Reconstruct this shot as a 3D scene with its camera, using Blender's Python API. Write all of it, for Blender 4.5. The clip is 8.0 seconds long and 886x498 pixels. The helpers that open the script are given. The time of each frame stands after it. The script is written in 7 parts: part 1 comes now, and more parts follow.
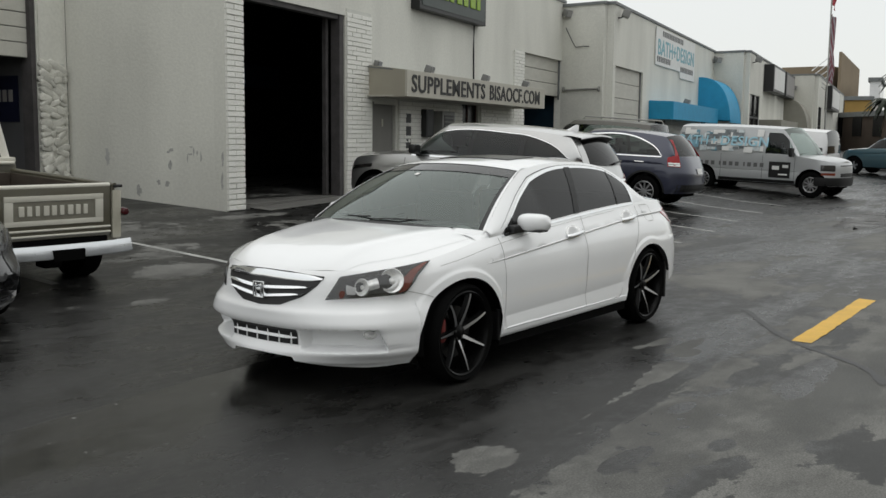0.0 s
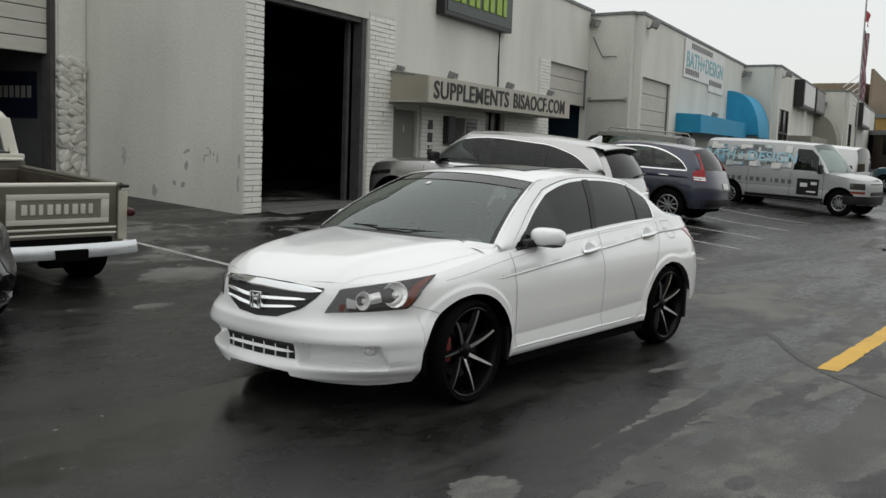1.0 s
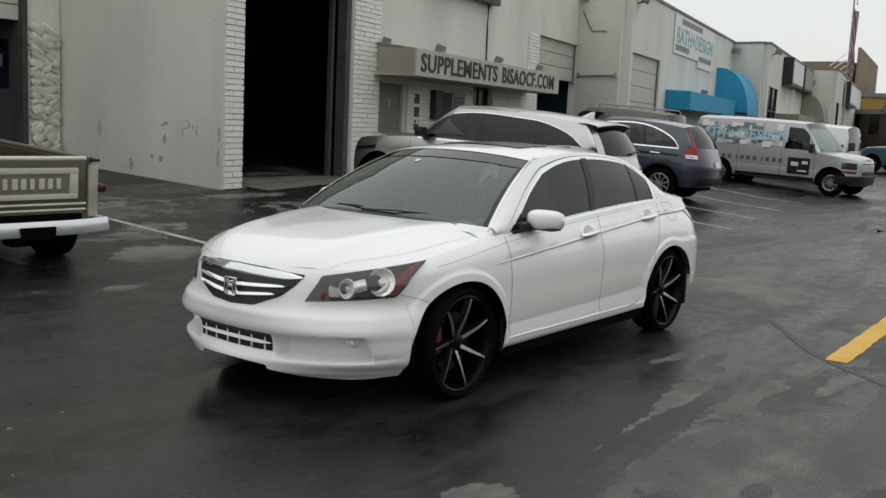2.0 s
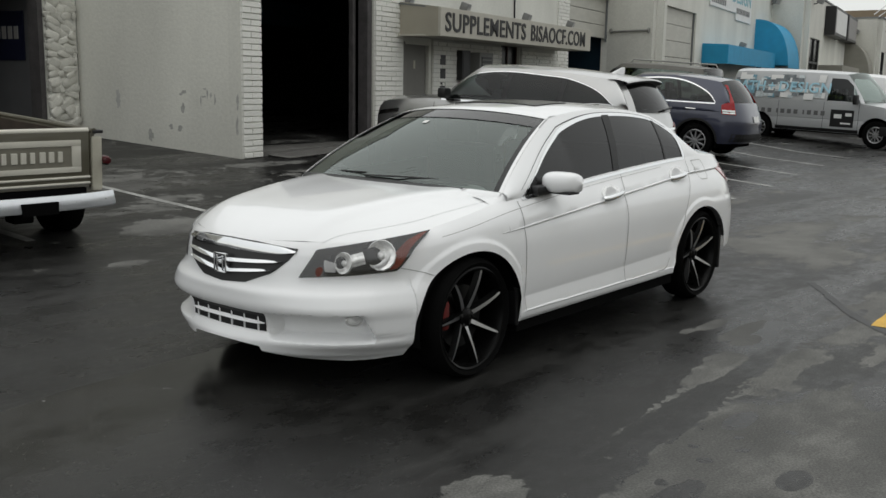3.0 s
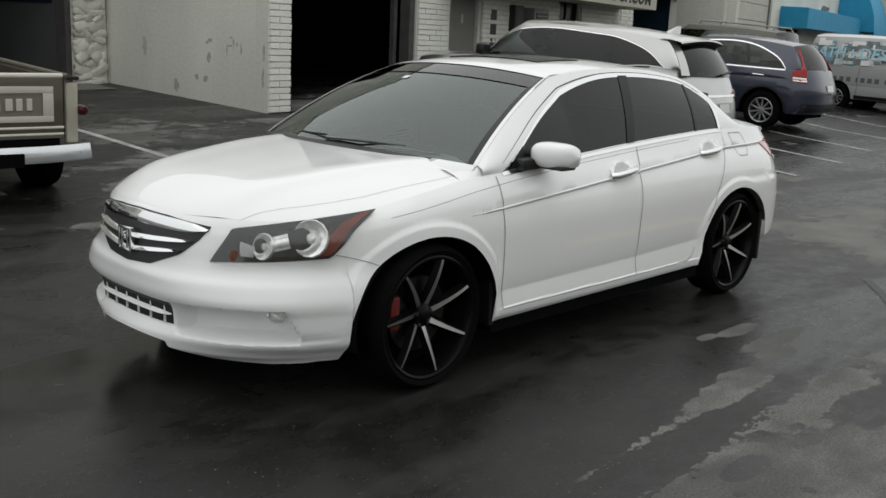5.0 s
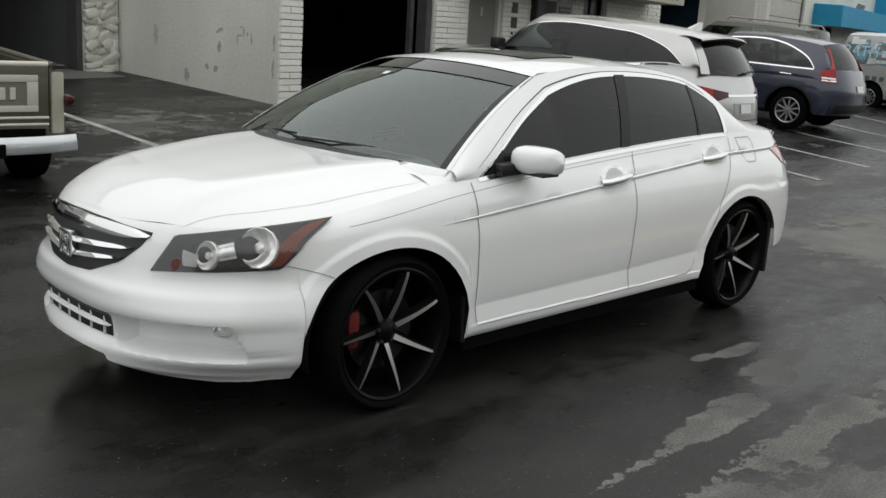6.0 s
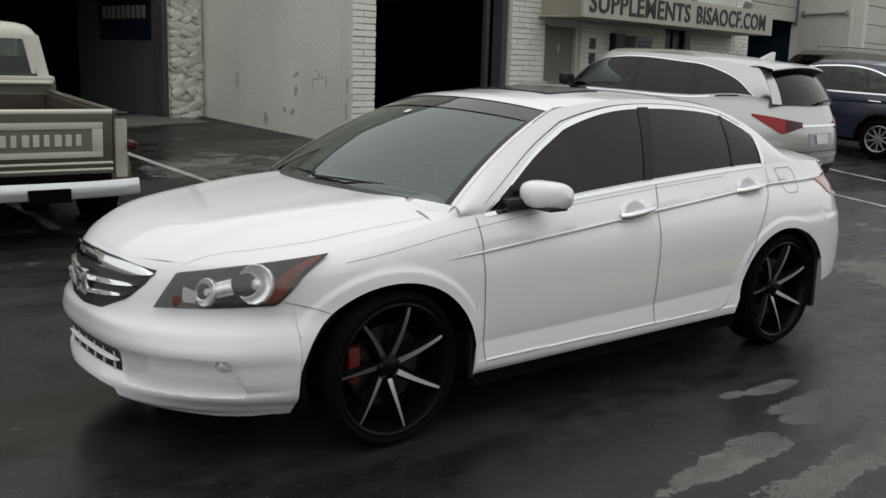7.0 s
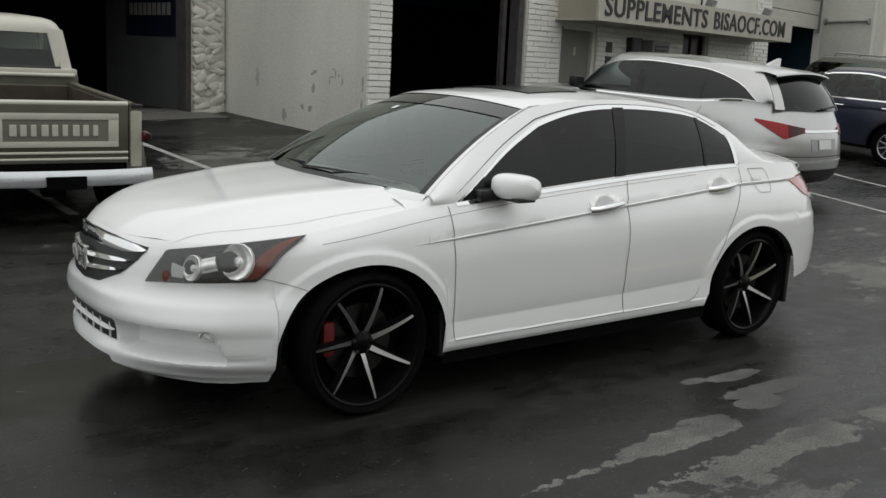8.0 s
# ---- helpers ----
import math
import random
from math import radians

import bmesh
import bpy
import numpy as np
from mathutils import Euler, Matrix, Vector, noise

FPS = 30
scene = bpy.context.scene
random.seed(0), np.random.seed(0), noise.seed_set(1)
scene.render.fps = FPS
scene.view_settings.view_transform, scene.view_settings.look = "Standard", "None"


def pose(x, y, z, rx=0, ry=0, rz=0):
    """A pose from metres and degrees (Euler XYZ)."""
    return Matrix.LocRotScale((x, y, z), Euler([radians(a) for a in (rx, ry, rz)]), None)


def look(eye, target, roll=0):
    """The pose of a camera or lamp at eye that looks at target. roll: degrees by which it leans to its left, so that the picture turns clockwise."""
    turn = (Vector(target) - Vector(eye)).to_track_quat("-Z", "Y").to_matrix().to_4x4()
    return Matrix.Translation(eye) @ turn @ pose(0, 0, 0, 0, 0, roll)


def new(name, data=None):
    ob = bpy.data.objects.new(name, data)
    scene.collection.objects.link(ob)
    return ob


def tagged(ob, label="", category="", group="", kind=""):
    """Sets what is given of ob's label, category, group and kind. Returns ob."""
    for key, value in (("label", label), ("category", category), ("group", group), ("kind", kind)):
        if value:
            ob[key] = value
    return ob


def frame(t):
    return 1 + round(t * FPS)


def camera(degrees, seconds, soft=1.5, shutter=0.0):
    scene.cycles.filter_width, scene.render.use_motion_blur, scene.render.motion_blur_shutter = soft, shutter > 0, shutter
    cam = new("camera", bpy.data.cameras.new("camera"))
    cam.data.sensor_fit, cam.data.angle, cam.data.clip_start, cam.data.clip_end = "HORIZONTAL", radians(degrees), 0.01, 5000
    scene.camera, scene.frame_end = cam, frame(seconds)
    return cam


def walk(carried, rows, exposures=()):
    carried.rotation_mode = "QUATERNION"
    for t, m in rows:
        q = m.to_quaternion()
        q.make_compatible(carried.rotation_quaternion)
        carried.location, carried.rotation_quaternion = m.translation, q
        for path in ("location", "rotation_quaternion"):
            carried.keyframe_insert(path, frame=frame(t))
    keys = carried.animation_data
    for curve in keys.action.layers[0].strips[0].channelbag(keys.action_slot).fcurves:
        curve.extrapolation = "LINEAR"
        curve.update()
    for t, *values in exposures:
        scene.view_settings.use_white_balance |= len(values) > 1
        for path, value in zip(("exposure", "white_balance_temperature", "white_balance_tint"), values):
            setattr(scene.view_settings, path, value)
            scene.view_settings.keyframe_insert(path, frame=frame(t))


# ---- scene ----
cam = camera(49.0, 8.0)
PATH = [
    (0, (-5.179, -4.586, 1.635), (-3.59, -3.394, 1.405), 0.6),
    (0.5, (-5.026, -4.554, 1.65), (-3.486, -3.296, 1.437), 1.9),
    (1, (-4.87, -4.47, 1.643), (-3.309, -3.24, 1.426), 2.1),
    (1.5, (-4.721, -4.28, 1.649), (-3.13, -3.091, 1.412), 3.2),
    (3, (-4.089, -4.038, 1.612), (-2.569, -2.785, 1.27), 1.0),
    (3.5, (-3.842, -3.907, 1.605), (-2.337, -2.642, 1.234), 1.8),
    (4, (-3.596, -3.81, 1.583), (-2.072, -2.582, 1.169), -0.4),
    (4.5, (-3.294, -3.841, 1.567), (-1.82, -2.555, 1.152), 1.1),
    (5.8, (-2.67, -3.751, 1.589), (-1.295, -2.369, 1.144), 3.2),
    (6, (-2.592, -3.755, 1.592), (-1.217, -2.372, 1.147), 3.5),
    (6.5, (-2.403, -3.862, 1.578), (-1.176, -2.344, 1.14), 3.3),
    (7, (-2.286, -4.041, 1.603), (-1.06, -2.507, 1.225), 1.7),
    (7.5, (-2.306, -4.231, 1.591), (-1.116, -2.675, 1.188), 1.2),
    (8, (-2.287, -4.446, 1.604), (-1.104, -2.878, 1.226), 2.7),
]
walk(cam, [(t, look(eye, target, roll)) for t, eye, target, roll in PATH], [(0, -0.03), (1.5, -0.09), (3, -0.10), (4.6, -0.08), (5.8, 0.08), (6.1, 0.05), (6.5, -0.05), (7, -0.11), (8, -0.11)])

# ---- world and light ----
world = bpy.data.worlds.new("overcast_sky")
scene.world = world
world.use_nodes = True
wn, wl = world.node_tree.nodes, world.node_tree.links
sky = wn.new("ShaderNodeTexSky")
sky.sky_type, sky.sun_disc = "NISHITA", False
sky.sun_elevation, sky.sun_rotation = radians(55), radians(-60)
cloud = wn.new("ShaderNodeMix")
cloud.data_type = "RGBA"
cloud.inputs[0].default_value = 0.88
wl.new(sky.outputs[0], cloud.inputs[6])
cloud.inputs[7].default_value = (8.1, 8.2, 7.95, 1)
# an overcast dome is brighter overhead than at the horizon
aim, up, dome, veil = wn.new("ShaderNodeTexCoord"), wn.new("ShaderNodeSeparateXYZ"), wn.new("ShaderNodeMapRange"), wn.new("ShaderNodeMix")
wl.new(aim.outputs["Generated"], up.inputs[0])
wl.new(up.outputs[2], dome.inputs[0])
dome.inputs[3].default_value, dome.inputs[4].default_value = 0.88, 1.28
veil.data_type, veil.blend_type = "RGBA", "MULTIPLY"
veil.inputs[0].default_value = 1
wl.new(cloud.outputs[2], veil.inputs[6])
wl.new(dome.outputs[0], veil.inputs[7])
wl.new(veil.outputs[2], wn["Background"].inputs[0])
wn["Background"].inputs[1].default_value = 0.122
sun = new("sun", bpy.data.lights.new("sun", "SUN"))
sun.data.energy, sun.data.angle, sun.data.color = 0.3, radians(40), (1.0, 0.98, 0.95)
sun.matrix_world = look((0, 0, 50), (-3, 16, 0))

# ---- materials ----


def mat(name, color, rough=0.6, metal=0.0, vary=0.0, scale=3.0, fine=40.0, bump=0.0, coat=0.0, rvary=0.0, streak=1.0, spec=0.5, each=0.0):
    """A surface with stains at a large and a fine scale, relief and uneven gloss."""
    m = bpy.data.materials.new(name)
    m.use_nodes = True
    n, l = m.node_tree.nodes, m.node_tree.links
    b = n["Principled BSDF"]
    b.inputs["Base Color"].default_value = (*color, 1)
    b.inputs["Roughness"].default_value, b.inputs["Metallic"].default_value = rough, metal
    b.inputs["Coat Weight"].default_value, b.inputs["Coat Roughness"].default_value = coat, 0.03
    b.inputs["Specular IOR Level"].default_value = spec
    if not (vary or bump or rvary or each):
        return m
    co = n.new("ShaderNodeTexCoord")
    mp = n.new("ShaderNodeMapping")
    mp.inputs["Scale"].default_value = (1, 1, streak)
    l.new(co.outputs["Object"], mp.inputs[0])
    t1, t2 = n.new("ShaderNodeTexNoise"), n.new("ShaderNodeTexNoise")
    t1.inputs["Scale"].default_value, t1.inputs["Detail"].default_value = scale, 6
    t2.inputs["Scale"].default_value, t2.inputs["Detail"].default_value = fine, 4
    l.new(mp.outputs[0], t1.inputs[0])
    l.new(co.outputs["Object"], t2.inputs[0])
    add = n.new("ShaderNodeMath")
    add.operation = "MULTIPLY_ADD"
    l.new(t2.outputs[0], add.inputs[0])
    add.inputs[1].default_value = 0.5
    l.new(t1.outputs[0], add.inputs[2])
    last = add.outputs[0]
    if each:
        info, rnd = n.new("ShaderNodeObjectInfo"), n.new("ShaderNodeMath")
        rnd.operation = "MULTIPLY_ADD"
        l.new(info.outputs["Random"], rnd.inputs[0])
        rnd.inputs[1].default_value = each
        l.new(last, rnd.inputs[2])
        last = rnd.outputs[0]
    if vary or each:
        ramp = n.new("ShaderNodeMapRange")
        l.new(last, ramp.inputs[0])
        ramp.inputs[1].default_value, ramp.inputs[2].default_value = 0.45, 1.05 + each
        ramp.inputs[3].default_value, ramp.inputs[4].default_value = 1 - vary, 1 + vary
        mul = n.new("ShaderNodeMix")
        mul.data_type, mul.blend_type = "RGBA", "MULTIPLY"
        mul.inputs[0].default_value = 1
        mul.inputs[6].default_value = (*color, 1)
        l.new(ramp.outputs[0], mul.inputs[7])
        l.new(mul.outputs[2], b.inputs["Base Color"])
    if rvary:
        rr = n.new("ShaderNodeMapRange")
        l.new(t1.outputs[0], rr.inputs[0])
        rr.inputs[1].default_value, rr.inputs[2].default_value = 0.3, 0.7
        rr.inputs[3].default_value, rr.inputs[4].default_value = max(0.02, rough - rvary), min(1, rough + rvary)
        l.new(rr.outputs[0], b.inputs["Roughness"])
    if bump:
        bp = n.new("ShaderNodeBump")
        bp.inputs["Strength"].default_value, bp.inputs["Distance"].default_value = 0.6, bump
        l.new(t2.outputs[0], bp.inputs["Height"])
        l.new(bp.outputs[0], b.inputs["Normal"])
    return m


def glass(name, tint, gloss=1.5, sheen=(1, 1, 1)):
    """A thin pane: it lets through tinted light and mirrors by Fresnel."""
    m = bpy.data.materials.new(name)
    m.use_nodes = True
    n, l = m.node_tree.nodes, m.node_tree.links
    n.remove(n["Principled BSDF"])
    tr, gl, fr, mx = n.new("ShaderNodeBsdfTransparent"), n.new("ShaderNodeBsdfGlossy"), n.new("ShaderNodeFresnel"), n.new("ShaderNodeMixShader")
    tr.inputs[0].default_value = (*tint, 1)
    gl.inputs["Roughness"].default_value, gl.inputs["Color"].default_value = 0.01, (*sheen, 1)
    fr.inputs[0].default_value = gloss
    l.new(fr.outputs[0], mx.inputs[0])
    l.new(tr.outputs[0], mx.inputs[1])
    l.new(gl.outputs[0], mx.inputs[2])
    l.new(mx.outputs[0], n["Material Output"].inputs[0])
    return m


WHITE_PAINT = mat("white_car_paint", (0.845, 0.85, 0.855), 0.35, coat=1.0, vary=0.02, scale=2, fine=300)
SILVER_PAINT = mat("silver_car_paint", (0.50, 0.50, 0.495), 0.30, metal=0.85, coat=1.0, vary=0.04, fine=500)
BLUE_PAINT = mat("dark_blue_car_paint", (0.028, 0.032, 0.060), 0.3, metal=0.3, coat=1.0, vary=0.06, fine=400)
BLACK_PAINT = mat("black_car_paint", (0.010, 0.010, 0.012), 0.25, coat=1.0, vary=0.05)
TEAL_PAINT = mat("teal_car_paint", (0.05, 0.10, 0.12), 0.3, metal=0.3, coat=1.0, vary=0.05)
VAN_PAINT = mat("silver_van_paint", (0.44, 0.45, 0.455), 0.35, metal=0.25, coat=0.8, vary=0.05)
VAN_WHITE = mat("white_van_paint", (0.72, 0.72, 0.72), 0.4, coat=0.5, vary=0.05)
OLIVE = mat("olive_truck_paint", (0.080, 0.073, 0.050), 0.38, coat=0.5, vary=0.12, scale=4, fine=60)
CREAM = mat("cream_truck_paint", (0.54, 0.52, 0.45), 0.4, coat=0.5, vary=0.07, scale=4, fine=60)
BED = mat("brown_truck_bed", (0.05, 0.038, 0.028), 0.7, vary=0.3, scale=5, fine=50)
DARK = mat("dark_underbody", (0.004, 0.004, 0.004), 0.95, spec=0.05)
TRIM = mat("black_trim_plastic", (0.007, 0.007, 0.0075), 0.45, vary=0.1, fine=200)
BUMPER = mat("scuffed_bright_bumper", (0.72, 0.74, 0.76), 0.2, metal=0.6, vary=0.08, scale=6, fine=60)
GAP_DOOR = mat("door_shut_gap", (0.11, 0.11, 0.11), 0.8)
GAP_CREASE = mat("fine_gap_and_crease_shade", (0.30, 0.30, 0.29), 0.8)
GAP = mat("shut_line_shadow_gap", (0.05, 0.05, 0.05), 0.8)
RUBBER = mat("tyre_rubber", (0.004, 0.004, 0.004), 0.9, spec=0.05, vary=0.2, scale=20, fine=120)
PILLAR = mat("black_pillar_film", (0.012, 0.012, 0.012), 0.35, spec=0.22)
RIM_BLACK = mat("gloss_black_rim", (0.004, 0.004, 0.004), 0.25, spec=0.10)
MACHINED = mat("machined_alloy", (0.62, 0.62, 0.63), 0.3, metal=1.0, vary=0.08, scale=8, fine=300)
ALLOY = mat("silver_alloy_wheel", (0.45, 0.45, 0.46), 0.35, metal=0.9, vary=0.08)
CHROME = mat("chrome", (0.86, 0.87, 0.88), 0.06, metal=1.0, rvary=0.03, scale=12)
CALIPER = mat("red_brake_caliper", (0.13, 0.008, 0.006), 0.45, vary=0.1)
STEEL = mat("brake_disc_steel", (0.06, 0.06, 0.06), 0.4, metal=1.0, vary=0.1)
AMBER = mat("amber_lens", (0.20, 0.032, 0.014), 0.15, coat=1.0, vary=0.15, scale=25)
PINK_LENS = mat("faded_red_lamp_lens", (0.42, 0.09, 0.10), 0.15, coat=1.0, vary=0.1, scale=25)
MAROON = mat("dark_maroon_lens", (0.05, 0.005, 0.007), 0.2, coat=0.25, spec=0.3)
RED_LENS = mat("red_lamp_lens", (0.30, 0.006, 0.009), 0.2, coat=0.25, spec=0.3, vary=0.1, scale=25)
LAMP_DARK = mat("smoked_headlamp_housing", (0.014, 0.013, 0.012), 0.18, coat=1.0, vary=0.2, scale=12)
REFLECTOR = mat("headlamp_reflector", (0.84, 0.84, 0.83), 0.2, metal=0.45, vary=0.25, scale=45)
CABIN = mat("dark_cabin_cloth", (0.03, 0.03, 0.032), 0.8, vary=0.2)
TINT = glass("tinted_side_glass", (0.07, 0.07, 0.07), 1.40)
SCREEN = glass("windscreen_glass", (0.62, 0.69, 0.66), 2.05, (0.92, 1.0, 0.96))
CLEAR = glass("clear_car_glass", (0.55, 0.62, 0.60), 1.45)
LENS = glass("clear_lamp_lens", (0.96, 0.96, 0.96), 1.28)
TINT_OPAQUE = mat("dark_sunroof_glass", (0.006, 0.006, 0.006), 0.2, spec=0.12, rvary=0.02)
STRIP = glass("dark_sun_strip_film", (0.25, 0.24, 0.24), 1.75)
WRAP_A = mat("van_wrap_photo_grey", (0.16, 0.18, 0.19), 0.4, vary=0.5, scale=6, fine=20)
WRAP_B = mat("van_wrap_photo_pale", (0.50, 0.55, 0.56), 0.4, vary=0.35, scale=8, fine=24)
WRAP_C = mat("van_wrap_photo_blue", (0.16, 0.32, 0.40), 0.4, vary=0.4, scale=6, fine=20)
OLIVE_DULL = mat("faded_olive_paint", (0.12, 0.115, 0.10), 0.45, coat=0.3, vary=0.1)
CREAM_DULL = mat("aged_cream_paint", (0.40, 0.38, 0.31), 0.45, coat=0.3, vary=0.12, scale=6)
PANEL_GREY = mat("grey_brown_paint", (0.17, 0.16, 0.125), 0.5, vary=0.1, scale=8)
BEIGE_LIGHT = mat("beige_end_panel", (0.36, 0.335, 0.27), 0.6, vary=0.05, scale=2)
BRICK_FIELD = mat("white_painted_brickwork", (0.56, 0.55, 0.505), 0.8, vary=0.15, scale=9, fine=14, bump=0.01, streak=4)
RED_BROWN = mat("red_brown_frame", (0.06, 0.03, 0.025), 0.6, vary=0.1)
HANDLE_CUP = mat("silver_handle_recess", (0.50, 0.50, 0.50), 0.35, metal=0.5, vary=0.1, scale=20)
LAMP_GREY = mat("grey_lamp_bezel", (0.09, 0.09, 0.09), 0.25, metal=0.6, vary=0.2, scale=20)
ALLOY_DULL = mat("dull_grey_metal", (0.22, 0.22, 0.21), 0.6, metal=0.3, vary=0.15)
SIGN_GREY = mat("grey_sign_face", (0.26, 0.25, 0.24), 0.5, vary=0.1)
RUST = mat("rusty_grey_steel", (0.06, 0.055, 0.055), 0.7, vary=0.4, scale=5, fine=30)
PARTITION = mat("grey_brown_board", (0.11, 0.10, 0.09), 0.8, vary=0.3, scale=3)
CHIP = mat("bare_grey_render", (0.40, 0.40, 0.375), 0.9, vary=0.25, scale=12)
CHIP_DARK = mat("damp_grey_render", (0.33, 0.33, 0.31), 0.9, vary=0.25, scale=12)
CHIP_PALE = mat("pale_touch_up_paint", (0.46, 0.46, 0.44), 0.85, vary=0.1, scale=10)
FAR_TAN = mat("distant_tan_wall", (0.24, 0.19, 0.13), 0.9, vary=0.15, scale=0.3)
FAR_OCHRE = mat("distant_ochre_wall", (0.36, 0.23, 0.07), 0.9, vary=0.3, scale=0.3)
FAR_BROWN = mat("distant_brown_wall", (0.075, 0.055, 0.042), 0.9, vary=0.3, scale=0.5)
BARK = mat("tree_bark", (0.08, 0.06, 0.045), 0.9, vary=0.3, scale=6)
LEAF = mat("dark_leaves", (0.014, 0.024, 0.010), 0.6, vary=0.4, scale=1.5)
FLAG_RED = mat("red_flag_cloth", (0.32, 0.03, 0.04), 0.8, vary=0.1)
WATER = mat("muddy_rain_water", (0.016, 0.012, 0.009), 0.30, rvary=0.14, scale=2, spec=0.06)
TAR = mat("tar_seam", (0.008, 0.008, 0.008), 0.5, vary=0.2)
STUCCO = mat("painted_stucco", (0.645, 0.64, 0.585), 0.85, vary=0.16, scale=0.7, fine=18, bump=0.006, streak=0.35)
BRICK = mat("white_painted_brick", (0.79, 0.785, 0.735), 0.8, vary=0.10, scale=6, fine=60, bump=0.004, each=0.25)
MORTAR = mat("painted_mortar", (0.58, 0.58, 0.535), 0.9, vary=0.1, fine=80, bump=0.003)
STONE = mat("painted_stone_veneer", (0.63, 0.62, 0.56), 0.85, vary=0.2, scale=7, fine=50, bump=0.008, each=0.3)
COPING = mat("weathered_roof_flashing", (0.16, 0.17, 0.17), 0.6, vary=0.2, scale=3)
BEIGE = mat("beige_canopy_panel", (0.45, 0.43, 0.37), 0.7, vary=0.06, scale=2, fine=40)
BLUE = mat("blue_awning_canvas", (0.012, 0.27, 0.48), 0.6, vary=0.10, scale=3, fine=120, bump=0.001)
TAN = mat("tan_canvas", (0.26, 0.25, 0.21), 0.7, vary=0.1)
SHUTTER = mat("ribbed_shutter_paint", (0.50, 0.49, 0.44), 0.6, vary=0.1, scale=2, fine=30, streak=3)
# near-black: the shade inside the open bays is put into the wall colour
INTERIOR = mat("shade_black_interior", (0.010, 0.010, 0.010), 0.9, vary=0.3, scale=1.5, fine=10)
INTERIOR_BLUE = mat("blue_workshop_wall", (0.008, 0.035, 0.06), 0.8, vary=0.2)
# dark grey carries the garage's indoor shade on a pale wall
GARAGE_WALL = mat("shade_grey_garage_wall", (0.085, 0.085, 0.088), 0.8, vary=0.15, scale=2)
DOOR_GREY = mat("grey_painted_door", (0.17, 0.165, 0.15), 0.6, vary=0.08)
LETTER = mat("dark_sign_lettering", (0.02, 0.02, 0.02), 0.6)
SIGN_DARK = mat("dark_green_sign_face", (0.022, 0.035, 0.03), 0.4, vary=0.2, scale=3)
SIGN_LIME = mat("lime_lettering", (0.28, 0.42, 0.05), 0.5)
BANNER = mat("white_vinyl_banner", (0.74, 0.74, 0.72), 0.6, vary=0.06, scale=3)
BANNER_BLUE = mat("pale_blue_lettering", (0.20, 0.42, 0.48), 0.6)
VAN_WORD = mat("pale_sky_lettering", (0.36, 0.60, 0.70), 0.6)
BANNER_GREY = mat("grey_lettering", (0.12, 0.12, 0.12), 0.6)
NAVY = mat("navy_vinyl_banner", (0.008, 0.01, 0.028), 0.5)
CONCRETE = mat("worn_concrete", (0.13, 0.127, 0.118), 0.6, vary=0.2, scale=2, fine=30, bump=0.003, rvary=0.15)
LINE = mat("worn_white_road_paint", (0.34, 0.34, 0.325), 0.55, vary=0.5, scale=4, fine=30)
YELLOW = mat("yellow_road_paint", (0.62, 0.36, 0.03), 0.55, vary=0.15, scale=4, fine=40)
FIXTURE = mat("dark_flood_lamp_metal", (0.05, 0.05, 0.05), 0.5, metal=0.6, vary=0.2)
PIPE = mat("galvanised_pipe", (0.32, 0.32, 0.30), 0.5, metal=0.6, vary=0.2)


def flag_cloth():
    """Red and white stripes along the cloth with a dark blue corner."""
    m = mat("striped_flag_cloth", (0.3, 0.05, 0.06), 0.8)
    n, l = m.node_tree.nodes, m.node_tree.links
    co, wv, mx = n.new("ShaderNodeTexCoord"), n.new("ShaderNodeTexWave"), n.new("ShaderNodeMix")
    mx.data_type = "RGBA"
    l.new(co.outputs["Object"], wv.inputs[0])
    wv.bands_direction = "X"
    wv.inputs["Scale"].default_value, wv.inputs["Distortion"].default_value = 2.6, 2.0
    l.new(wv.outputs[1], mx.inputs[0])
    mx.inputs[6].default_value, mx.inputs[7].default_value = (0.16, 0.02, 0.035, 1), (0.34, 0.31, 0.33, 1)
    l.new(mx.outputs[2], n["Principled BSDF"].inputs["Base Color"])
    return m


FLAG = flag_cloth()

# ---- mesh helpers ----


def part(name, bm, material, parent=None, label="", smooth=None, out=None):
    """Links a bmesh as one mesh object under a thing or under a part."""
    me = bpy.data.meshes.new(name)
    bmesh.ops.recalc_face_normals(bm, faces=bm.faces)
    if out is not None and sum(f.normal.dot(out) * f.calc_area() for f in bm.faces) < 0:
        bmesh.ops.reverse_faces(bm, faces=bm.faces)
    if smooth is not None:
        for f in bm.faces:
            f.smooth = True
        me_angle = radians(smooth)
        for e in bm.edges:
            if len(e.link_faces) == 2 and e.calc_face_angle(0) > me_angle:
                e.smooth = False
    bm.to_mesh(me)
    bm.free()
    me.materials.append(material)
    ob = new(name, me)
    if parent:
        ob.parent = parent
    if label:
        ob["label"] = label
    return ob


def shared(name, me, parent, m):
    """One more object on a mesh that other pieces use too."""
    ob = new(name, me)
    ob.parent, ob.matrix_basis = parent, m
    return ob


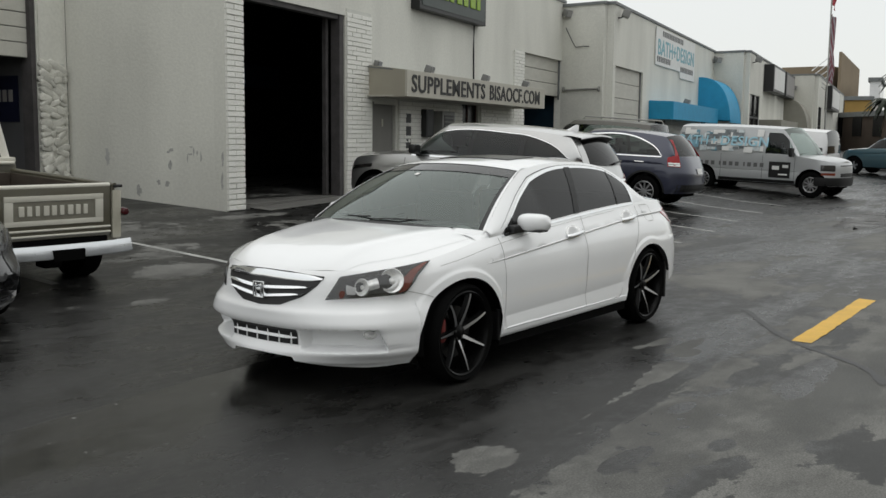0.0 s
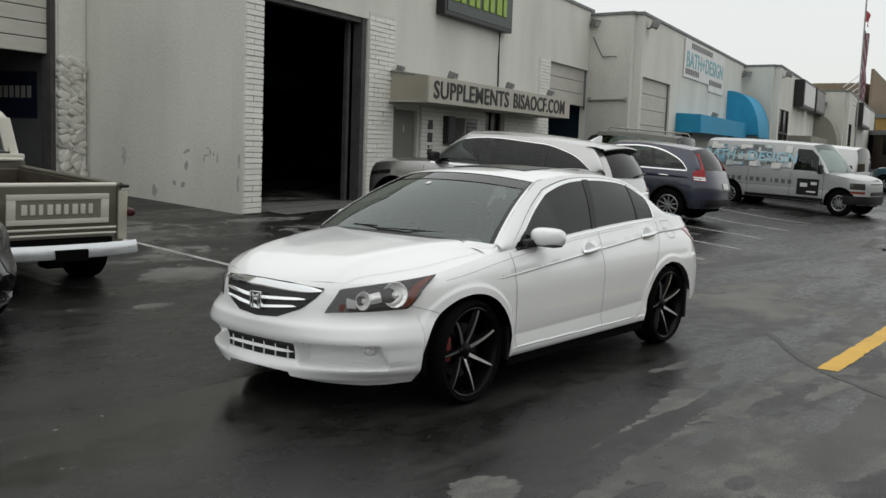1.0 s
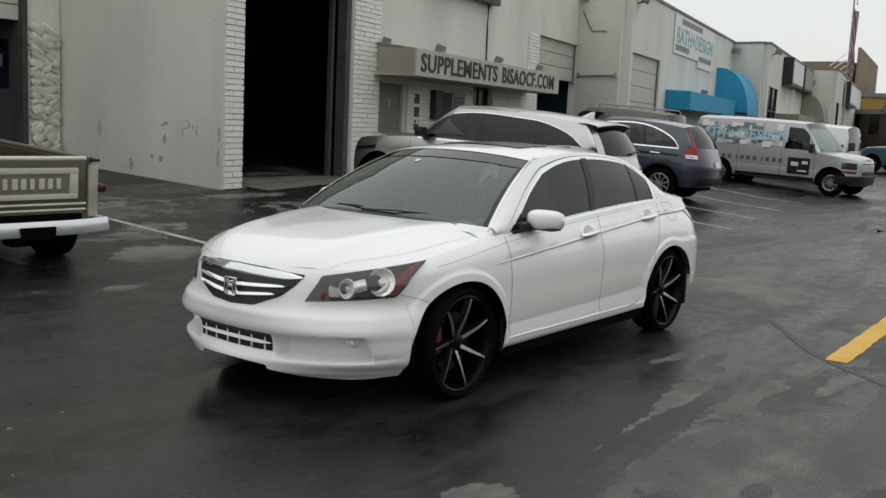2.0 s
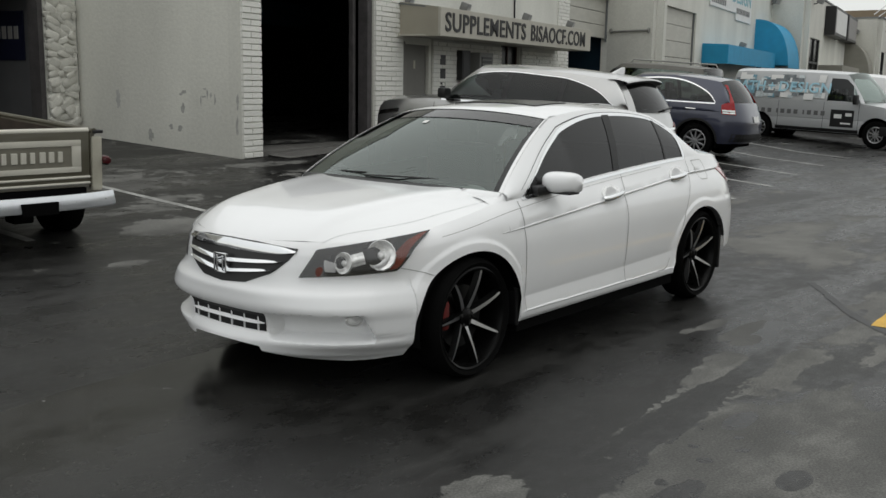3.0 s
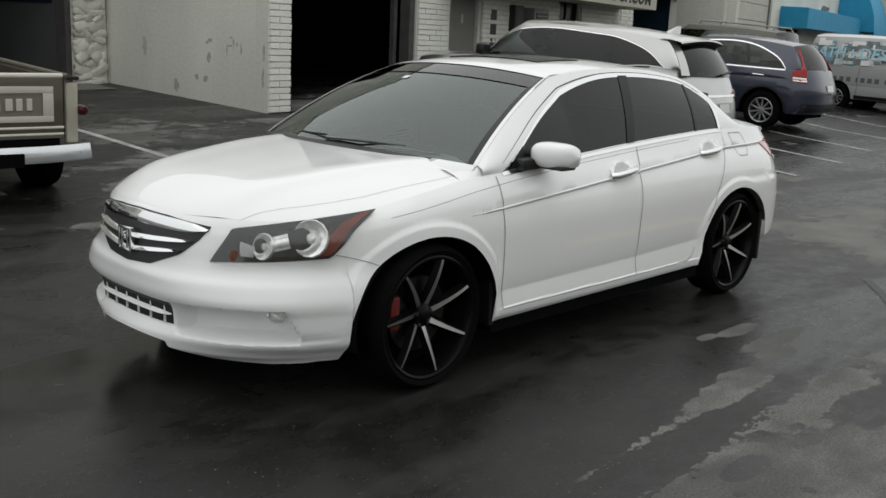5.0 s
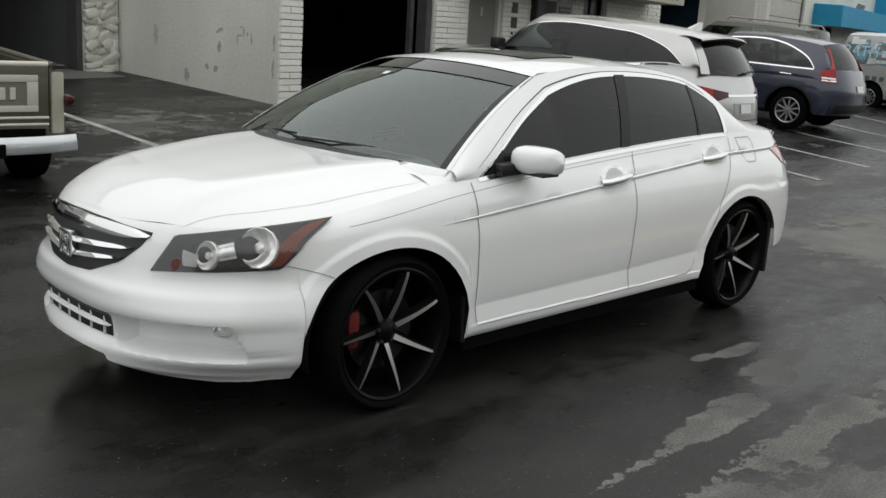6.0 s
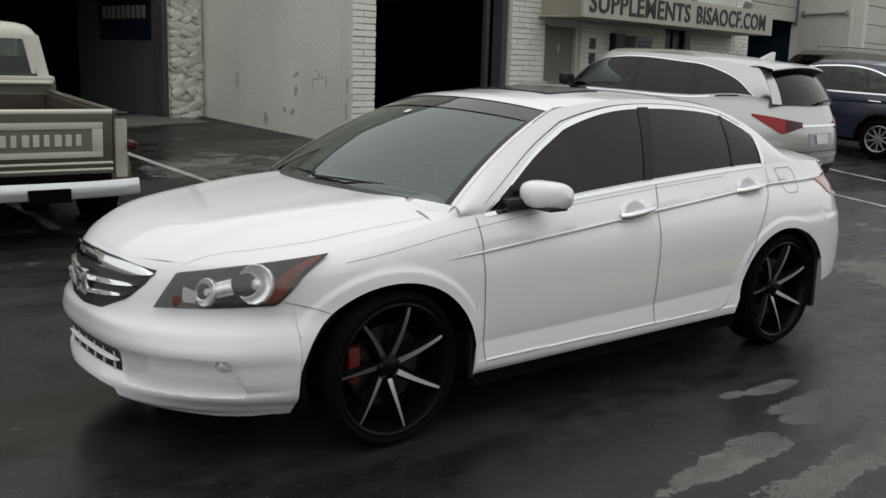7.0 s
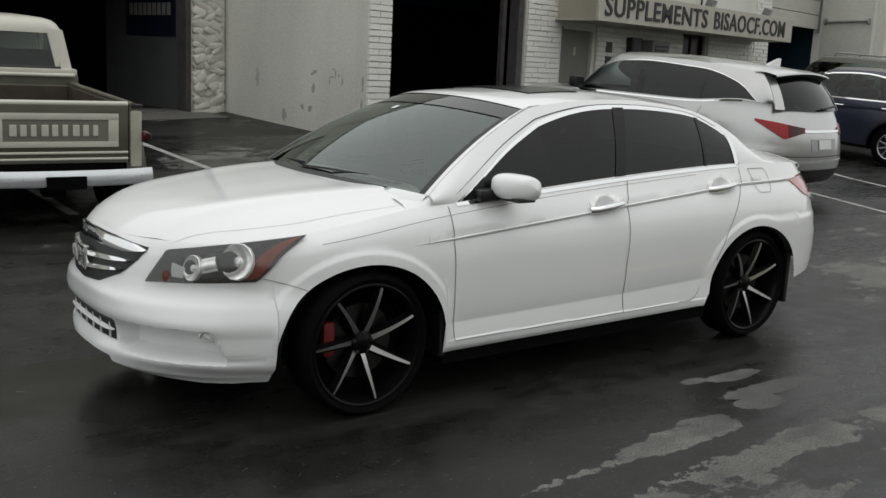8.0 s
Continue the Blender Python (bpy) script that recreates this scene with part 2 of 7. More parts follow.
def box(x0, x1, y0, y1, z0, z1, bevel=0.0, bm=None, m=None):
    """Adds a box, with its edges rounded by bevel."""
    bm = bm or bmesh.new()
    v = bmesh.ops.create_cube(bm, size=1)["verts"]
    bmesh.ops.transform(bm, verts=v, matrix=Matrix.Translation(((x0 + x1) / 2, (y0 + y1) / 2, (z0 + z1) / 2)) @ Matrix.Diagonal((x1 - x0, y1 - y0, z1 - z0, 1)))
    if bevel:
        e = list({e for a in v for e in a.link_edges})
        r = bmesh.ops.bevel(bm, geom=e, offset=bevel, segments=2, affect="EDGES", profile=0.6)
        v = list({a for f in r["faces"] for a in f.verts} | {a for a in v if a.is_valid})
    if m is not None:
        bmesh.ops.transform(bm, verts=v, matrix=m)
    return bm


def sheet(rows, bm=None, thick=0.0):
    """A grid of points as a sheet of quads; thick gives it a back."""
    bm = bm or bmesh.new()
    vs = [[bm.verts.new(p) for p in r] for r in rows]
    faces = []
    for a, b in zip(vs, vs[1:]):
        for i in range(len(a) - 1):
            q = [a[i], a[i + 1], b[i + 1], b[i]]
            if len({tuple(round(c, 5) for c in v.co) for v in q}) >= 3:
                faces.append(bm.faces.new(q))
    if thick:
        bmesh.ops.recalc_face_normals(bm, faces=faces)
        bmesh.ops.solidify(bm, geom=faces, thickness=thick)
    return bm


def lathe(profile, steps=48, axis="y", bm=None, m=None):
    """Turns a list of (radius, offset along the axis) round the axis."""
    bm = bm or bmesh.new()
    rows = []
    for r, h in profile:
        row = []
        for i in range(steps + 1):
            a = 2 * math.pi * i / steps
            p = Vector((r * math.cos(a), h, r * math.sin(a))) if axis == "y" else Vector((r * math.cos(a), r * math.sin(a), h))
            row.append(m @ p if m is not None else p)
        rows.append(row)
    sheet(rows, bm)
    bmesh.ops.remove_doubles(bm, verts=bm.verts, dist=1e-5)
    return bm


def tube(points, r, steps=8, bm=None):
    """A round bar along a line of points."""
    bm = bm or bmesh.new()
    pts = [Vector(p) for p in points]
    rows = []
    for i, p in enumerate(pts):
        d = (pts[min(i + 1, len(pts) - 1)] - pts[max(i - 1, 0)]).normalized()
        side = d.cross(Vector((0, 0, 1)))
        side = side.normalized() if side.length > 1e-4 else Vector((1, 0, 0))
        up = side.cross(d)
        rows.append([p + r * (math.cos(2 * math.pi * k / steps) * side + math.sin(2 * math.pi * k / steps) * up) for k in range(steps + 1)])
    sheet(rows, bm)
    bm.faces.new([bm.verts.new(p) for p in rows[0][:-1]])
    bm.faces.new([bm.verts.new(p) for p in rows[-1][:-1]])
    bmesh.ops.remove_doubles(bm, verts=bm.verts, dist=1e-5)
    return bm


def lerp(table, x):
    """Value at x of a line through (x, value) points."""
    return float(np.interp(x, [a for a, _ in table], [b for _, b in table]))


def soft(table, x):
    """Value at x of a smooth curve through (x, value) points."""
    if x <= table[0][0]:
        return table[0][1]
    if x >= table[-1][0]:
        return table[-1][1]
    k = max(i for i in range(len(table) - 1) if table[i][0] <= x)
    (x1, v1), (x2, v2) = table[k], table[k + 1]
    s = (v2 - v1) / (x2 - x1)
    m1 = s if k == 0 else (s + (v1 - table[k - 1][1]) / (x1 - table[k - 1][0])) / 2
    m2 = s if k + 2 >= len(table) else (s + (table[k + 2][1] - v2) / (table[k + 2][0] - x2)) / 2
    if k and s * (v1 - table[k - 1][1]) <= 0:
        m1 = 0
    if k + 2 < len(table) and s * (table[k + 2][1] - v2) <= 0:
        m2 = 0
    h, t = x2 - x1, (x - x1) / (x2 - x1)
    return (2 * t**3 - 3 * t**2 + 1) * v1 + (t**3 - 2 * t**2 + t) * h * m1 + (3 * t**2 - 2 * t**3) * v2 + (t**3 - t**2) * h * m2


def thing(name, m, label, category, group="", kind=""):
    ob = new(name)
    ob.empty_display_size = 0.2
    ob.matrix_basis = m
    return tagged(ob, label, category, group, kind)


def letters(text, size, material, parent, m, name="lettering", depth=0.012, width=None):
    """Raised letters of the built-in font, as a mesh."""
    cu = bpy.data.curves.new(name, "FONT")
    cu.body, cu.size, cu.extrude, cu.resolution_u, cu.offset = text, size, depth, 3, size * 0.013
    cu.space_character = 1.06
    tmp = bpy.data.objects.new(name, cu)
    scene.collection.objects.link(tmp)
    bpy.context.view_layer.update()
    me = bpy.data.meshes.new_from_object(tmp.evaluated_get(bpy.context.evaluated_depsgraph_get()))
    bpy.data.objects.remove(tmp)
    if width:
        w = max(v.co.x for v in me.vertices) - min(v.co.x for v in me.vertices)
        me.transform(Matrix.Diagonal((width / w, 1, 1, 1)))
    me.materials.clear()
    me.materials.append(material)
    ob = new(name, me)
    ob.parent, ob.matrix_basis = parent, m
    return ob


# ---- ground ----


def ground_z(y):
    """Flat street; the yard rises gently towards the buildings."""
    return lerp([(1.0, 0.0), (4.0, 0.10), (7.65, 0.37), (11.0, 0.60), (30.0, 1.1)], y)


def asphalt():
    m = bpy.data.materials.new("wet_asphalt")
    m.use_nodes = True
    n, l = m.node_tree.nodes, m.node_tree.links
    b = n["Principled BSDF"]
    co = n.new("ShaderNodeTexCoord")
    sep = n.new("ShaderNodeSeparateXYZ")
    l.new(co.outputs["Object"], sep.inputs[0])

    def tex(scale, detail=5, stretch=(1, 1, 1), turn=0.0, rough=0.55):
        mp, t = n.new("ShaderNodeMapping"), n.new("ShaderNodeTexNoise")
        mp.inputs["Scale"].default_value, mp.inputs["Rotation"].default_value = stretch, (0, 0, turn)
        l.new(co.outputs["Object"], mp.inputs[0])
        l.new(mp.outputs[0], t.inputs[0])
        t.inputs["Scale"].default_value, t.inputs["Detail"].default_value, t.inputs["Roughness"].default_value = scale, detail, rough
        return t.outputs[0]

    def calc(op, a, c, d=None):
        k = n.new("ShaderNodeMath")
        k.operation = op
        for i, v in enumerate((a, c, d)):
            if v is None:
                continue
            if isinstance(v, (int, float)):
                k.inputs[i].default_value = v
            else:
                l.new(v, k.inputs[i])
        return k.outputs[0]

    def rng(v, a, c, d=0.0, e=1.0, kind="SMOOTHSTEP"):
        k = n.new("ShaderNodeMapRange")
        k.interpolation_type = kind
        l.new(v, k.inputs[0])
        for i, w in enumerate((a, c, d, e)):
            k.inputs[i + 1].default_value = w
        return k.outputs[0]

    def spot(x, y, rx, ry):
        """1 inside an oval of the ground, falling off to 0 at twice its size."""
        dx, dy = calc("DIVIDE", calc("SUBTRACT", sep.outputs[0], x), rx), calc("DIVIDE", calc("SUBTRACT", sep.outputs[1], y), ry)
        return rng(calc("ADD", calc("MULTIPLY", dx, dx), calc("MULTIPLY", dy, dy)), 0.3, 3.0, 1, 0)

    big = tex(0.55, 6, (0.45, 1.0, 1))
    mid = tex(1.6, 8, (0.6, 1.0, 1), 0.1, 0.6)
    streaks = tex(1.1, 8, (0.22, 1.0, 1), 0.10, 0.6)
    ragged = tex(7.0, 8, (0.7, 1.0, 1), 0.1, 0.65)
    grain = tex(90, 3)
    stones = n.new("ShaderNodeTexVoronoi")
    l.new(co.outputs["Object"], stones.inputs[0])
    stones.inputs["Scale"].default_value = 190
    chips = n.new("ShaderNodeTexVoronoi")
    l.new(co.outputs["Object"], chips.inputs[0])
    chips.inputs["Scale"].default_value = 52
    hue = n.new("ShaderNodeSeparateColor")
    l.new(chips.outputs["Color"], hue.inputs[0])
    px, py = sep.outputs[0], sep.outputs[1]
    scraps = tex(26, 6, (0.8, 1, 1))
    lane = calc("SUBTRACT", py, calc("MULTIPLY", px, 0.085))
    rag = calc("ADD", calc("MULTIPLY", calc("SUBTRACT", ragged, 0.5), 0.30), calc("MULTIPLY", calc("SUBTRACT", scraps, 0.5), 0.13))
    rag = calc("ADD", rag, calc("MULTIPLY", calc("SUBTRACT", mid, 0.5), 0.20))
    # the dry half of the street, with wet islands and drips near its edge
    road = calc("ADD", calc("SUBTRACT", -2.15, lane), rag)
    islands = rng(calc("ADD", tex(1.15, 7, (0.5, 1.0, 1), 0.1, 0.62), calc("MULTIPLY", calc("SUBTRACT", scraps, 0.5), 0.10)), 0.565, 0.580)
    drips = n.new("ShaderNodeTexVoronoi")
    l.new(co.outputs["Object"], drips.inputs[0])
    drips.inputs["Scale"].default_value = 8.5
    drop = n.new("ShaderNodeSeparateColor")
    l.new(drips.outputs["Color"], drop.inputs[0])
    drops = calc("MULTIPLY", rng(calc("ADD", drips.outputs["Distance"], calc("MULTIPLY", calc("SUBTRACT", scraps, 0.5), 0.5)), 0.27, 0.31, 1, 0), rng(drop.outputs[0], 0.70, 0.72))
    drops = calc("MULTIPLY", drops, calc("MULTIPLY", rng(lane, -2.75, -2.60), rng(px, 2.4, 2.8, 1, 0)))
    wet_in = calc("MAXIMUM", islands, drops)
    for x, y, rx, ry in WET_SPOTS:
        wet_in = calc("MAXIMUM", wet_in, rng(calc("ADD", spot(x, y, rx, ry), calc("MULTIPLY", rag, 4.0)), 0.48, 0.52))
    road = calc("MULTIPLY", rng(road, 0.0, 0.012), calc("SUBTRACT", 1.0, wet_in))
    road = calc("MULTIPLY", road, rng(calc("ADD", px, calc("MULTIPLY", streaks, 4.0)), 9.5, 7.0))
    # a drying tongue beside it
    half = calc("MULTIPLY", rng(px, 0.0, 1.15, 0.0, 0.095, "LINEAR"), rng(px, 1.35, 1.72, 1, -0.4))
    tongue = calc("SUBTRACT", half, calc("ABSOLUTE", calc("ADD", lane, 1.90), 0))
    tongue = calc("MULTIPLY", rng(calc("ADD", tongue, calc("MULTIPLY", rag, 0.55)), 0.0, 0.012), calc("MULTIPLY", rng(px, -0.3, -0.1), rng(ragged, 0.40, 0.43)))
    mask = calc("MAXIMUM", road, tongue)
    for x, y, rx, ry in DRY_PATCHES:
        mask = calc("MAXIMUM", mask, rng(calc("ADD", spot(x, y, rx, ry), calc("MULTIPLY", rag, 6.5)), 0.44, 0.52))
    # scattered drying patches of the yard and streaks of the lane beyond the cars
    dry = calc("ADD", calc("MULTIPLY", big, 0.40), calc("MULTIPLY", mid, 0.60))
    dry = calc("ADD", dry, calc("ADD", calc("MULTIPLY", calc("SUBTRACT", ragged, 0.5), 0.42), calc("MULTIPLY", calc("SUBTRACT", scraps, 0.5), 0.22)))
    far_lane = calc("MULTIPLY", rng(px, 3.2, 5.5), rng(py, 3.5, 1.5))
    dry = calc("ADD", dry, calc("MULTIPLY", far_lane, calc("MULTIPLY", calc("SUBTRACT", streaks, 0.46), 0.75)))
    for x, y, rx, ry, a in DRY_SPOTS:
        dry = calc("ADD", dry, calc("MULTIPLY", spot(x, y, rx, ry), a))
    yard = calc("MAXIMUM", far_lane, rng(py, 2.2, 2.8))
    mask = calc("MAXIMUM", mask, calc("MULTIPLY", rng(dry, 0.60, 0.618), yard))
    # a film of standing water before the car, with a clean edge towards the yard
    shore = calc("SUBTRACT", calc("ADD", 0.66, calc("MULTIPLY", px, 0.10)), py)
    shore = calc("ADD", shore, calc("MULTIPLY", calc("SUBTRACT", mid, 0.5), 0.25))
    film = calc("MULTIPLY", rng(shore, 0.0, 0.03), calc("MULTIPLY", rng(calc("ADD", py, calc("MULTIPLY", calc("SUBTRACT", mid, 0.5), 0.8)), -0.95, -0.15), rng(px, 1.0, 0.0)))
    seam = calc("ABSOLUTE", calc("ADD", calc("ADD", px, calc("MULTIPLY", py, 0.31)), calc("ADD", 0.61, calc("MULTIPLY", calc("SUBTRACT", mid, 0.5), 0.2))), 0)
    seam = calc("MULTIPLY", rng(seam, 0.01, 0.07, 0.45, 0), calc("MULTIPLY", rng(py, 0.6, 0.8), rng(py, 3.0, 2.4)))
    sheen = rng(calc("ADD", calc("MULTIPLY", streaks, 0.7), calc("MULTIPLY", ragged, 0.3)), 0.38, 0.62)
    colour = n.new("ShaderNodeMix")
    colour.data_type = "RGBA"
    l.new(mask, colour.inputs[0])
    colour.inputs[6].default_value, colour.inputs[7].default_value = (0.0160, 0.0158, 0.0148, 1), (0.106, 0.105, 0.098, 1)
    speck = n.new("ShaderNodeMix")
    speck.data_type, speck.blend_type = "RGBA", "MULTIPLY"
    speck.inputs[0].default_value = 1
    l.new(colour.outputs[2], speck.inputs[6])
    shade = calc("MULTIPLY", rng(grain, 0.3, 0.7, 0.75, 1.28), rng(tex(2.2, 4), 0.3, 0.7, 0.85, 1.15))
    shade = calc("MULTIPLY", shade, calc("SUBTRACT", 1.0, seam))
    l.new(calc("MULTIPLY", shade, rng(sheen, 0, 1, 0.65, 1.35)), speck.inputs[7])
    pale = n.new("ShaderNodeMix")
    pale.data_type = "RGBA"
    l.new(calc("MULTIPLY", rng(chips.outputs["Distance"], 0.08, 0.22, 1, 0), rng(hue.outputs[0], 0.72, 1.0)), pale.inputs[0])
    l.new(speck.outputs[2], pale.inputs[6])
    pale.inputs[7].default_value = (0.19, 0.185, 0.165, 1)
    l.new(pale.outputs[2], b.inputs["Base Color"])
    wet_rough = calc("MULTIPLY", rng(sheen, 0, 1, 0.25, 0.50), calc("SUBTRACT", 1.0, calc("MULTIPLY", film, 0.52)))
    l.new(calc("ADD", wet_rough, calc("MULTIPLY", mask, 0.38)), b.inputs["Roughness"])
    b.inputs["Specular IOR Level"].default_value = 0.27
    bp = n.new("ShaderNodeBump")
    bp.inputs["Distance"].default_value = 0.004
    l.new(calc("SUBTRACT", 0.20, calc("MULTIPLY", film, 0.18)), bp.inputs["Strength"])
    l.new(calc("ADD", stones.outputs["Distance"], calc("MULTIPLY", grain, 0.6)), bp.inputs["Height"])
    l.new(bp.outputs[0], b.inputs["Normal"])
    return m


# drying places of the yard: x, y, half sizes, how dry
DRY_SPOTS = [(3.1, 6.8, 1.0, 0.5, 0.15), (2.4, 5.3, 0.6, 0.8, 0.13), (1.6, 4.2, 0.45, 0.3, 0.20), (0.36, 3.03, 0.12, 0.07, 0.22), (1.3, 7.6, 0.35, 0.35, 0.14), (5.3, 7.2, 0.7, 0.15, 0.18), (9, -0.5, 3, 0.5, 0.05)]
# dry patches on the wet lane and wet ones on the dry lane: x, y, half sizes
DRY_PATCHES = [(-1.18, -1.87, 0.17, 0.12), (2.06, -1.58, 0.26, 0.055), (1.82, -1.70, 0.12, 0.06), (2.06, -1.36, 0.16, 0.045), (1.78, -1.31, 0.07, 0.03)]
WET_SPOTS = [(1.7, -2.62, 0.50, 0.10), (1.2, -2.72, 0.20, 0.06), (0.35, -2.28, 0.13, 0.05), (-0.75, -2.45, 0.22, 0.06), (2.7, -2.0, 0.45, 0.05), (-0.2, -2.75, 0.10, 0.05)]
ASPHALT = asphalt()
ys = [-3000, -400, -60, -12, -6, -3, 0, 1, 2.5, 4, 5.8, 7.65, 9.3, 11, 15, 22, 30, 60, 400, 3000]
xs = [-3000, -400, -60, -10, 0, 10, 30, 60, 120, 400, 3000]
tagged(part("ground", sheet([[(x, y, ground_z(y)) for x in xs] for y in ys]), ASPHALT), "dark wet asphalt yard and street with drying patches", "ground", kind="structure")


def stripe(x0, y0, x1, y1, w, material, name, label):
    """A painted line lying on the asphalt, with worn ends."""
    d = Vector((x1 - x0, y1 - y0)).normalized()
    k = Vector((-d.y, d.x)) * w / 2
    n = 24
    rows = []
    for i in range(n + 1):
        p = Vector((x0, y0)).lerp(Vector((x1, y1)), i / n)
        j = 0.12 * w
        a, c = p + k + d * random.uniform(-j, j), p - k + d * random.uniform(-j, j)
        a, c = a + k * random.uniform(-0.15, 0.05), c - k * random.uniform(-0.15, 0.05)
        rows.append([(a.x, a.y, ground_z(a.y) + 0.004), (c.x, c.y, ground_z(c.y) + 0.004)])
    return tagged(part(name, sheet(rows), material), label, "road marking", "painted lines", "structure")


stripe(2.79, -2.26, 5.42, -2.14, 0.17, YELLOW, "yellow_line", "yellow painted centre dash on the wet street")
for a in ((2.45, 4.2, 2.0, 9.2), (0.20, 4.3, -0.1, 9.0), (9.15, 1.5, 10.2, 4.6), (11.2, 1.75, 12.3, 4.8), (13.45, 2.2, 14.6, 5.2), (15.8, 2.5, 17.0, 5.6), (18.3, 2.8, 19.5, 6.2)):
    stripe(*a, 0.10, LINE, "parking_line", "worn white parking bay line on asphalt")

# ---- buildings ----
AZ = 12.0
# the row of units is drawn in its own metres and set in place as a whole
UNIT = Matrix.Translation((-3.7, -4.2, 1.6)) @ Matrix.Diagonal((0.92, 0.92, 0.92, 1)) @ Matrix.Translation((3.7, 4.2, -1.6))


def wall(name, p, az, length, z0, z1, openings, material, label, thick=0.25, parent=None):
    """A thick wall from p along az, its back to the left, with real openings (from, to, bottom, top)."""
    ob = thing(name, UNIT @ pose(p[0], p[1], 0, 0, 0, az), label, "wall", kind="structure")
    ss = sorted({0.0, length, *[v for o in openings for v in o[:2]]})
    zs = sorted({z0, z1, *[v for o in openings for v in o[2:]]})
    bm = bmesh.new()
    for a, b in zip(ss, ss[1:]):
        run = None
        for c, d in zip(zs, zs[1:]):
            hole = any(o[0] <= a and b <= o[1] and o[2] <= c and d <= o[3] for o in openings)
            if hole:
                if run:
                    box(a, b, 0, thick, run[0], run[1], bm=bm)
                run = None
            else:
                run = (run[0], d) if run else (c, d)
        if run:
            box(a, b, 0, thick, run[0], run[1], bm=bm)
    part("wall_body", bm, material, ob)
    return ob


def along(p, az, s, off=0.0):
    a = radians(az)
    return (p[0] + s * math.cos(a) - off * math.sin(a), p[1] + s * math.sin(a) + off * math.cos(a))


P1 = (6.15, 8.77)
IN1 = along(P1, AZ, 19.0)
P2 = (IN1[0], IN1[1] - 1.9)
IN2 = along(P2, AZ, 19.84)
P3 = (IN2[0], IN2[1] - 1.86)
IN3 = along(P3, AZ, 20.8)
P4 = (IN3[0], IN3[1] - 1.9)
ROOF = 6.25
f1 = wall("wall_front_1", P1, AZ, 19.0, 0, ROOF, [(0.50, 4.10, 0.0, 4.15), (5.3, 6.4, 0, 2.35), (10.2, 11.4, 0.9, 2.6), (14.95, 18.75, 0, 4.28)], STUCCO, "pale grey painted stucco front wall of the workshop")
f2 = wall("wall_front_2", P2, AZ, 19.84, 0, 6.1, [(0.3, 4.25, 0, 4.1), (6.5, 8.5, 0, 2.4), (16.5, 18.0, 0, 2.6)], STUCCO, "pale stucco front wall of the neighbouring unit")
f3 = wall("wall_front_3", P3, AZ, 20.8, 0, 6.05, [(0.6, 4.4, 0.6, 4.0)], STUCCO, "pale stucco front wall of a unit farther along")
f4 = wall("wall_front_4", P4, AZ, 34, 0, 6.1, [(1.0, 4.0, 0.4, 4.0)], STUCCO, "pale stucco front wall of the farthest unit")
Q1 = (5.382, 12.387)
w1 = wall("wall_side_1", Q1, -78, 3.69, 0, ROOF, [], STUCCO, "stained pale stucco side wall with chipped marks")
w2 = wall("wall_side_2", (P2[0], P2[1] + 0.25), 90, 1.75, 0, 6.1, [], STUCCO, "pale stucco return wall with a pipe")
w3 = wall("wall_side_3", (P3[0], P3[1] + 0.25), 90, 1.7, 0, 6.05, [], STUCCO, "pale stucco return wall")
w4 = wall("wall_side_4", (P4[0], P4[1] + 0.25), 90, 1.7, 0, 6.1, [], STUCCO, "pale stucco return wall")
GP = (-6.502, 9.861)
f0 = wall("wall_front_0", GP, AZ, 12.14, 0, ROOF, [(7.6, 11.44, 0, 4.6), (0.6, 6.6, 0, 4.6)], STUCCO, "painted front wall of the garage with an open bay", thick=0.3)
for ob, n, h in ((f1, 19.0, ROOF), (f2, 19.84, 6.1), (f3, 20.8, 6.05), (f4, 34, 6.1), (f0, 12.14, ROOF), (w2, 1.75, 6.1), (w3, 1.7, 6.05), (w4, 1.7, 6.1), (w1, 3.64, ROOF)):
    part("coping", box(-0.06, n, -0.05, 0.30, h, h + 0.10, 0.012), COPING, ob, "dark weathered metal roof edge")


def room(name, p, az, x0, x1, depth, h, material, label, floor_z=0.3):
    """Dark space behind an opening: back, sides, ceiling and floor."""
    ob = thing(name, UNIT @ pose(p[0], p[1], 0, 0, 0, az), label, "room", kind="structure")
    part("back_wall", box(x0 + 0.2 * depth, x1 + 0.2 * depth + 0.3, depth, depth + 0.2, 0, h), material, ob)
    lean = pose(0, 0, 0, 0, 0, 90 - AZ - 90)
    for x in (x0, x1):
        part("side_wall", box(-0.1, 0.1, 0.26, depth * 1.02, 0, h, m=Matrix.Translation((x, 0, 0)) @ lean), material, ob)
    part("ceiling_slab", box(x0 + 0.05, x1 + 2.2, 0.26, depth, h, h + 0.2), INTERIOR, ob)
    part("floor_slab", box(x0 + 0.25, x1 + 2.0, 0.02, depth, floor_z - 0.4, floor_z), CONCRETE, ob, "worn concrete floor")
    return ob


# workshop and garage walls are painted near-black for the shade indoors
room("workshop_interior", P1, AZ, 0.35, 9.8, 9, 5.6, INTERIOR, "workshop interior behind its open door, shade painted near-black", 0.36)
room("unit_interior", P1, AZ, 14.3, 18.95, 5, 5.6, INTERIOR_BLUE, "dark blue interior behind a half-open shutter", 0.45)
room("garage_interior", GP, AZ, 5.9, 13.2, 8, 5.6, INTERIOR, "interior of the open garage, shade painted near-black", 0.53)
# unseen wall behind the camera, added to cut low sky light on upright faces
tagged(part("wall_across_street", box(-45, 75, -19.4, -19.0, 0, 6.4, 0.02), BEIGE), "unseen plain tan wall added to block low sky light", "wall", kind="structure")
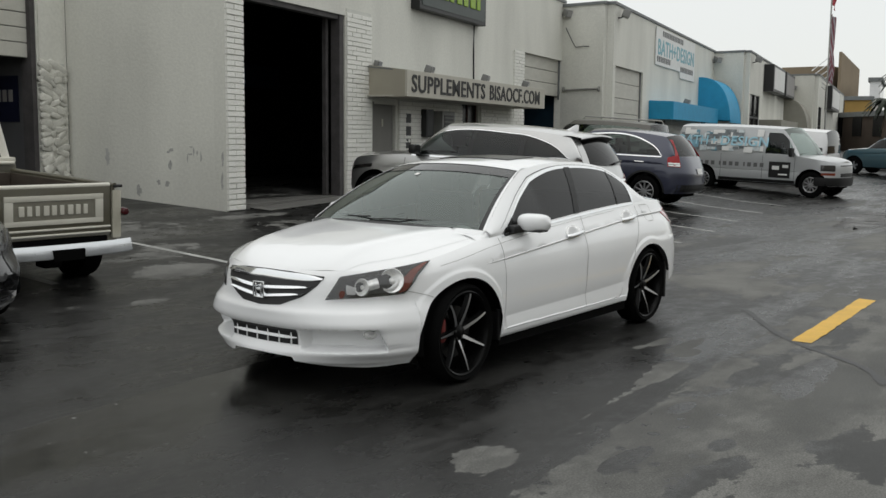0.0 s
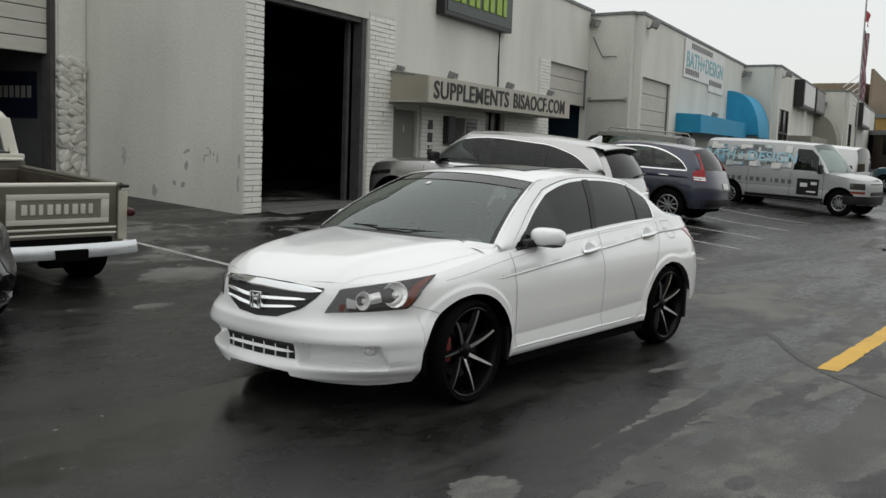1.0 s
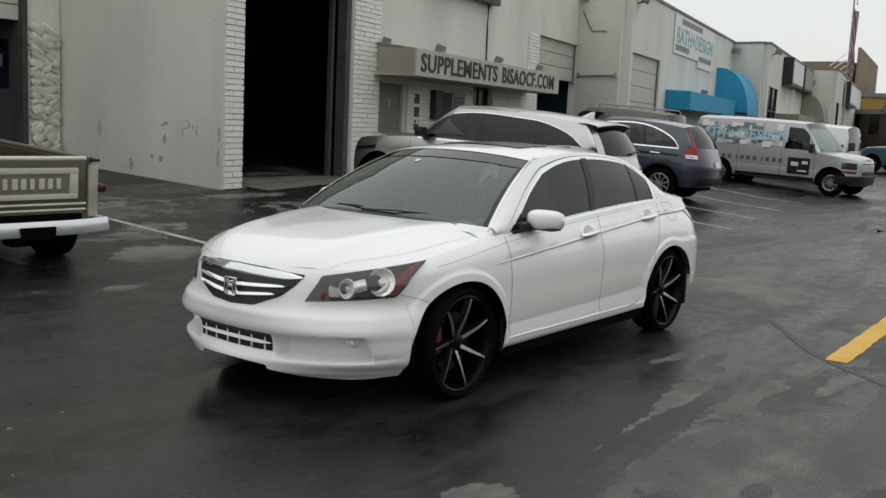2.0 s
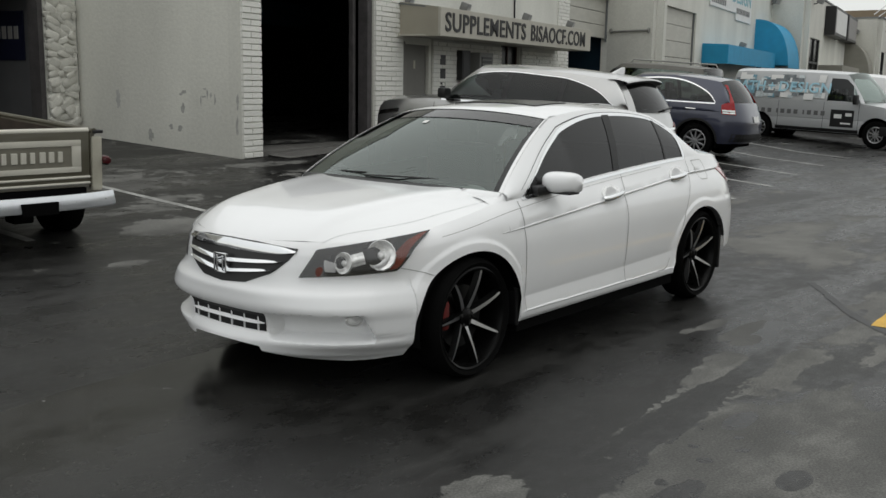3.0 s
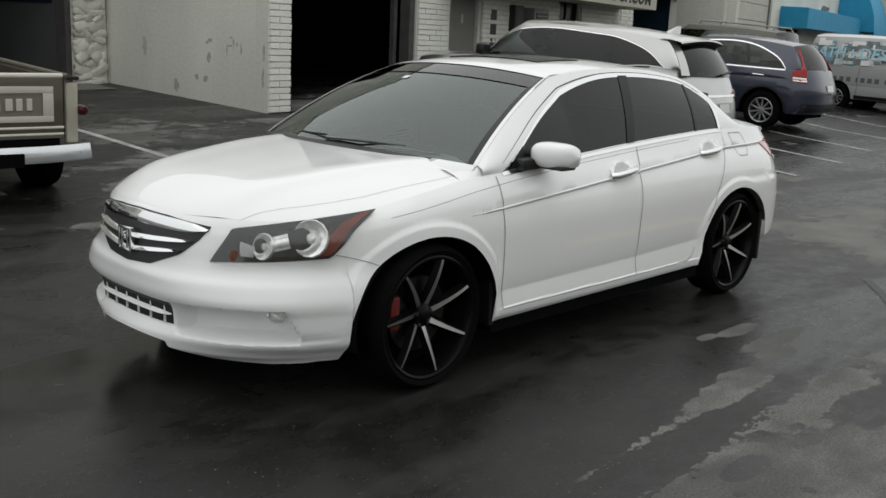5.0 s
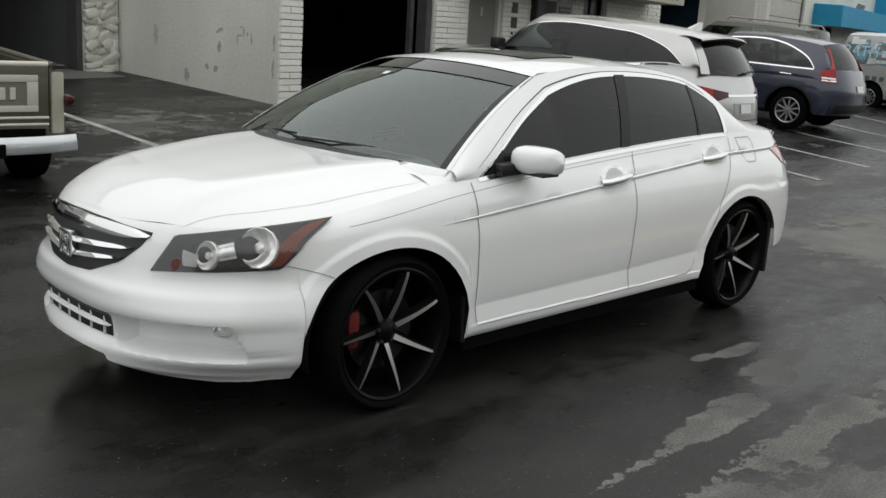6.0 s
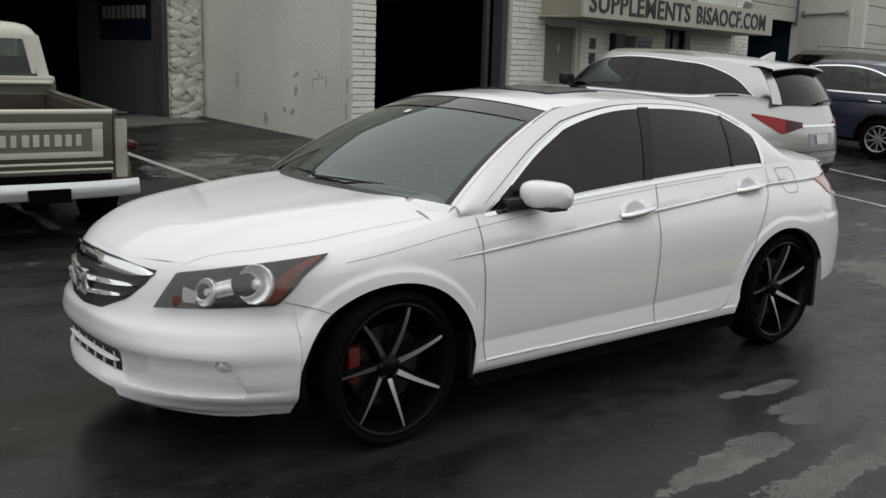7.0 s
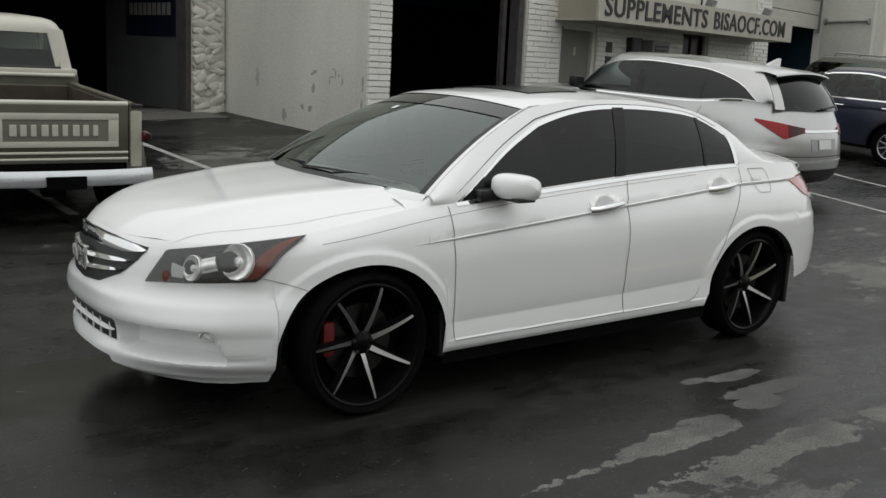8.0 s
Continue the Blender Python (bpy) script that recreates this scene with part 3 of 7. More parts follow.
# solid rear and roof that close the row of units
tagged(part("rear_wall", box(-7, 95, 33, 33.3, 0, 5.6), STUCCO), "plain rear wall of the row of units", "wall", kind="structure")

# ---- cars ----


def step(v, a, b):
    t = min(1, max(0, (v - a) / (b - a)))
    return t * t * (3 - 2 * t)


class Shell:
    """The outer skin of a car: half width by height, nose and tail by height, corners as superellipses.
    Local axes: the front axle at x = 0, nose towards -x, its left side at -y."""

    def __init__(self, width, nose, tail, x0, x1, nf=2.2, nr=2.4, crease=None, depth=0.012, dent=None, arches=(), facet=None, shoulder=None):
        self.width, self.nose, self.tail, self.x0, self.x1, self.nf, self.nr, self.crease, self.depth, self.dent = width, nose, tail, x0, x1, nf, nr, crease, depth, dent
        self.arches, self.facet, self.shoulder = arches, facet, shoulder

    def square(self, z):
        """How square the front corners are at a height."""
        return self.nf if isinstance(self.nf, float) else soft(self.nf, z)

    def half(self, x, z):
        w = soft(self.width, z)
        if self.crease:
            zc = lerp(self.crease, x)
            fade = min(1, max(0, (x - self.crease[0][0]) / 0.35)) * min(1, max(0, (self.crease[-1][0] - x) / 0.2))
            if z < zc:
                w -= self.depth * fade * math.exp(-(zc - z) / 0.07)
        if self.shoulder and -0.5 < x < 0.5 and x != self.x0:
            # the fender rolls over towards the bonnet
            w -= 0.032 * step(x, -0.5, -0.25) * (1 - step(x, 0.25, 0.5)) * max(0.0, 1 - (soft(self.shoulder, x) - z) / 0.085) ** 2 if z > soft(self.shoulder, x) - 0.085 else 0
        if self.facet and 0.42 < x < 2.5:
            # doors tuck in towards a low crease and flare out again below it
            zf = lerp(self.facet, x)
            k = 0.017 * step(x, 0.42, 0.47) * (1 - step(x, 2.3, 2.5))
            w -= k * math.exp(-(z - zf) / 0.09) if z >= zf else k * max(0.0, (z - 0.30) / (zf - 0.30)) if z > 0.30 else 0
            if z < 0.305:
                w += 0.006 * k / 0.017
        for xc, zh, r in self.arches:
            d = math.hypot(x - xc, (z - zh) * 1.12)
            if d < r + 0.12:
                w += 0.010 * (1 - step(d, r + 0.040, r + 0.075))
        return w

    def y(self, x, z):
        w = self.half(x, z)
        if x < self.x0:
            c = min(1, (self.x0 - x) / (self.x0 - soft(self.nose, z)))
            n = self.square(z)
            return w * max(0, 1 - c**n) ** (1 / n)
        if x > self.x1:
            c = min(1, (x - self.x1) / (soft(self.tail, z) - self.x1))
            return w * max(0, 1 - c**self.nr) ** (1 / self.nr)
        return w

    def front(self, a, z):
        """Point on the nose: a from 0 at the middle to 90 degrees at the side."""
        n = self.square(z)
        c, s = max(0, math.cos(radians(a))) ** (2 / n), max(0, math.sin(radians(a))) ** (2 / n)
        p = Vector((self.x0 - (self.x0 - soft(self.nose, z)) * c, -self.half(self.x0, z) * s, z))
        if self.dent:
            d = self.dent(abs(p.y), z)
            p += Vector((d * max(c, 0.35), d * s * 0.5, 0))
        return p

    def angle(self, y, z):
        """The nose angle at which the skin is y off the middle."""
        k = min(1, abs(y) / self.half(self.x0, z))
        return math.degrees(math.asin(k ** (self.square(z) / 2)))

    def back(self, a, z):
        c, s = max(0, math.cos(radians(a))) ** (2 / self.nr), max(0, math.sin(radians(a))) ** (2 / self.nr)
        return Vector((self.x1 + (soft(self.tail, z) - self.x1) * c, -self.half(self.x1, z) * s, z))

    def side(self, x, z):
        return Vector((x, -self.y(x, z), z))

    def nose_x(self, y, z):
        k = min(1, abs(y) / self.half(self.x0, z))
        n = self.square(z)
        return self.x0 - (self.x0 - soft(self.nose, z)) * max(0, 1 - k**n) ** (1 / n)

    def tail_x(self, y, z):
        k = min(1, abs(y) / self.half(self.x1, z))
        return self.x1 + (soft(self.tail, z) - self.x1) * max(0, 1 - k**self.nr) ** (1 / self.nr)


def mirrored(bm):
    """Adds the other side of a half body."""
    r = bmesh.ops.duplicate(bm, geom=bm.verts[:] + bm.edges[:] + bm.faces[:])
    vs = [g for g in r["geom"] if isinstance(g, bmesh.types.BMVert)]
    for v in vs:
        v.co.y = -v.co.y
    bmesh.ops.reverse_faces(bm, faces=[g for g in r["geom"] if isinstance(g, bmesh.types.BMFace)])
    bmesh.ops.remove_doubles(bm, verts=bm.verts, dist=1e-4)
    return bm


def flip(bm):
    """Turns a part of the left side into one of the right side."""
    for v in bm.verts:
        v.co.y = -v.co.y
    bmesh.ops.reverse_faces(bm, faces=bm.faces)
    return bm


def patch(fn, u0, u1, low, high, nu, nv, off, thick=0.006):
    """A panel on the skin: fn(u, z) gives its points, low and high its edges; it stands off by off along the normal."""
    rows = []
    for i in range(nu + 1):
        u = u0 + (u1 - u0) * i / nu
        a, b = low(u), high(u)
        row = []
        for j in range(nv + 1):
            z = a + (b - a) * j / nv
            p, e = fn(u, z), (u1 - u0) * 1e-3
            nrm = (fn(u + e, z) - fn(u - e, z)).cross(fn(u, z + 1e-3) - fn(u, z - 1e-3))
            nrm = nrm.normalized() if nrm.length > 1e-12 else Vector((0, -1, 0))
            if nrm.y > 0 and abs(nrm.x) < 0.9:
                nrm = -nrm
            if abs(nrm.x) >= 0.9 and (nrm.x > 0) != (p.x > 1):
                nrm = -nrm
            row.append(p + nrm * off)
        rows.append(row)
    return sheet(rows, thick=thick)


def ribbon(fn, line, w, off=0.0012):
    """A narrow strip on the skin along (u, z) points."""
    pts = []
    for (a, b), (c, d) in zip(line, line[1:]):
        k = max(1, int(math.hypot(a - c, b - d) / 0.03))
        pts += [(a + (c - a) * i / k, b + (d - b) * i / k) for i in range(k)]
    pts.append(line[-1])
    rows = []
    for i, (u, z) in enumerate(pts):
        du, dz = pts[min(i + 1, len(pts) - 1)][0] - pts[max(i - 1, 0)][0], pts[min(i + 1, len(pts) - 1)][1] - pts[max(i - 1, 0)][1]
        q = math.hypot(du, dz) or 1
        a, b = -dz / q * w / 2, du / q * w / 2
        rows.append([fn(u + a, z + b) + Vector((0, -off, 0)), fn(u - a, z - b) + Vector((0, -off, 0))])
    return sheet(rows)


def bottom_line(spec, x):
    """Lower edge of the side: bumper, wheel arches, sill."""
    z = lerp(spec["sill"], x)
    for xc in (0.0, spec["base"]):
        d = abs(x - xc - spec.get("arch_dx", 0.0))
        if d < spec["arch"]:
            z = max(z, spec["hub"] + math.sqrt(spec["arch"] ** 2 - d * d) * spec.get("tall", 1.0))
    return z


def cross(points_a, points_b, bulge, n, up=0.0):
    """Rows of points between two lines, arched by bulge outwards."""
    rows = []
    for i in range(n + 1):
        t = i / n
        h = 4 * t * (1 - t)
        rows.append([a.lerp(b, t) + Vector((bulge[0] * h, bulge[1] * h, bulge[2] * h)) for a, b in zip(points_a, points_b)])
    return rows


def arc(xc, zc, xe, ye, ze, n=14, p=2.0, q=2.2):
    """A line across the car: middle (xc, zc), ends (xe, +-ye, ze)."""
    out = []
    for i in range(n + 1):
        s = -1 + 2 * i / n
        out.append(Vector((xc + (xe - xc) * abs(s) ** p, ye * s, zc + (ze - zc) * abs(s) ** q)))
    return out


def wheel(parent, x, y, r, rim_r, width, style, rim_mat, face_mat, steps=56):
    """A wheel whose outer face looks to -y, or to +y where y is positive: tyre, rim, spokes and cap."""
    side = -1 if y < 0 else 1
    m = Matrix.Translation((x, y, r)) @ (pose(0, 0, 0) if side < 0 else pose(0, 0, 0, 0, 0, 180))
    hub = new("wheel")
    hub.parent, hub.matrix_basis = parent, m
    w = width / 2
    tyre = lathe([(rim_r - 0.005, -w + 0.012), (rim_r + 0.006, -w + 0.002), (rim_r + (r - rim_r) * 0.5, -w - 0.008), (r - 0.018, -w + 0.004), (r - 0.004, -w + 0.02), (r, -w + 0.05), (r, w - 0.05), (r - 0.004, w - 0.02), (r - 0.018, w - 0.004), (rim_r, w - 0.01)], steps)
    part("tyre", tyre, RUBBER, hub, smooth=40)
    part("rim", lathe([(rim_r + 0.004, -w + 0.004), (rim_r - 0.004, -w), (rim_r - 0.014, -w + 0.006), (rim_r - 0.024, -w + 0.03), (rim_r - 0.034, -0.02), (rim_r - 0.03, w - 0.02)], steps), rim_mat, hub, smooth=35)
    part("brake_disc", lathe([(0.06, 0.0), (rim_r * 0.62, 0.0), (rim_r * 0.62, 0.02), (0.06, 0.02)], 32), STEEL, hub, smooth=30)
    part("wheel_back", lathe([(0.001, 0.05), (rim_r - 0.03, 0.05)], 24), DARK, hub)
    if style == "blades":
        n, face = 7, -w + 0.012
        for i in range(n):
            bm = bmesh.new()
            a0 = 2 * math.pi * i / n + radians(-81)
            rows, mach = [], []
            for k in range(9):
                t = k / 8
                rad = 0.045 + (rim_r - 0.012 - 0.045) * t
                hw = 0.0165 - 0.009 * t
                lift = face + 0.052 * (1 - t) ** 1.6
                rot = a0 + 0.05 * t
                e, s = Vector((math.cos(rot), 0, math.sin(rot))), Vector((-math.sin(rot), 0, math.cos(rot)))
                c = e * rad
                rows.append([c - s * (hw + 0.012) + Vector((0, lift + 0.03, 0)), c - s * hw + Vector((0, lift, 0)), c + s * hw + Vector((0, lift + 0.006, 0)), c + s * (hw + 0.012) + Vector((0, lift + 0.03, 0))])
                mach.append([c - s * hw * 0.95 + Vector((0, lift - 0.0015, 0)), c + s * hw * (0.55 - 0.1 * t) + Vector((0, lift + 0.002, 0))])
            sp = part("spoke", sheet(rows, thick=0.01), rim_mat, hub, smooth=40)
            part("machined_face", sheet(mach), face_mat, sp, "bright machined spoke face")
        part("centre_cap", lathe([(0.001, -w + 0.040), (0.024, -w + 0.041), (0.030, -w + 0.046), (0.052, -w + 0.056), (0.062, -w + 0.09)], 28), RIM_BLACK, hub, smooth=40)
        for i in range(5):
            a = 2 * math.pi * i / 5 + 0.3
            part("lug_nut", lathe([(0.001, -w + 0.050), (0.009, -w + 0.051), (0.010, -w + 0.07)], 10, m=Matrix.Translation((0.046 * math.cos(a), 0, 0.046 * math.sin(a)))), FIXTURE, hub)
    else:
        n = 10 if style == "ten" else 5
        for i in range(n):
            a = 2 * math.pi * i / n + 0.3
            bm = box(0.03, rim_r - 0.015, -w + 0.02, -w + 0.045, -0.016 if n == 10 else -0.028, 0.016 if n == 10 else 0.028, 0.006, m=Matrix.Rotation(-a, 4, "Y"))
            part("spoke", bm, face_mat, hub)
        part("centre_cap", lathe([(0.001, -w + 0.012), (0.05, -w + 0.016), (0.06, -w + 0.04)], 20), face_mat, hub, smooth=40)
    return hub


def car_body(root, sp, paint, side_glass=TINT, screen=SCREEN, rear_glass=TINT):
    """Skin, bonnet, glass, roof, deck, liners and wheels common to all cars; sp holds its curves."""
    sh = sp["shell"]
    n = sp.get('columns', 22)
    top = lambda x: soft(sp["top"], x)
    adx = sp.get("arch_dx", 0.0)
    # stations round the left half: nose, side, tail
    cols = []
    side_from, a_last = sp.get("side_from", sh.x0), 90
    if side_from < sh.x0:
        while max(sh.front(a_last, z).x for z in np.linspace(0.15, 0.8, 14)) > side_from - 0.02:
            a_last -= 0.5
    for i in range(n + (a_last < 90)):
        cols.append(("f", a_last * i / n))
    xs = sorted({round(v, 4) for v in np.linspace(side_from, sh.x1, 60 if a_last == 90 else 90)} | {round(c + sp["arch"] * math.cos(math.pi * k / 22), 4) for c in (adx, sp["base"] + adx) for k in range(23) if side_from < c + sp["arch"] * math.cos(math.pi * k / 22) < sh.x1})
    cols += [("s", x) for x in xs]
    cols += [("b", 90 - 90 * i / n) for i in range(1, n + 1)]

    def station(kind, u, z):
        return sh.front(u, z) if kind == "f" else sh.back(u, z) if kind == "b" else sh.side(u, z)

    rows = []
    tops = []
    for kind, u in cols:
        xx = station(kind, u, 0.6).x
        for _ in range(4):
            zt = top(xx)
            xx = station(kind, u, zt).x
        zt = top(xx)
        xl = station(kind, u, 0.35).x
        zl = bottom_line(sp, xl if kind != "s" else u)
        zc = min(max(lerp(sh.crease, xx), zl + 0.02), zt - 0.01) if sh.crease else (zl + zt) / 2
        zz = [zl + (zc - 0.008 - zl) * j / sp.get('rows', 14) for j in range(sp.get('rows', 14) + 1)] + [zc + (zt - zc) * j / 6 for j in range(7)]
        rows.append([station(kind, u, z) for z in zz])
        tops.append(rows[-1][-1])
    part("body_side", mirrored(sheet(rows)), paint, root, smooth=35)
    # bonnet and deck as ribs across
    swell = sp.get("swell", lambda x, y: 0.0)

    def ribs(pts, centre, power, n=29):
        out = []
        for p in pts:
            zc = soft(centre, p.x)
            out.append([Vector((p.x, p.y * s, p.z + (zc - p.z) * (1 - abs(s) ** power) + (swell(p.x, p.y * s) if n > 29 else 0))) for s in np.linspace(1, -1, n)])
        return out

    hood = [p for p in tops if p.x <= sp["cowl"]]
    part("bonnet", sheet(ribs(hood, sp["hood"], sp.get("hood_power", 2.6), 81 if "swell" in sp else 29)), paint, root, smooth=35)
    deck = [p for p in tops if p.x >= sp["deck_from"]]
    part("boot_lid", sheet(ribs(deck, sp["deck"], 2.8)), paint, root, smooth=35)
    # glass and roof chain
    A, B, C, D = arc(*sp["ws_base"]), arc(*sp["ws_top"]), arc(*sp["rf_back"]), arc(*sp["bl_base"])
    part("windscreen", sheet(cross(A, B, (-0.02, 0, 0.03), 10)), screen, root, smooth=60, out=Vector((-1, 0, 1)))
    roof = cross(B, C, (0, 0, sp["roof_bulge"]), 16)
    part("roof", sheet(roof), paint, root, smooth=40)
    part("rear_window", sheet(cross(C, D, (0.02, 0, 0.03), 8)), rear_glass, root, smooth=60, out=Vector((1, 0, 1)))
    # side of the cabin between belt and roof rail
    rail = [A[0] + Vector((0.0, 0, 0)), *[r[0] for r in cross(A, B, (-0.02, 0, 0.03), 10)[1:]], *[r[0] for r in roof[1:]], *[r[0] for r in cross(C, D, (0.02, 0, 0.03), 8)[1:]]]
    rx = [(p.x, p.z) for p in rail]
    ry = [(p.x, -abs(p.y)) for p in rail]
    xa, xb = rail[0].x + 0.003, rail[-1].x - 0.003
    stops = sorted({round(v, 4) for v in np.linspace(xa, xb, 90)})
    frame_low, frame_high, pane = [], [], []

    def cab(x, w):
        lo = sh.side(x, top(x))
        hi = Vector((x, lerp(ry, x), lerp(rx, x)))
        return lo.lerp(hi, w) + Vector((0, -0.022 * 4 * w * (1 - w), 0))

    for x in stops:
        w1 = soft(sp["win_top"], x)
        w0 = min(sp.get("win_low", 0.05), w1)
        frame_low.append([cab(x, w0 * j / 2) for j in range(3)])
        frame_high.append([cab(x, w1 + (1 - w1) * j / 6) for j in range(7)])
        pane.append([cab(x, w0 + (w1 - w0) * j / 8) for j in range(9)])
    part("cabin_frame", mirrored(sheet(frame_high, sheet(frame_low))), paint, root, smooth=40)
    glassy = [r for r in pane if (r[0] - r[-1]).length > 0.01]
    part("side_window", sheet(glassy), side_glass, root, smooth=60, out=Vector((0, -1, 0)))
    part("side_window", flip(sheet(glassy)), side_glass, root, smooth=60, out=Vector((0, 1, 0)))
    # underside and wheel housings
    b = sp["base"]
    w = soft(sh.width, 0.5)
    low = sp["floor"]
    bm = box(-sp["arch"] * 1.5, -sp["arch"], -w * 0.5, w * 0.5, low + 0.04, 0.5)
    box(sp["arch"], b - sp["arch"], -w * 0.97, w * 0.97, low + 0.03, 0.5, bm=bm)
    box(b + sp["arch"], b + sp["arch"] * 1.5, -w * 0.7, w * 0.7, low + 0.12, 0.5, bm=bm)
    box(-sp["arch"] * 1.5, b + sp["arch"] * 1.6, -w * 0.55, w * 0.55, low + 0.04, 0.55, bm=bm)
    part("underbody", bm, DARK, root)
    for xc in (0, b):
        rows = []
        for k in range(25):
            a = math.pi * k / 24 * 1.16 - 0.08 * math.pi
            q = [Vector((xc + adx - (sp["arch"] - 0.004) * math.cos(a), s * yy, sp["hub"] + (sp["arch"] - 0.004) * math.sin(a) * sp.get("tall", 1.0))) for s in (-1, 1) for yy in ((w - 0.035, 0.45) if s < 0 else (0.45, w - 0.035))]
            rows.append(q)
        part("wheel_housing", sheet(rows), DARK, root)
    # cabin inside
    zc = top(1.2)
    bm = box(0.55, 2.6, -0.62, 0.62, zc - 0.5, zc - 0.25, 0.05)
    for yy in (-0.36, 0.36):
        box(1.35, 1.6, yy - 0.24, yy + 0.24, zc - 0.3, zc + 0.18, 0.06, bm=bm)
        box(1.42, 1.52, yy - 0.12, yy + 0.12, zc + 0.18, zc + 0.34, 0.03, bm=bm)
    box(2.3, 2.5, -0.6, 0.6, zc - 0.3, zc + 0.16, 0.06, bm=bm)
    part("seats", bm, CABIN, root)
    part("dashboard", box(0.42, 0.85, -0.62, 0.62, zc - 0.25, zc - 0.01, 0.05), CABIN, root)

    def bonnet(x, y):
        """A point of the bonnet's surface."""
        z0, yy = top(x), max(1e-3, abs(sh.y(x, top(x))))
        return Vector((x, y, z0 + (soft(sp["hood"], x) - z0) * (1 - min(1, abs(y) / yy) ** sp.get("hood_power", 2.6)) + swell(x, y)))

    return cab, roof, bonnet, top


def fog_dent(y, z):
    """Scoop beside the lower intake, deepest at the fog lamp, with a sharp outer edge."""
    top = 0.432 + 0.012 * step(y, 0.30, 0.62)
    return (0.085 + 0.055 * step(y, 0.34, 0.66)) * step(y, 0.312, 0.345) * (1 - step(y, 0.735 + 0.24 * max(0.0, 0.40 - z), 0.765 + 0.24 * max(0.0, 0.40 - z))) * step(z, 0.288, 0.322) * (1 - step(z, top - 0.010, top))


def bonnet_swell(x, y):
    """Two ridges that fan out from the grille towards the windscreen pillars."""
    ridge = lerp([(-0.9, 0.40), (0.4, 0.62)], x)
    d = abs(y) - ridge
    return step(x, -0.90, -0.55) * (0.016 * math.exp(-(d / 0.045) ** 2) if d > 0 else 0.016 * math.exp(-(d / 0.14) ** 2))


SEDAN_TOP = [(-0.98, 0.775), (-0.86, 0.79), (-0.6, 0.80), (-0.28, 0.845), (0.0, 0.895), (0.3, 0.935), (0.5, 0.949), (1.07, 0.985), (1.7, 1.025), (2.6, 1.068), (3.0, 1.075), (3.4, 1.06), (3.75, 1.02)]
SEDAN = dict(
    columns=64, rows=96,
    shell=Shell(width=[(0.10, 0.86), (0.235, 0.912), (0.262, 0.930), (0.30, 0.936), (0.43, 0.940), (0.60, 0.940), (0.72, 0.937), (0.82, 0.918), (0.90, 0.888), (0.97, 0.845), (1.08, 0.785)],
                nose=[(0.15, -0.90), (0.20, -0.955), (0.225, -0.975), (0.27, -0.972), (0.30, -0.958), (0.325, -0.945), (0.41, -0.955), (0.44, -0.978), (0.50, -0.985), (0.535, -0.983), (0.565, -0.968), (0.61, -0.960), (0.68, -0.945), (0.78, -0.90), (0.86, -0.80)],
                tail=[(0.25, 3.82), (0.34, 3.90), (0.42, 3.94), (0.60, 3.955), (0.66, 3.93), (0.80, 3.90), (1.0, 3.80), (1.08, 3.74)],
                x0=0.15, x1=2.95, nf=[(0.20, 2.2), (0.25, 2.35), (0.29, 2.55), (0.45, 2.7), (0.53, 2.5), (0.60, 2.25), (0.68, 2.2), (0.9, 2.2)], nr=2.5,
                crease=[(0.20, 0.775), (0.44, 0.791), (1.35, 0.862), (1.66, 0.887), (2.7, 0.962), (3.24, 0.974), (3.7, 0.98)], dent=fog_dent, arches=((-0.015, 0.335, 0.425), (2.795, 0.335, 0.425)),
                facet=[(0.45, 0.382), (1.62, 0.400), (2.34, 0.423)], shoulder=SEDAN_TOP),
    top=SEDAN_TOP,
    sill=[(-1.2, 0.258), (-0.95, 0.256), (-0.88, 0.236), (-0.80, 0.214), (-0.74, 0.200), (-0.6, 0.184), (-0.43, 0.198), (0.43, 0.243), (1.62, 0.252), (2.37, 0.260), (3.1, 0.33), (3.4, 0.36), (4.0, 0.36)],
    base=2.8, hub=0.335, arch=0.425, arch_dx=-0.008, side_from=-0.50, tall=0.88, floor=0.15, cowl=0.46, deck_from=2.86, hood_power=3.2, swell=bonnet_swell,
    hood=[(-0.98, 0.775), (-0.89, 0.789), (-0.87, 0.806), (-0.8, 0.850), (-0.7, 0.893), (-0.6, 0.922), (-0.4, 0.953), (0.0, 0.993), (0.3, 1.008), (0.5, 1.010)],
    deck=[(2.8, 1.10), (3.2, 1.125), (3.6, 1.10), (3.78, 1.06), (3.9, 1.03)],
    ws_base=(0.20, 1.015, 0.37, 0.822, 0.985), ws_top=(1.06, 1.435, 1.158, 0.602, 1.388), rf_back=(2.66, 1.415, 2.46, 0.600, 1.385), bl_base=(3.30, 1.12, 3.04, 0.70, 1.09), roof_bulge=0.052,
    win_top=[(0.51, 0.0), (0.57, 0.19), (0.80, 0.57), (1.16, 0.78), (1.48, 0.88), (1.84, 0.90), (2.22, 0.90), (2.47, 0.88), (2.58, 0.82), (2.66, 0.74), (2.70, 0.62), (2.712, 0.30), (2.715, 0.0)], win_low=0.03)
white_sedan = thing("white_sedan", pose(0, 0.03, 0), "pearl white four-door sedan with large black spoked wheels on wet asphalt", "car")
cab, roof_rows, bonnet, belt = car_body(white_sedan, SEDAN, WHITE_PAINT)
for x in (0.0, 2.8):
    for y in (-0.83, 0.83):
        wheel(white_sedan, x, y, 0.335, 0.283, 0.20, "blades", RIM_BLACK, MACHINED)

# ---- details of the white sedan ----
SH = SEDAN["shell"]
on_side = SH.side


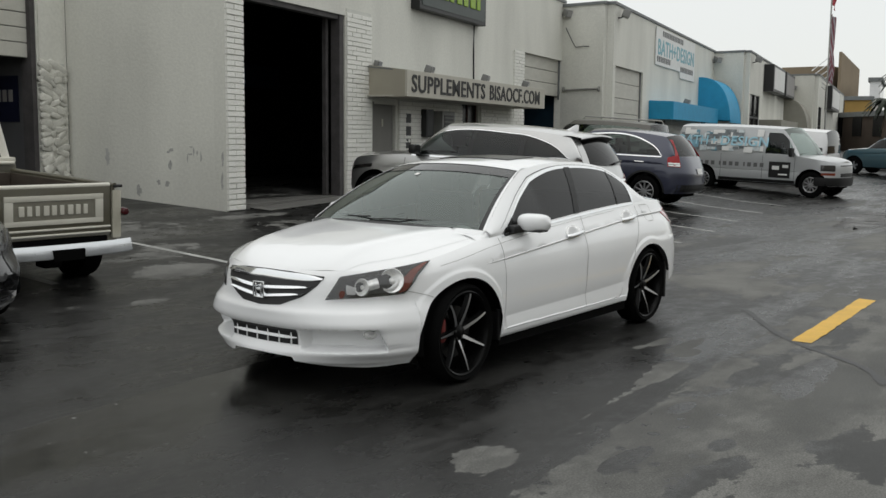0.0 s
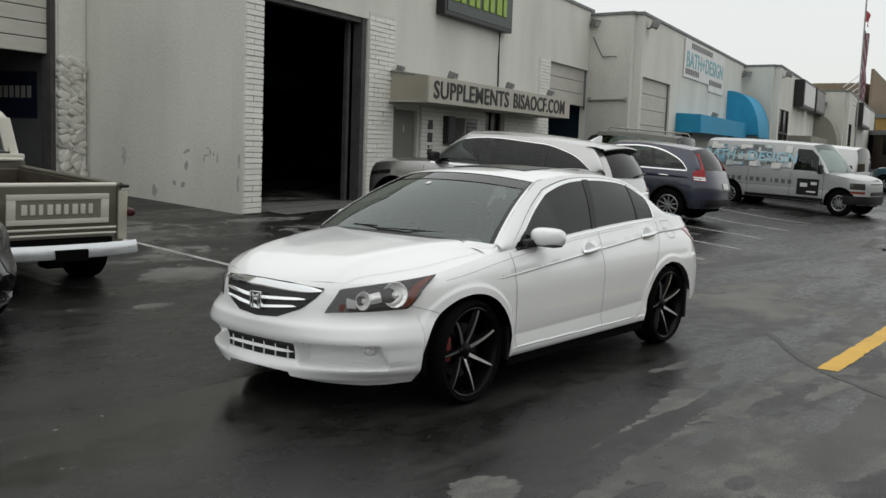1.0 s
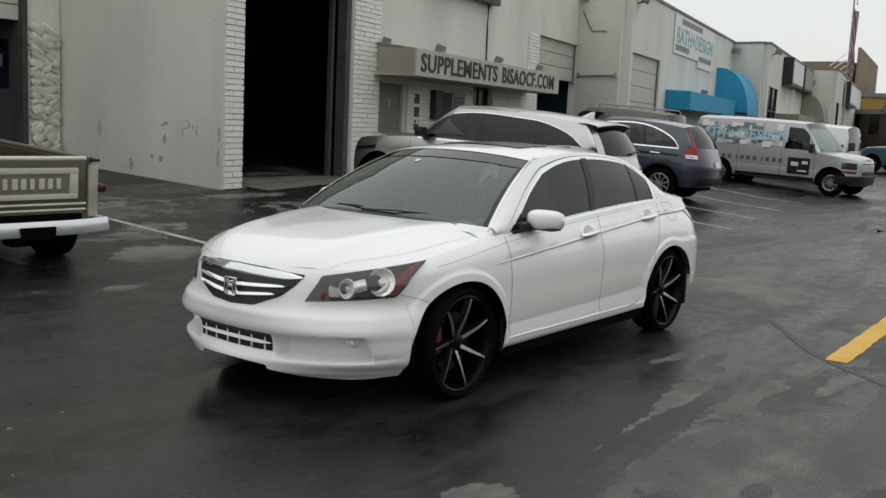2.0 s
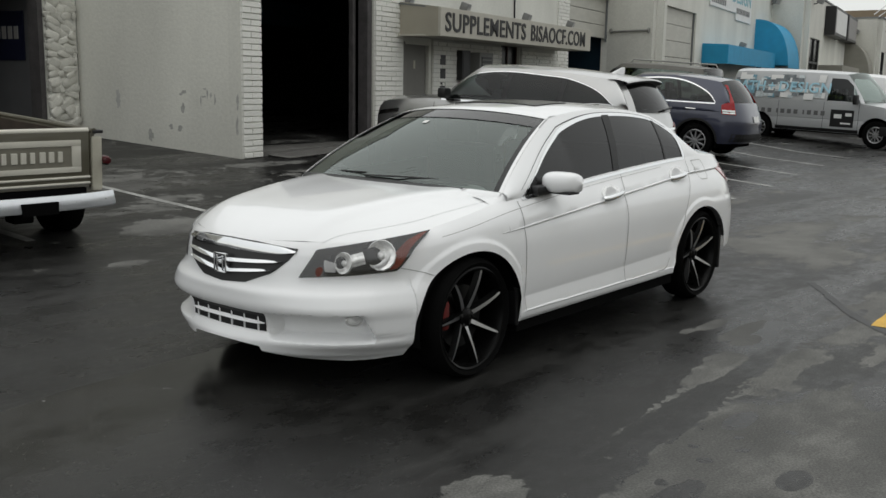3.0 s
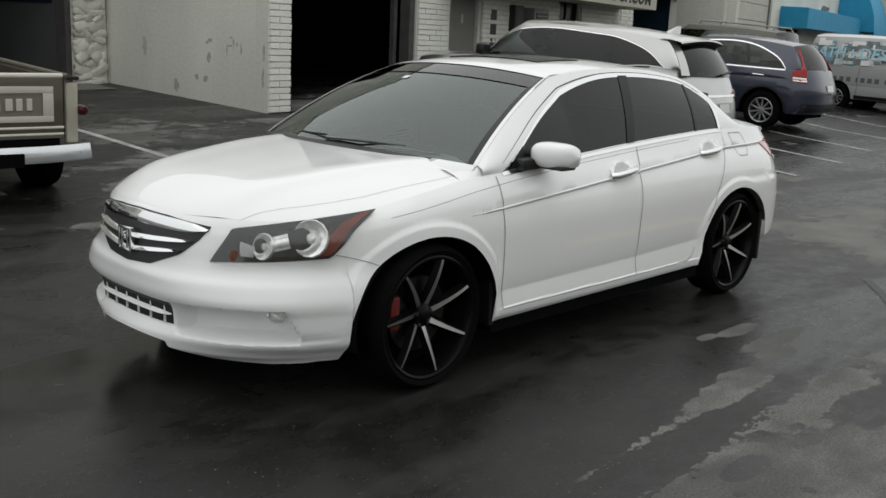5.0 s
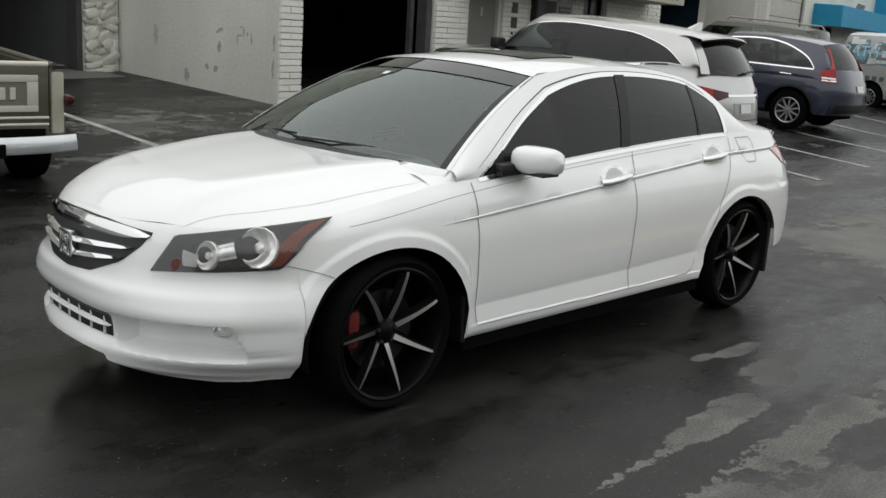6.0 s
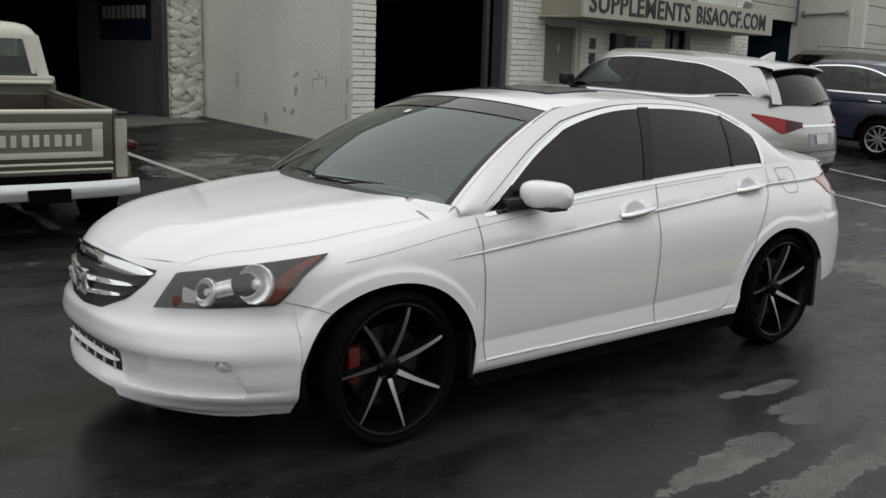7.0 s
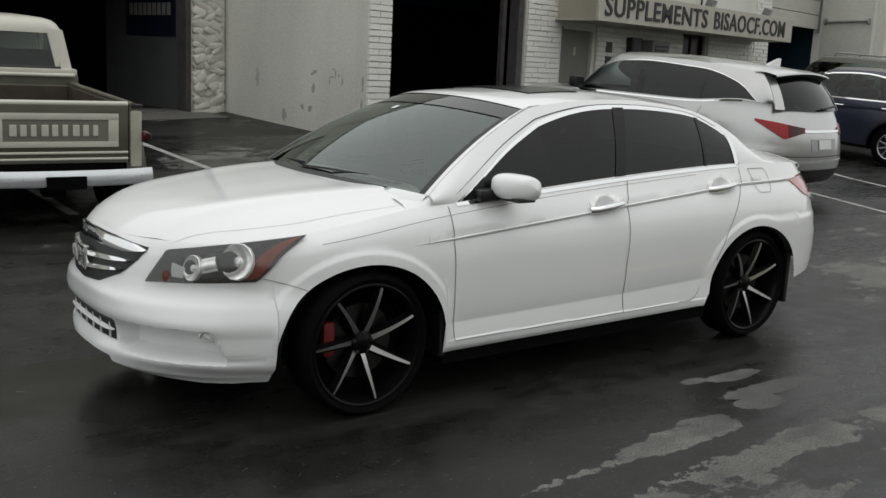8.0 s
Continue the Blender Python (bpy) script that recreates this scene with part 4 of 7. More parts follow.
def on_nose(y, z):
    """Local point of the nose at y; the left side is negative."""
    p = SH.front(SH.angle(y, z), z)
    return Vector((p.x, p.y if y < 0 else -p.y, z))


def both(name, make, material, parent, label="", smooth=35):
    """A part on the left and its twin on the right."""
    a = part(name, make(), material, parent, label, smooth)
    b = part(name, flip(make()), material, parent, label, smooth)
    return a, b


def nose_patch(pairs_low, pairs_high, off, thick, nu=24, nv=8):
    """A panel on the left of the nose between two lines of (y, z) points."""
    lo = [(SH.angle(y, z), z) for y, z in pairs_low]
    hi = [(SH.angle(y, z), z) for y, z in pairs_high]
    return patch(SH.front, lo[0][0], lo[-1][0], lambda u: lerp(lo, u), lambda u: max(lerp(hi, u), lerp(lo, u) + 0.001), nu, nv, off, thick)


def full_patch(half_w, low, high, off, thick, nu=30, nv=6):
    """A panel across the middle of the nose; low and high give its edges by y."""
    rows = []
    for i in range(nu + 1):
        y = -half_w + 2 * half_w * i / nu
        a, b = low(abs(y)), high(abs(y))
        rows.append([on_nose(y if abs(y) > 1e-4 else 1e-4, a + (b - a) * j / nv) + Vector((-off, 0, 0)) for j in range(nv + 1)])
    return sheet(rows, thick=thick)


def nose_bar(y0, y1, zf, tall, off, depth=0.02, n=32):
    """A bar that follows the nose from y0 to y1 at the height zf(y)."""
    rows = []
    for i in range(n + 1):
        y = y0 + (y1 - y0) * i / n
        z = zf(abs(y))
        p = on_nose(y if abs(y) > 1e-4 else 1e-4, z)
        h = tall * max(0.12, 1 - (abs(y) / y1) ** 7)
        rows.append([p + Vector((0.004, 0, -h / 2)), p + Vector((-off - depth * 0.45, 0, -h / 2)), p + Vector((-off - depth * 0.5, 0, -h / 3)), p + Vector((-off, 0, h * 0.3)), p + Vector((-off * 0.6, 0, h / 2)), p + Vector((0.004, 0, h / 2))])
    return sheet(rows)


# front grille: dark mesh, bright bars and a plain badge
grille_low = lambda y: lerp([(0, 0.560), (0.17, 0.572), (0.33, 0.635), (0.40, 0.70), (0.43, 0.748)], y)
grille_high = lambda y: lerp([(0, 0.784), (0.2, 0.780), (0.43, 0.760)], y)
grille = part("grille", full_patch(0.43, grille_low, grille_high, 0.004, 0.012), TRIM, white_sedan, "black grille with chrome bars", 35)
part("grille_bar", nose_bar(-0.43, 0.43, lambda y: lerp([(0, 0.757), (0.2, 0.752), (0.43, 0.744)], y), 0.048, 0.010), CHROME, grille, "wide chrome bar", 50)
part("grille_bar", nose_bar(-0.375, 0.375, lambda y: lerp([(0, 0.672), (0.38, 0.695)], y), 0.021, 0.014), CHROME, grille, "slim chrome bar", 50)
part("grille_bar", nose_bar(-0.335, 0.335, lambda y: lerp([(0, 0.618), (0.34, 0.652)], y), 0.021, 0.014), CHROME, grille, "slim chrome bar", 50)
bm = bmesh.new()
p = on_nose(0.001, 0.655)
for y0, y1, z0, z1 in ((-0.052, -0.040, 0.605, 0.705), (0.040, 0.052, 0.605, 0.705), (-0.05, 0.05, 0.700, 0.708), (-0.045, 0.045, 0.602, 0.610), (-0.03, -0.016, 0.615, 0.695), (0.016, 0.03, 0.615, 0.695), (-0.02, 0.02, 0.648, 0.662)):
    box(p.x - 0.034, p.x - 0.010, y0, y1, z0, z1, 0.003, bm=bm)
part("badge", bm, CHROME, grille, "chrome badge", 35)
# lower intake with two openings and uprights
intake = part("lower_intake", full_patch(0.298, lambda y: 0.322 + 0.02 * y, lambda y: 0.424, 0.003, 0.01), TRIM, white_sedan, "black lower air intake")
part("intake_slat", nose_bar(-0.296, 0.296, lambda y: 0.371, 0.018, 0.008), WHITE_PAINT, intake, smooth=50)
for i in range(6):
    y = -0.25 + 0.10 * i
    q = on_nose(y, 0.37)
    part("intake_bar", box(q.x - 0.010, q.x + 0.01, y - 0.004, y + 0.004, 0.325, 0.420, 0.002), WHITE_PAINT, intake)
# headlamps
for side in (1, -1):
    turn = (lambda b: b) if side > 0 else flip
    lamp = part("headlamp", turn(nose_patch([(-0.462, 0.6195), (-0.50, 0.6235), (-0.667, 0.636), (-0.806, 0.653), (-0.838, 0.842)], [(-0.462, 0.622), (-0.512, 0.7600), (-0.66, 0.792), (-0.75, 0.815), (-0.838, 0.846)], 0.004, 0.01, 36, 8)), LAMP_DARK, white_sedan, "smoked headlamp with bright reflectors and amber corners", 40)
    if side > 0:
        part("lens", turn(nose_patch([(-0.466, 0.6215), (-0.50, 0.6255), (-0.667, 0.638), (-0.806, 0.655), (-0.836, 0.840)], [(-0.466, 0.624), (-0.512, 0.758), (-0.66, 0.790), (-0.75, 0.813), (-0.836, 0.844)], 0.024, 0.0, 36, 8)), LENS, lamp, "clear outer lens", 40, Vector((-1, -side, 0.3)))
    if side > 0:
        part("amber_corner", turn(nose_patch([(-0.783, 0.660), (-0.806, 0.668), (-0.822, 0.78), (-0.832, 0.836)], [(-0.783, 0.72), (-0.80, 0.80), (-0.822, 0.832), (-0.832, 0.839)], 0.0085, 0.004, 14, 8)), AMBER, lamp, "amber corner lens")
    part("inner_bezel", turn(nose_patch([(-0.585, 0.652), (-0.70, 0.660), (-0.795, 0.672)], [(-0.585, 0.735), (-0.70, 0.775), (-0.795, 0.80)], 0.0055, 0.004, 16, 6)), LAMP_GREY, lamp, "grey inner bezel", 40)
    for y, z, r, name in ((-0.636, 0.697, 0.056, "projector"), (-0.752, 0.733, 0.080, "reflector")):
        q = SH.front(SH.angle(y, z), z)
        nv = Vector((-0.80, -0.58, 0.30)).normalized() if name == "reflector" else Vector((-0.88, -0.45, 0.25)).normalized()
        m = Matrix.Translation(q + nv * (0.012 if side > 0 else -0.02)) @ nv.to_track_quat("-Y", "Z").to_matrix().to_4x4() @ Matrix.Diagonal((0.82 if name == "projector" else 0.95, 0.8, 1, 1))
        prof = [(r, 0.02), (r, -0.006), (r * 0.96, -0.010), (r * 0.90, -0.006), (r * 0.72, 0.002), (r * 0.45, 0.009), (r * 0.30, 0.011), (r * 0.26, 0.002), (r * 0.14, -0.006), (0.001, -0.008)]
        part(name, turn(lathe(prof, 14 if name == "reflector" else 20, m=m)), REFLECTOR, lamp, "bright faceted lamp bowl", 18)
    if side > 0:
        part("side_reflector", turn(nose_patch([(-0.560, 0.690), (-0.568, 0.654), (-0.610, 0.652)], [(-0.560, 0.712), (-0.585, 0.704), (-0.610, 0.694)], 0.0085, 0.004, 10, 6)), HANDLE_CUP, lamp, "bright curved reflector", 40)
    q = SH.front(SH.angle(-0.548, 0.652), 0.652) + Vector((0.0 if side > 0 else 0.03, 0, 0))
    part("turn_signal", turn(lathe([(0.028, 0.015), (0.026, 0.0), (0.001, -0.004)], 20, m=Matrix.Translation(q + Vector((-0.004, -0.004, 0))) @ pose(0, 0, 0, 0, 0, -38) @ Matrix.Diagonal((0.8, 1, 1, 1)))), AMBER, lamp, "small amber bulb lens", 40)
    bez = [SH.front(SH.angle(y, z), z) + Vector((0.008, 0.006, 0)) for y, z in ((-0.655, 0.702), (-0.68, 0.712), (-0.70, 0.720))]
    if side > 0:
        part("lamp_bezel", turn(tube(bez, 0.036, 10)), REFLECTOR, lamp, "grey lamp tube", 50)
    q = SH.front(SH.angle(-0.690, 0.388), 0.388)
    fog = part("fog_lamp", turn(lathe([(0.046, 0.02), (0.046, -0.012), (0.038, -0.016), (0.034, -0.004), (0.001, -0.014)], 24, m=Matrix.Translation(q + Vector((-0.004, 0.002, 0))) @ pose(0, 0, 0, 0, 0, -45) @ Matrix.Diagonal((1.0, 1, 0.62, 1)))), REFLECTOR, white_sedan, "small fog lamp in a bumper recess", 40)
    # shut lines
    for name, line, w in (("door_gap", [(0.455, 0.935), (0.463, 0.6), (0.475, 0.300)], 0.004), ("door_gap", [(1.715, 1.022), (1.66, 0.885), (1.64, 0.6), (1.637, 0.302)], 0.004),
                          ("door_gap", [(2.715, 1.05), (2.70, 0.97), (2.60, 0.84), (2.50, 0.70), (2.40, 0.53)], 0.0035), ("sill_gap", [(0.475, 0.297), (1.64, 0.299), (2.20, 0.306), (2.25, 0.325), (2.29, 0.375)], 0.0035),
                          ("bumper_gap", [(-0.47, 0.664), (-0.42, 0.652), (-0.35, 0.632), (-0.30, 0.612)], 0.0035),
                          ("fuel_flap_gap", [(2.80, 1.045), (2.815, 0.985), (2.835, 0.92), (2.86, 0.905), (2.95, 0.905), (2.975, 0.93), (2.975, 1.02), (2.95, 1.045), (2.80, 1.045)], 0.004)):
        if name.startswith("fuel") and side < 0:
            continue
        part(name, turn(ribbon(on_side, line, w, 0.003)), GAP_CREASE if name in ("bumper_gap", "sill_gap", "fuel_flap_gap") else GAP_DOOR, white_sedan)
    rows = []
    for i in range(60):
        x = -0.755 + 1.17 * i / 59
        y = -soft([(-0.77, 0.51), (-0.69, 0.548), (-0.6, 0.60), (-0.5, 0.66), (-0.35, 0.715), (-0.1, 0.765), (0.2, 0.79), (0.45, 0.785)], x)
        q = bonnet(x, y)
        rows.append([q + Vector((0, -0.001, 0.0016)), q + Vector((0, 0.001, 0.0016))])
    part("bonnet_gap", turn(sheet(rows)), GAP_CREASE, white_sedan)
    # thin grey strip that paints the shade line of the fender and door crease
    ridge = [on_side(x, soft([(-0.25, 0.80), (0.2, 0.868), (0.455, 0.898), (1.0, 0.945), (1.6, 0.985), (2.4, 1.03)], x)) for x in np.linspace(-0.22, 2.3, 50)]
    part("feature_line", turn(sheet([[q + Vector((0, -0.0025, 0.0012)), q + Vector((0, -0.0025, -0.0012))] for q in ridge])), GAP_CREASE, white_sedan)
    moulding = [[on_side(x, lerp(SH.crease, x) + dz * grow) + Vector((0, -off * grow, 0)) for dz, off in ((0.006, -0.004), (0.002, 0.008), (-0.011, 0.006), (-0.014, -0.004))] for x in np.linspace(0.24, 3.22, 90) for grow in (min(1, max(0.05, (x - 0.2) / 0.35)),)]
    part("side_moulding", turn(sheet(moulding)), WHITE_PAINT, white_sedan, smooth=50)
    # bright belt strip and dark window surrounds
    part("belt_strip", turn(sheet([[on_side(x, belt(x) + dz) + Vector((0, -0.004, 0)) for dz in (-0.014, 0.003)] for x in np.linspace(0.505, 2.70, 70)])), CHROME, white_sedan, "bright window strip")
    rows, gap = [], []
    for x in np.linspace(0.515, 2.71, 160):
        w1 = soft(SEDAN["win_top"], x)
        rows.append([cab(x, w1 - 0.02) + Vector((0, -0.003, 0)), cab(x, min(1, w1 + 0.035)) + Vector((0, -0.003, 0))])
        k = w1 + (1 - w1) * 0.30
        gap.append([cab(x, k) + Vector((0, -0.002, 0)), cab(x, k + 0.014) + Vector((0, -0.002, 0))])
    part("window_seal", turn(sheet(rows)), CHROME, white_sedan, "bright window surround")
    part("quarter_trim", turn(sheet([[cab(x, w) + Vector((0, -0.005, 0)) for x in (2.688, 2.722)] for w in np.linspace(0.0, 0.70, 10)])), CHROME, white_sedan, "bright upright window trim")
    part("door_frame_gap", turn(sheet(gap[:-6])), GAP, white_sedan)
    for x0, x1, t0, t1 in ((1.625, 1.702, 1.745, 1.835), (2.40, 2.425, 2.455, 2.48), (0.53, 0.68, 0.62, 0.70)):
        rows = []
        for i in range(9):
            t = i / 8
            a, b = x0 + (t0 - x0) * t, x1 + (t1 - x1) * t
            rows.append([cab(a, 0.03 + (soft(SEDAN["win_top"], a) - 0.03) * t) + Vector((0, -0.004, 0)), cab(b, 0.03 + (soft(SEDAN["win_top"], b) - 0.03) * t) + Vector((0, -0.004, 0))])
        part("window_pillar", turn(sheet(rows)), PILLAR, white_sedan, "black window pillar")
    # mirror
    arm = part("mirror_arm", turn(box(0.62, 0.76, -0.90, -0.80, 0.952, 1.01, 0.02)), TRIM, white_sedan, "black mirror foot", 40)
    shell_rows = []
    for i in range(17):
        u = i / 16
        e = max(0.0, 1 - abs(2 * u - 1) ** 3.0) ** (1 / 3.0)
        c = Vector((0.785 + 0.06 * u * u, -0.842 - 0.218 * u, 1.028 - 0.006 * u))
        ring = []
        for k in range(25):
            a = 2 * math.pi * k / 24
            ca, sa = math.cos(a), math.sin(a)
            ring.append(c + Vector(((0.095 if ca < 0 else 0.055) * e * abs(ca) ** 0.75 * (1 if ca > 0 else -1), 0, 0.066 * e * abs(sa) ** 0.75 * (1 if sa > 0 else -1) - 0.10 * (ca * 0.05) * e)))
        shell_rows.append(ring)
    part("mirror_shell", turn(sheet(shell_rows)), WHITE_PAINT, arm, "white mirror shell", 50)
    part("mirror_base", turn(box(0.74, 0.85, -1.04, -0.86, 0.960, 0.980, 0.008)), TRIM, arm, smooth=40)
    # door handles
    for x, z in ((1.495, 0.888), (2.50, 0.950)):
        pts = [on_side(x + d, z + d * 0.115) + Vector((0, -o, 0)) for d, o in ((-0.125, 0.0), (-0.09, 0.022), (0.0, 0.032), (0.09, 0.026), (0.125, 0.0))]
        h = part("door_handle", turn(tube(pts, 0.020, 10)), CHROME, white_sedan, "chrome door handle", 50)
        part("handle_plate", turn(patch(on_side, x - 0.122, x + 0.122, lambda u: z - 0.014 + (u - x) * 0.115, lambda u: z + 0.008 + (u - x) * 0.115 + 0.056 * max(0.0, 1 - abs((u - x + 0.015) / 0.137) ** 2.6), 18, 4, 0.004, 0.004)), REFLECTOR, h, "bright handle surround", 40)
        part("handle_cup", turn(patch(on_side, x - 0.088, x + 0.062, lambda u: z + 0.012 + (u - x) * 0.115, lambda u: z + 0.016 + (u - x) * 0.115 + 0.036 * max(0.0, 1 - abs((u - x + 0.013) / 0.075) ** 2.4), 16, 4, 0.0065, 0.003)), HANDLE_CUP, h, "grey finger recess", 40)
    part("mudflap", turn(box(0.400, 0.432, -0.925, -0.80, 0.22, 0.44, 0.012)), TRIM, white_sedan, "black mudflap")
    part("mudflap", turn(box(3.165, 3.20, -0.92, -0.80, 0.18, 0.52, 0.012)), TRIM, white_sedan, "black mudflap")
    tail = part("tail_lamp", turn(patch(on_side, 3.22, 3.70, lambda x: lerp([(3.22, 0.958), (3.34, 0.875), (3.70, 0.79)], x), lambda x: lerp([(3.22, 0.962), (3.36, 0.988), (3.70, 0.985)], x), 14, 6, 0.006, 0.01)), PINK_LENS, white_sedan, "faded red tail lamp", 40)
    part("reverse_lens", turn(patch(on_side, 3.45, 3.70, lambda x: lerp([(3.45, 0.848), (3.70, 0.79)], x), lambda x: lerp([(3.45, 0.872), (3.70, 0.825)], x), 8, 2, 0.009, 0.004)), REFLECTOR, tail, "clear lower lens")
    hub_y = -0.83
    cal = part("brake_caliper", turn(box(-0.205, -0.145, hub_y - 0.045, hub_y + 0.02, 0.29, 0.45, 0.02)), CALIPER, white_sedan, "red brake caliper", 40)
# skirt that closes the foot of the windscreen against the bonnet
foot = arc(*SEDAN["ws_base"], n=60)
for y0, y1, material, name in ((-0.83, -0.62, WHITE_PAINT, "cowl_corner"), (-0.62, 0.83, TRIM, "cowl_edge")):
    pts = [q for q in foot if y0 - 0.02 <= q.y <= y1 + 0.02]
    part(name, sheet([[q + Vector((0.0, 0, 0.002)), q + Vector((-0.015, 0, -0.002)), bonnet(q.x - 0.05, q.y * 0.985) + Vector((0, 0, -0.004))] for q in pts]), material, white_sedan, smooth=60)
pillar_a, pillar_b = arc(*SEDAN["ws_base"])[0], arc(*SEDAN["ws_top"])[0]
for s in (-1, 1):
    rows = []
    for x in np.linspace(0.24, 0.60, 16):
        edge_p = on_side(x, belt(x)) + Vector((0, 0.004, 0.001))
        k = max(0.0, (x - pillar_a.x) / (pillar_b.x - pillar_a.x))
        lean = pillar_a.lerp(pillar_b, k) + Vector((-0.003, 0.012, 0.008))
        flat = bonnet(x, -0.70 - 0.12 * step(x, 0.24, 0.37)) + Vector((0, 0, 0.003))
        inner = flat.lerp(lean, step(x, 0.30, 0.40))
        rows.append([Vector((q.x, q.y * -s, q.z)) for q in (edge_p, edge_p.lerp(inner, 0.35) + Vector((0, -0.002, 0.007)), edge_p.lerp(inner, 0.7) + Vector((0, -0.001, 0.007)), inner)])
    part("pillar_foot", sheet(rows), WHITE_PAINT, white_sedan, smooth=60)
# sunroof, cowl, wipers, sticker, boot spoiler
rows = []
for r in roof_rows[3:8]:
    rows.append([v + Vector((0, 0, 0.006)) for v in r[3:12]])
part("sunroof", sheet(rows, thick=0.006), TINT_OPAQUE, white_sedan, "dark glass sunroof", 40)
front_line = [bonnet(0.455 * (abs(y) / 0.74) ** 2 * 0.55 + 0.20, y) + Vector((0, 0, 0.012)) for y in np.linspace(-0.56, 0.70, 25)]
glass_line = [q for q in arc(0.235, 1.030, 0.47, 0.705, 1.0, 60) if -0.57 < q.y][:1] + [min(arc(0.235, 1.030, 0.47, 0.705, 1.0, 200), key=lambda q, y=y: abs(q.y - y)) for y in np.linspace(-0.56, 0.70, 25)][1:]
part("cowl", sheet([front_line, glass_line], thick=0.006), TRIM, white_sedan, "black cowl panel below the windscreen")
for y0, y1 in ((0.10, -0.40), (0.62, 0.12)):
    a, b = arc(0.205, 1.028, 0.46, 0.75, 1.0, 40), arc(0.255, 1.050, 0.50, 0.74, 1.02, 40)
    pick = lambda line, y: min(line, key=lambda q: abs(q.y - y))
    pts = [pick(a, y0) + Vector((0, 0, 0.002)), pick(a, (y0 + y1) / 2).lerp(pick(b, (y0 + y1) / 2), 0.2) + Vector((-0.006, 0, 0.008)), pick(a, y1).lerp(pick(b, y1), 0.4) + Vector((-0.006, 0, 0.008))]
    part("wiper", tube(pts, 0.0055, 6), TRIM, white_sedan, "black wiper")
W0, W1 = arc(*SEDAN["ws_base"]), arc(*SEDAN["ws_top"])
screen_rows = cross(W0, W1, (-0.02, 0, 0.03), 20)
part("sun_strip", sheet([[v + Vector((-0.003, 0, 0.003)) for v in r] for r in screen_rows[16:20]]), STRIP, white_sedan, "dark sun strip along the windscreen top", 50, Vector((-1, 0, 1)))
part("roof_header", sheet([[v + Vector((-0.005, 0, 0.006)) for v in r] for r in screen_rows[19:21]] + [[v + Vector((0, 0, 0.003)) for v in roof_rows[1]]]), WHITE_PAINT, white_sedan, "", 50)
q = screen_rows[14]
part("sticker", sheet([[q[8].lerp(q[9], s).lerp(screen_rows[15][8].lerp(screen_rows[15][9], s), t) + Vector((-0.004, 0, 0.003)) for s in (0.15, 0.6)] for t in (0.0, 0.8)]), BANNER, white_sedan, "small pale windscreen sticker")
for edge_i in (0, -1):
    nxt = 1 if edge_i == 0 else -2
    strip, seal = [], []
    for k, r in enumerate(screen_rows):
        f = 0.16
        inner = r[edge_i].lerp(r[nxt], f)
        strip.append([r[edge_i] + Vector((-0.001, 0, 0.001)), r[edge_i].lerp(r[nxt], f * 0.5) + Vector((-0.004, 0, 0.004)), inner + Vector((-0.003, 0, 0.003))])
        seal.append([inner + Vector((-0.003, 0, 0.0035)), r[edge_i].lerp(r[nxt], f + 0.26) + Vector((-0.002, 0, 0.0025))])
    part("windscreen_pillar", sheet(strip), WHITE_PAINT, white_sedan, smooth=60)
    part("screen_seal", sheet(seal), TRIM, white_sedan, "black band along the windscreen edge")
part("boot_spoiler", sheet([[Vector((x - 0.10 * abs(s) ** 3, 0.66 * s, z - 0.055 * s * s)) for s in np.linspace(-1, 1, 17)] for x, z in ((3.46, 1.070), (3.56, 1.092), (3.66, 1.098), (3.675, 1.088), (3.64, 1.05))]), WHITE_PAINT, white_sedan, "low boot lid spoiler", 50)

# ---- the other vehicles ----


def car_matrix(x, y, heading, slope):
    """Front axle over (x, y); the nose points along heading."""
    return pose(x, y, ground_z(y), 0, slope, heading + 180)


def dress(root, sp, lines, strip=None, rear=None):
    """Shut lines, belt strip, mirrors and handles of a simpler car."""
    sh = sp["shell"]
    for turn in ((lambda b: b), flip):
        for line in lines:
            part("door_gap", turn(ribbon(sh.side, line, 0.008)), GAP, root)
        if strip:
            part("belt_strip", turn(sheet([[sh.side(x, soft(sp["top"], x) + dz) + Vector((0, -0.006, 0)) for dz in (-0.018, 0.004)] for x in np.linspace(strip[0], strip[1], 50)])), CHROME, root, "bright window strip")
        z = soft(sp["top"], 0.8)
        arm = part("mirror_arm", turn(box(0.72, 0.82, -1.0, -0.80, z + 0.01, z + 0.05, 0.012)), TRIM, root)
        part("mirror_shell", turn(box(0.72, 0.86, -1.12, -0.93, z + 0.02, z + 0.17, 0.04)), TRIM, arm, smooth=40)
        for x in (1.55, 2.45):
            h = soft(sp["top"], x) - 0.13
            part("door_handle", turn(tube([sh.side(x - 0.11, h), sh.side(x - 0.08, h) + Vector((0, -0.025, 0)), sh.side(x + 0.08, h) + Vector((0, -0.025, 0)), sh.side(x + 0.11, h)], 0.013, 6)), CHROME, root)


def four_wheels(root, base, y, r, rim, width, style, face):
    for x in (0.0, base):
        for s in (-y, y):
            wheel(root, x, s, r, rim, width, style, RIM_BLACK if style != "ten" else face, face, 40)


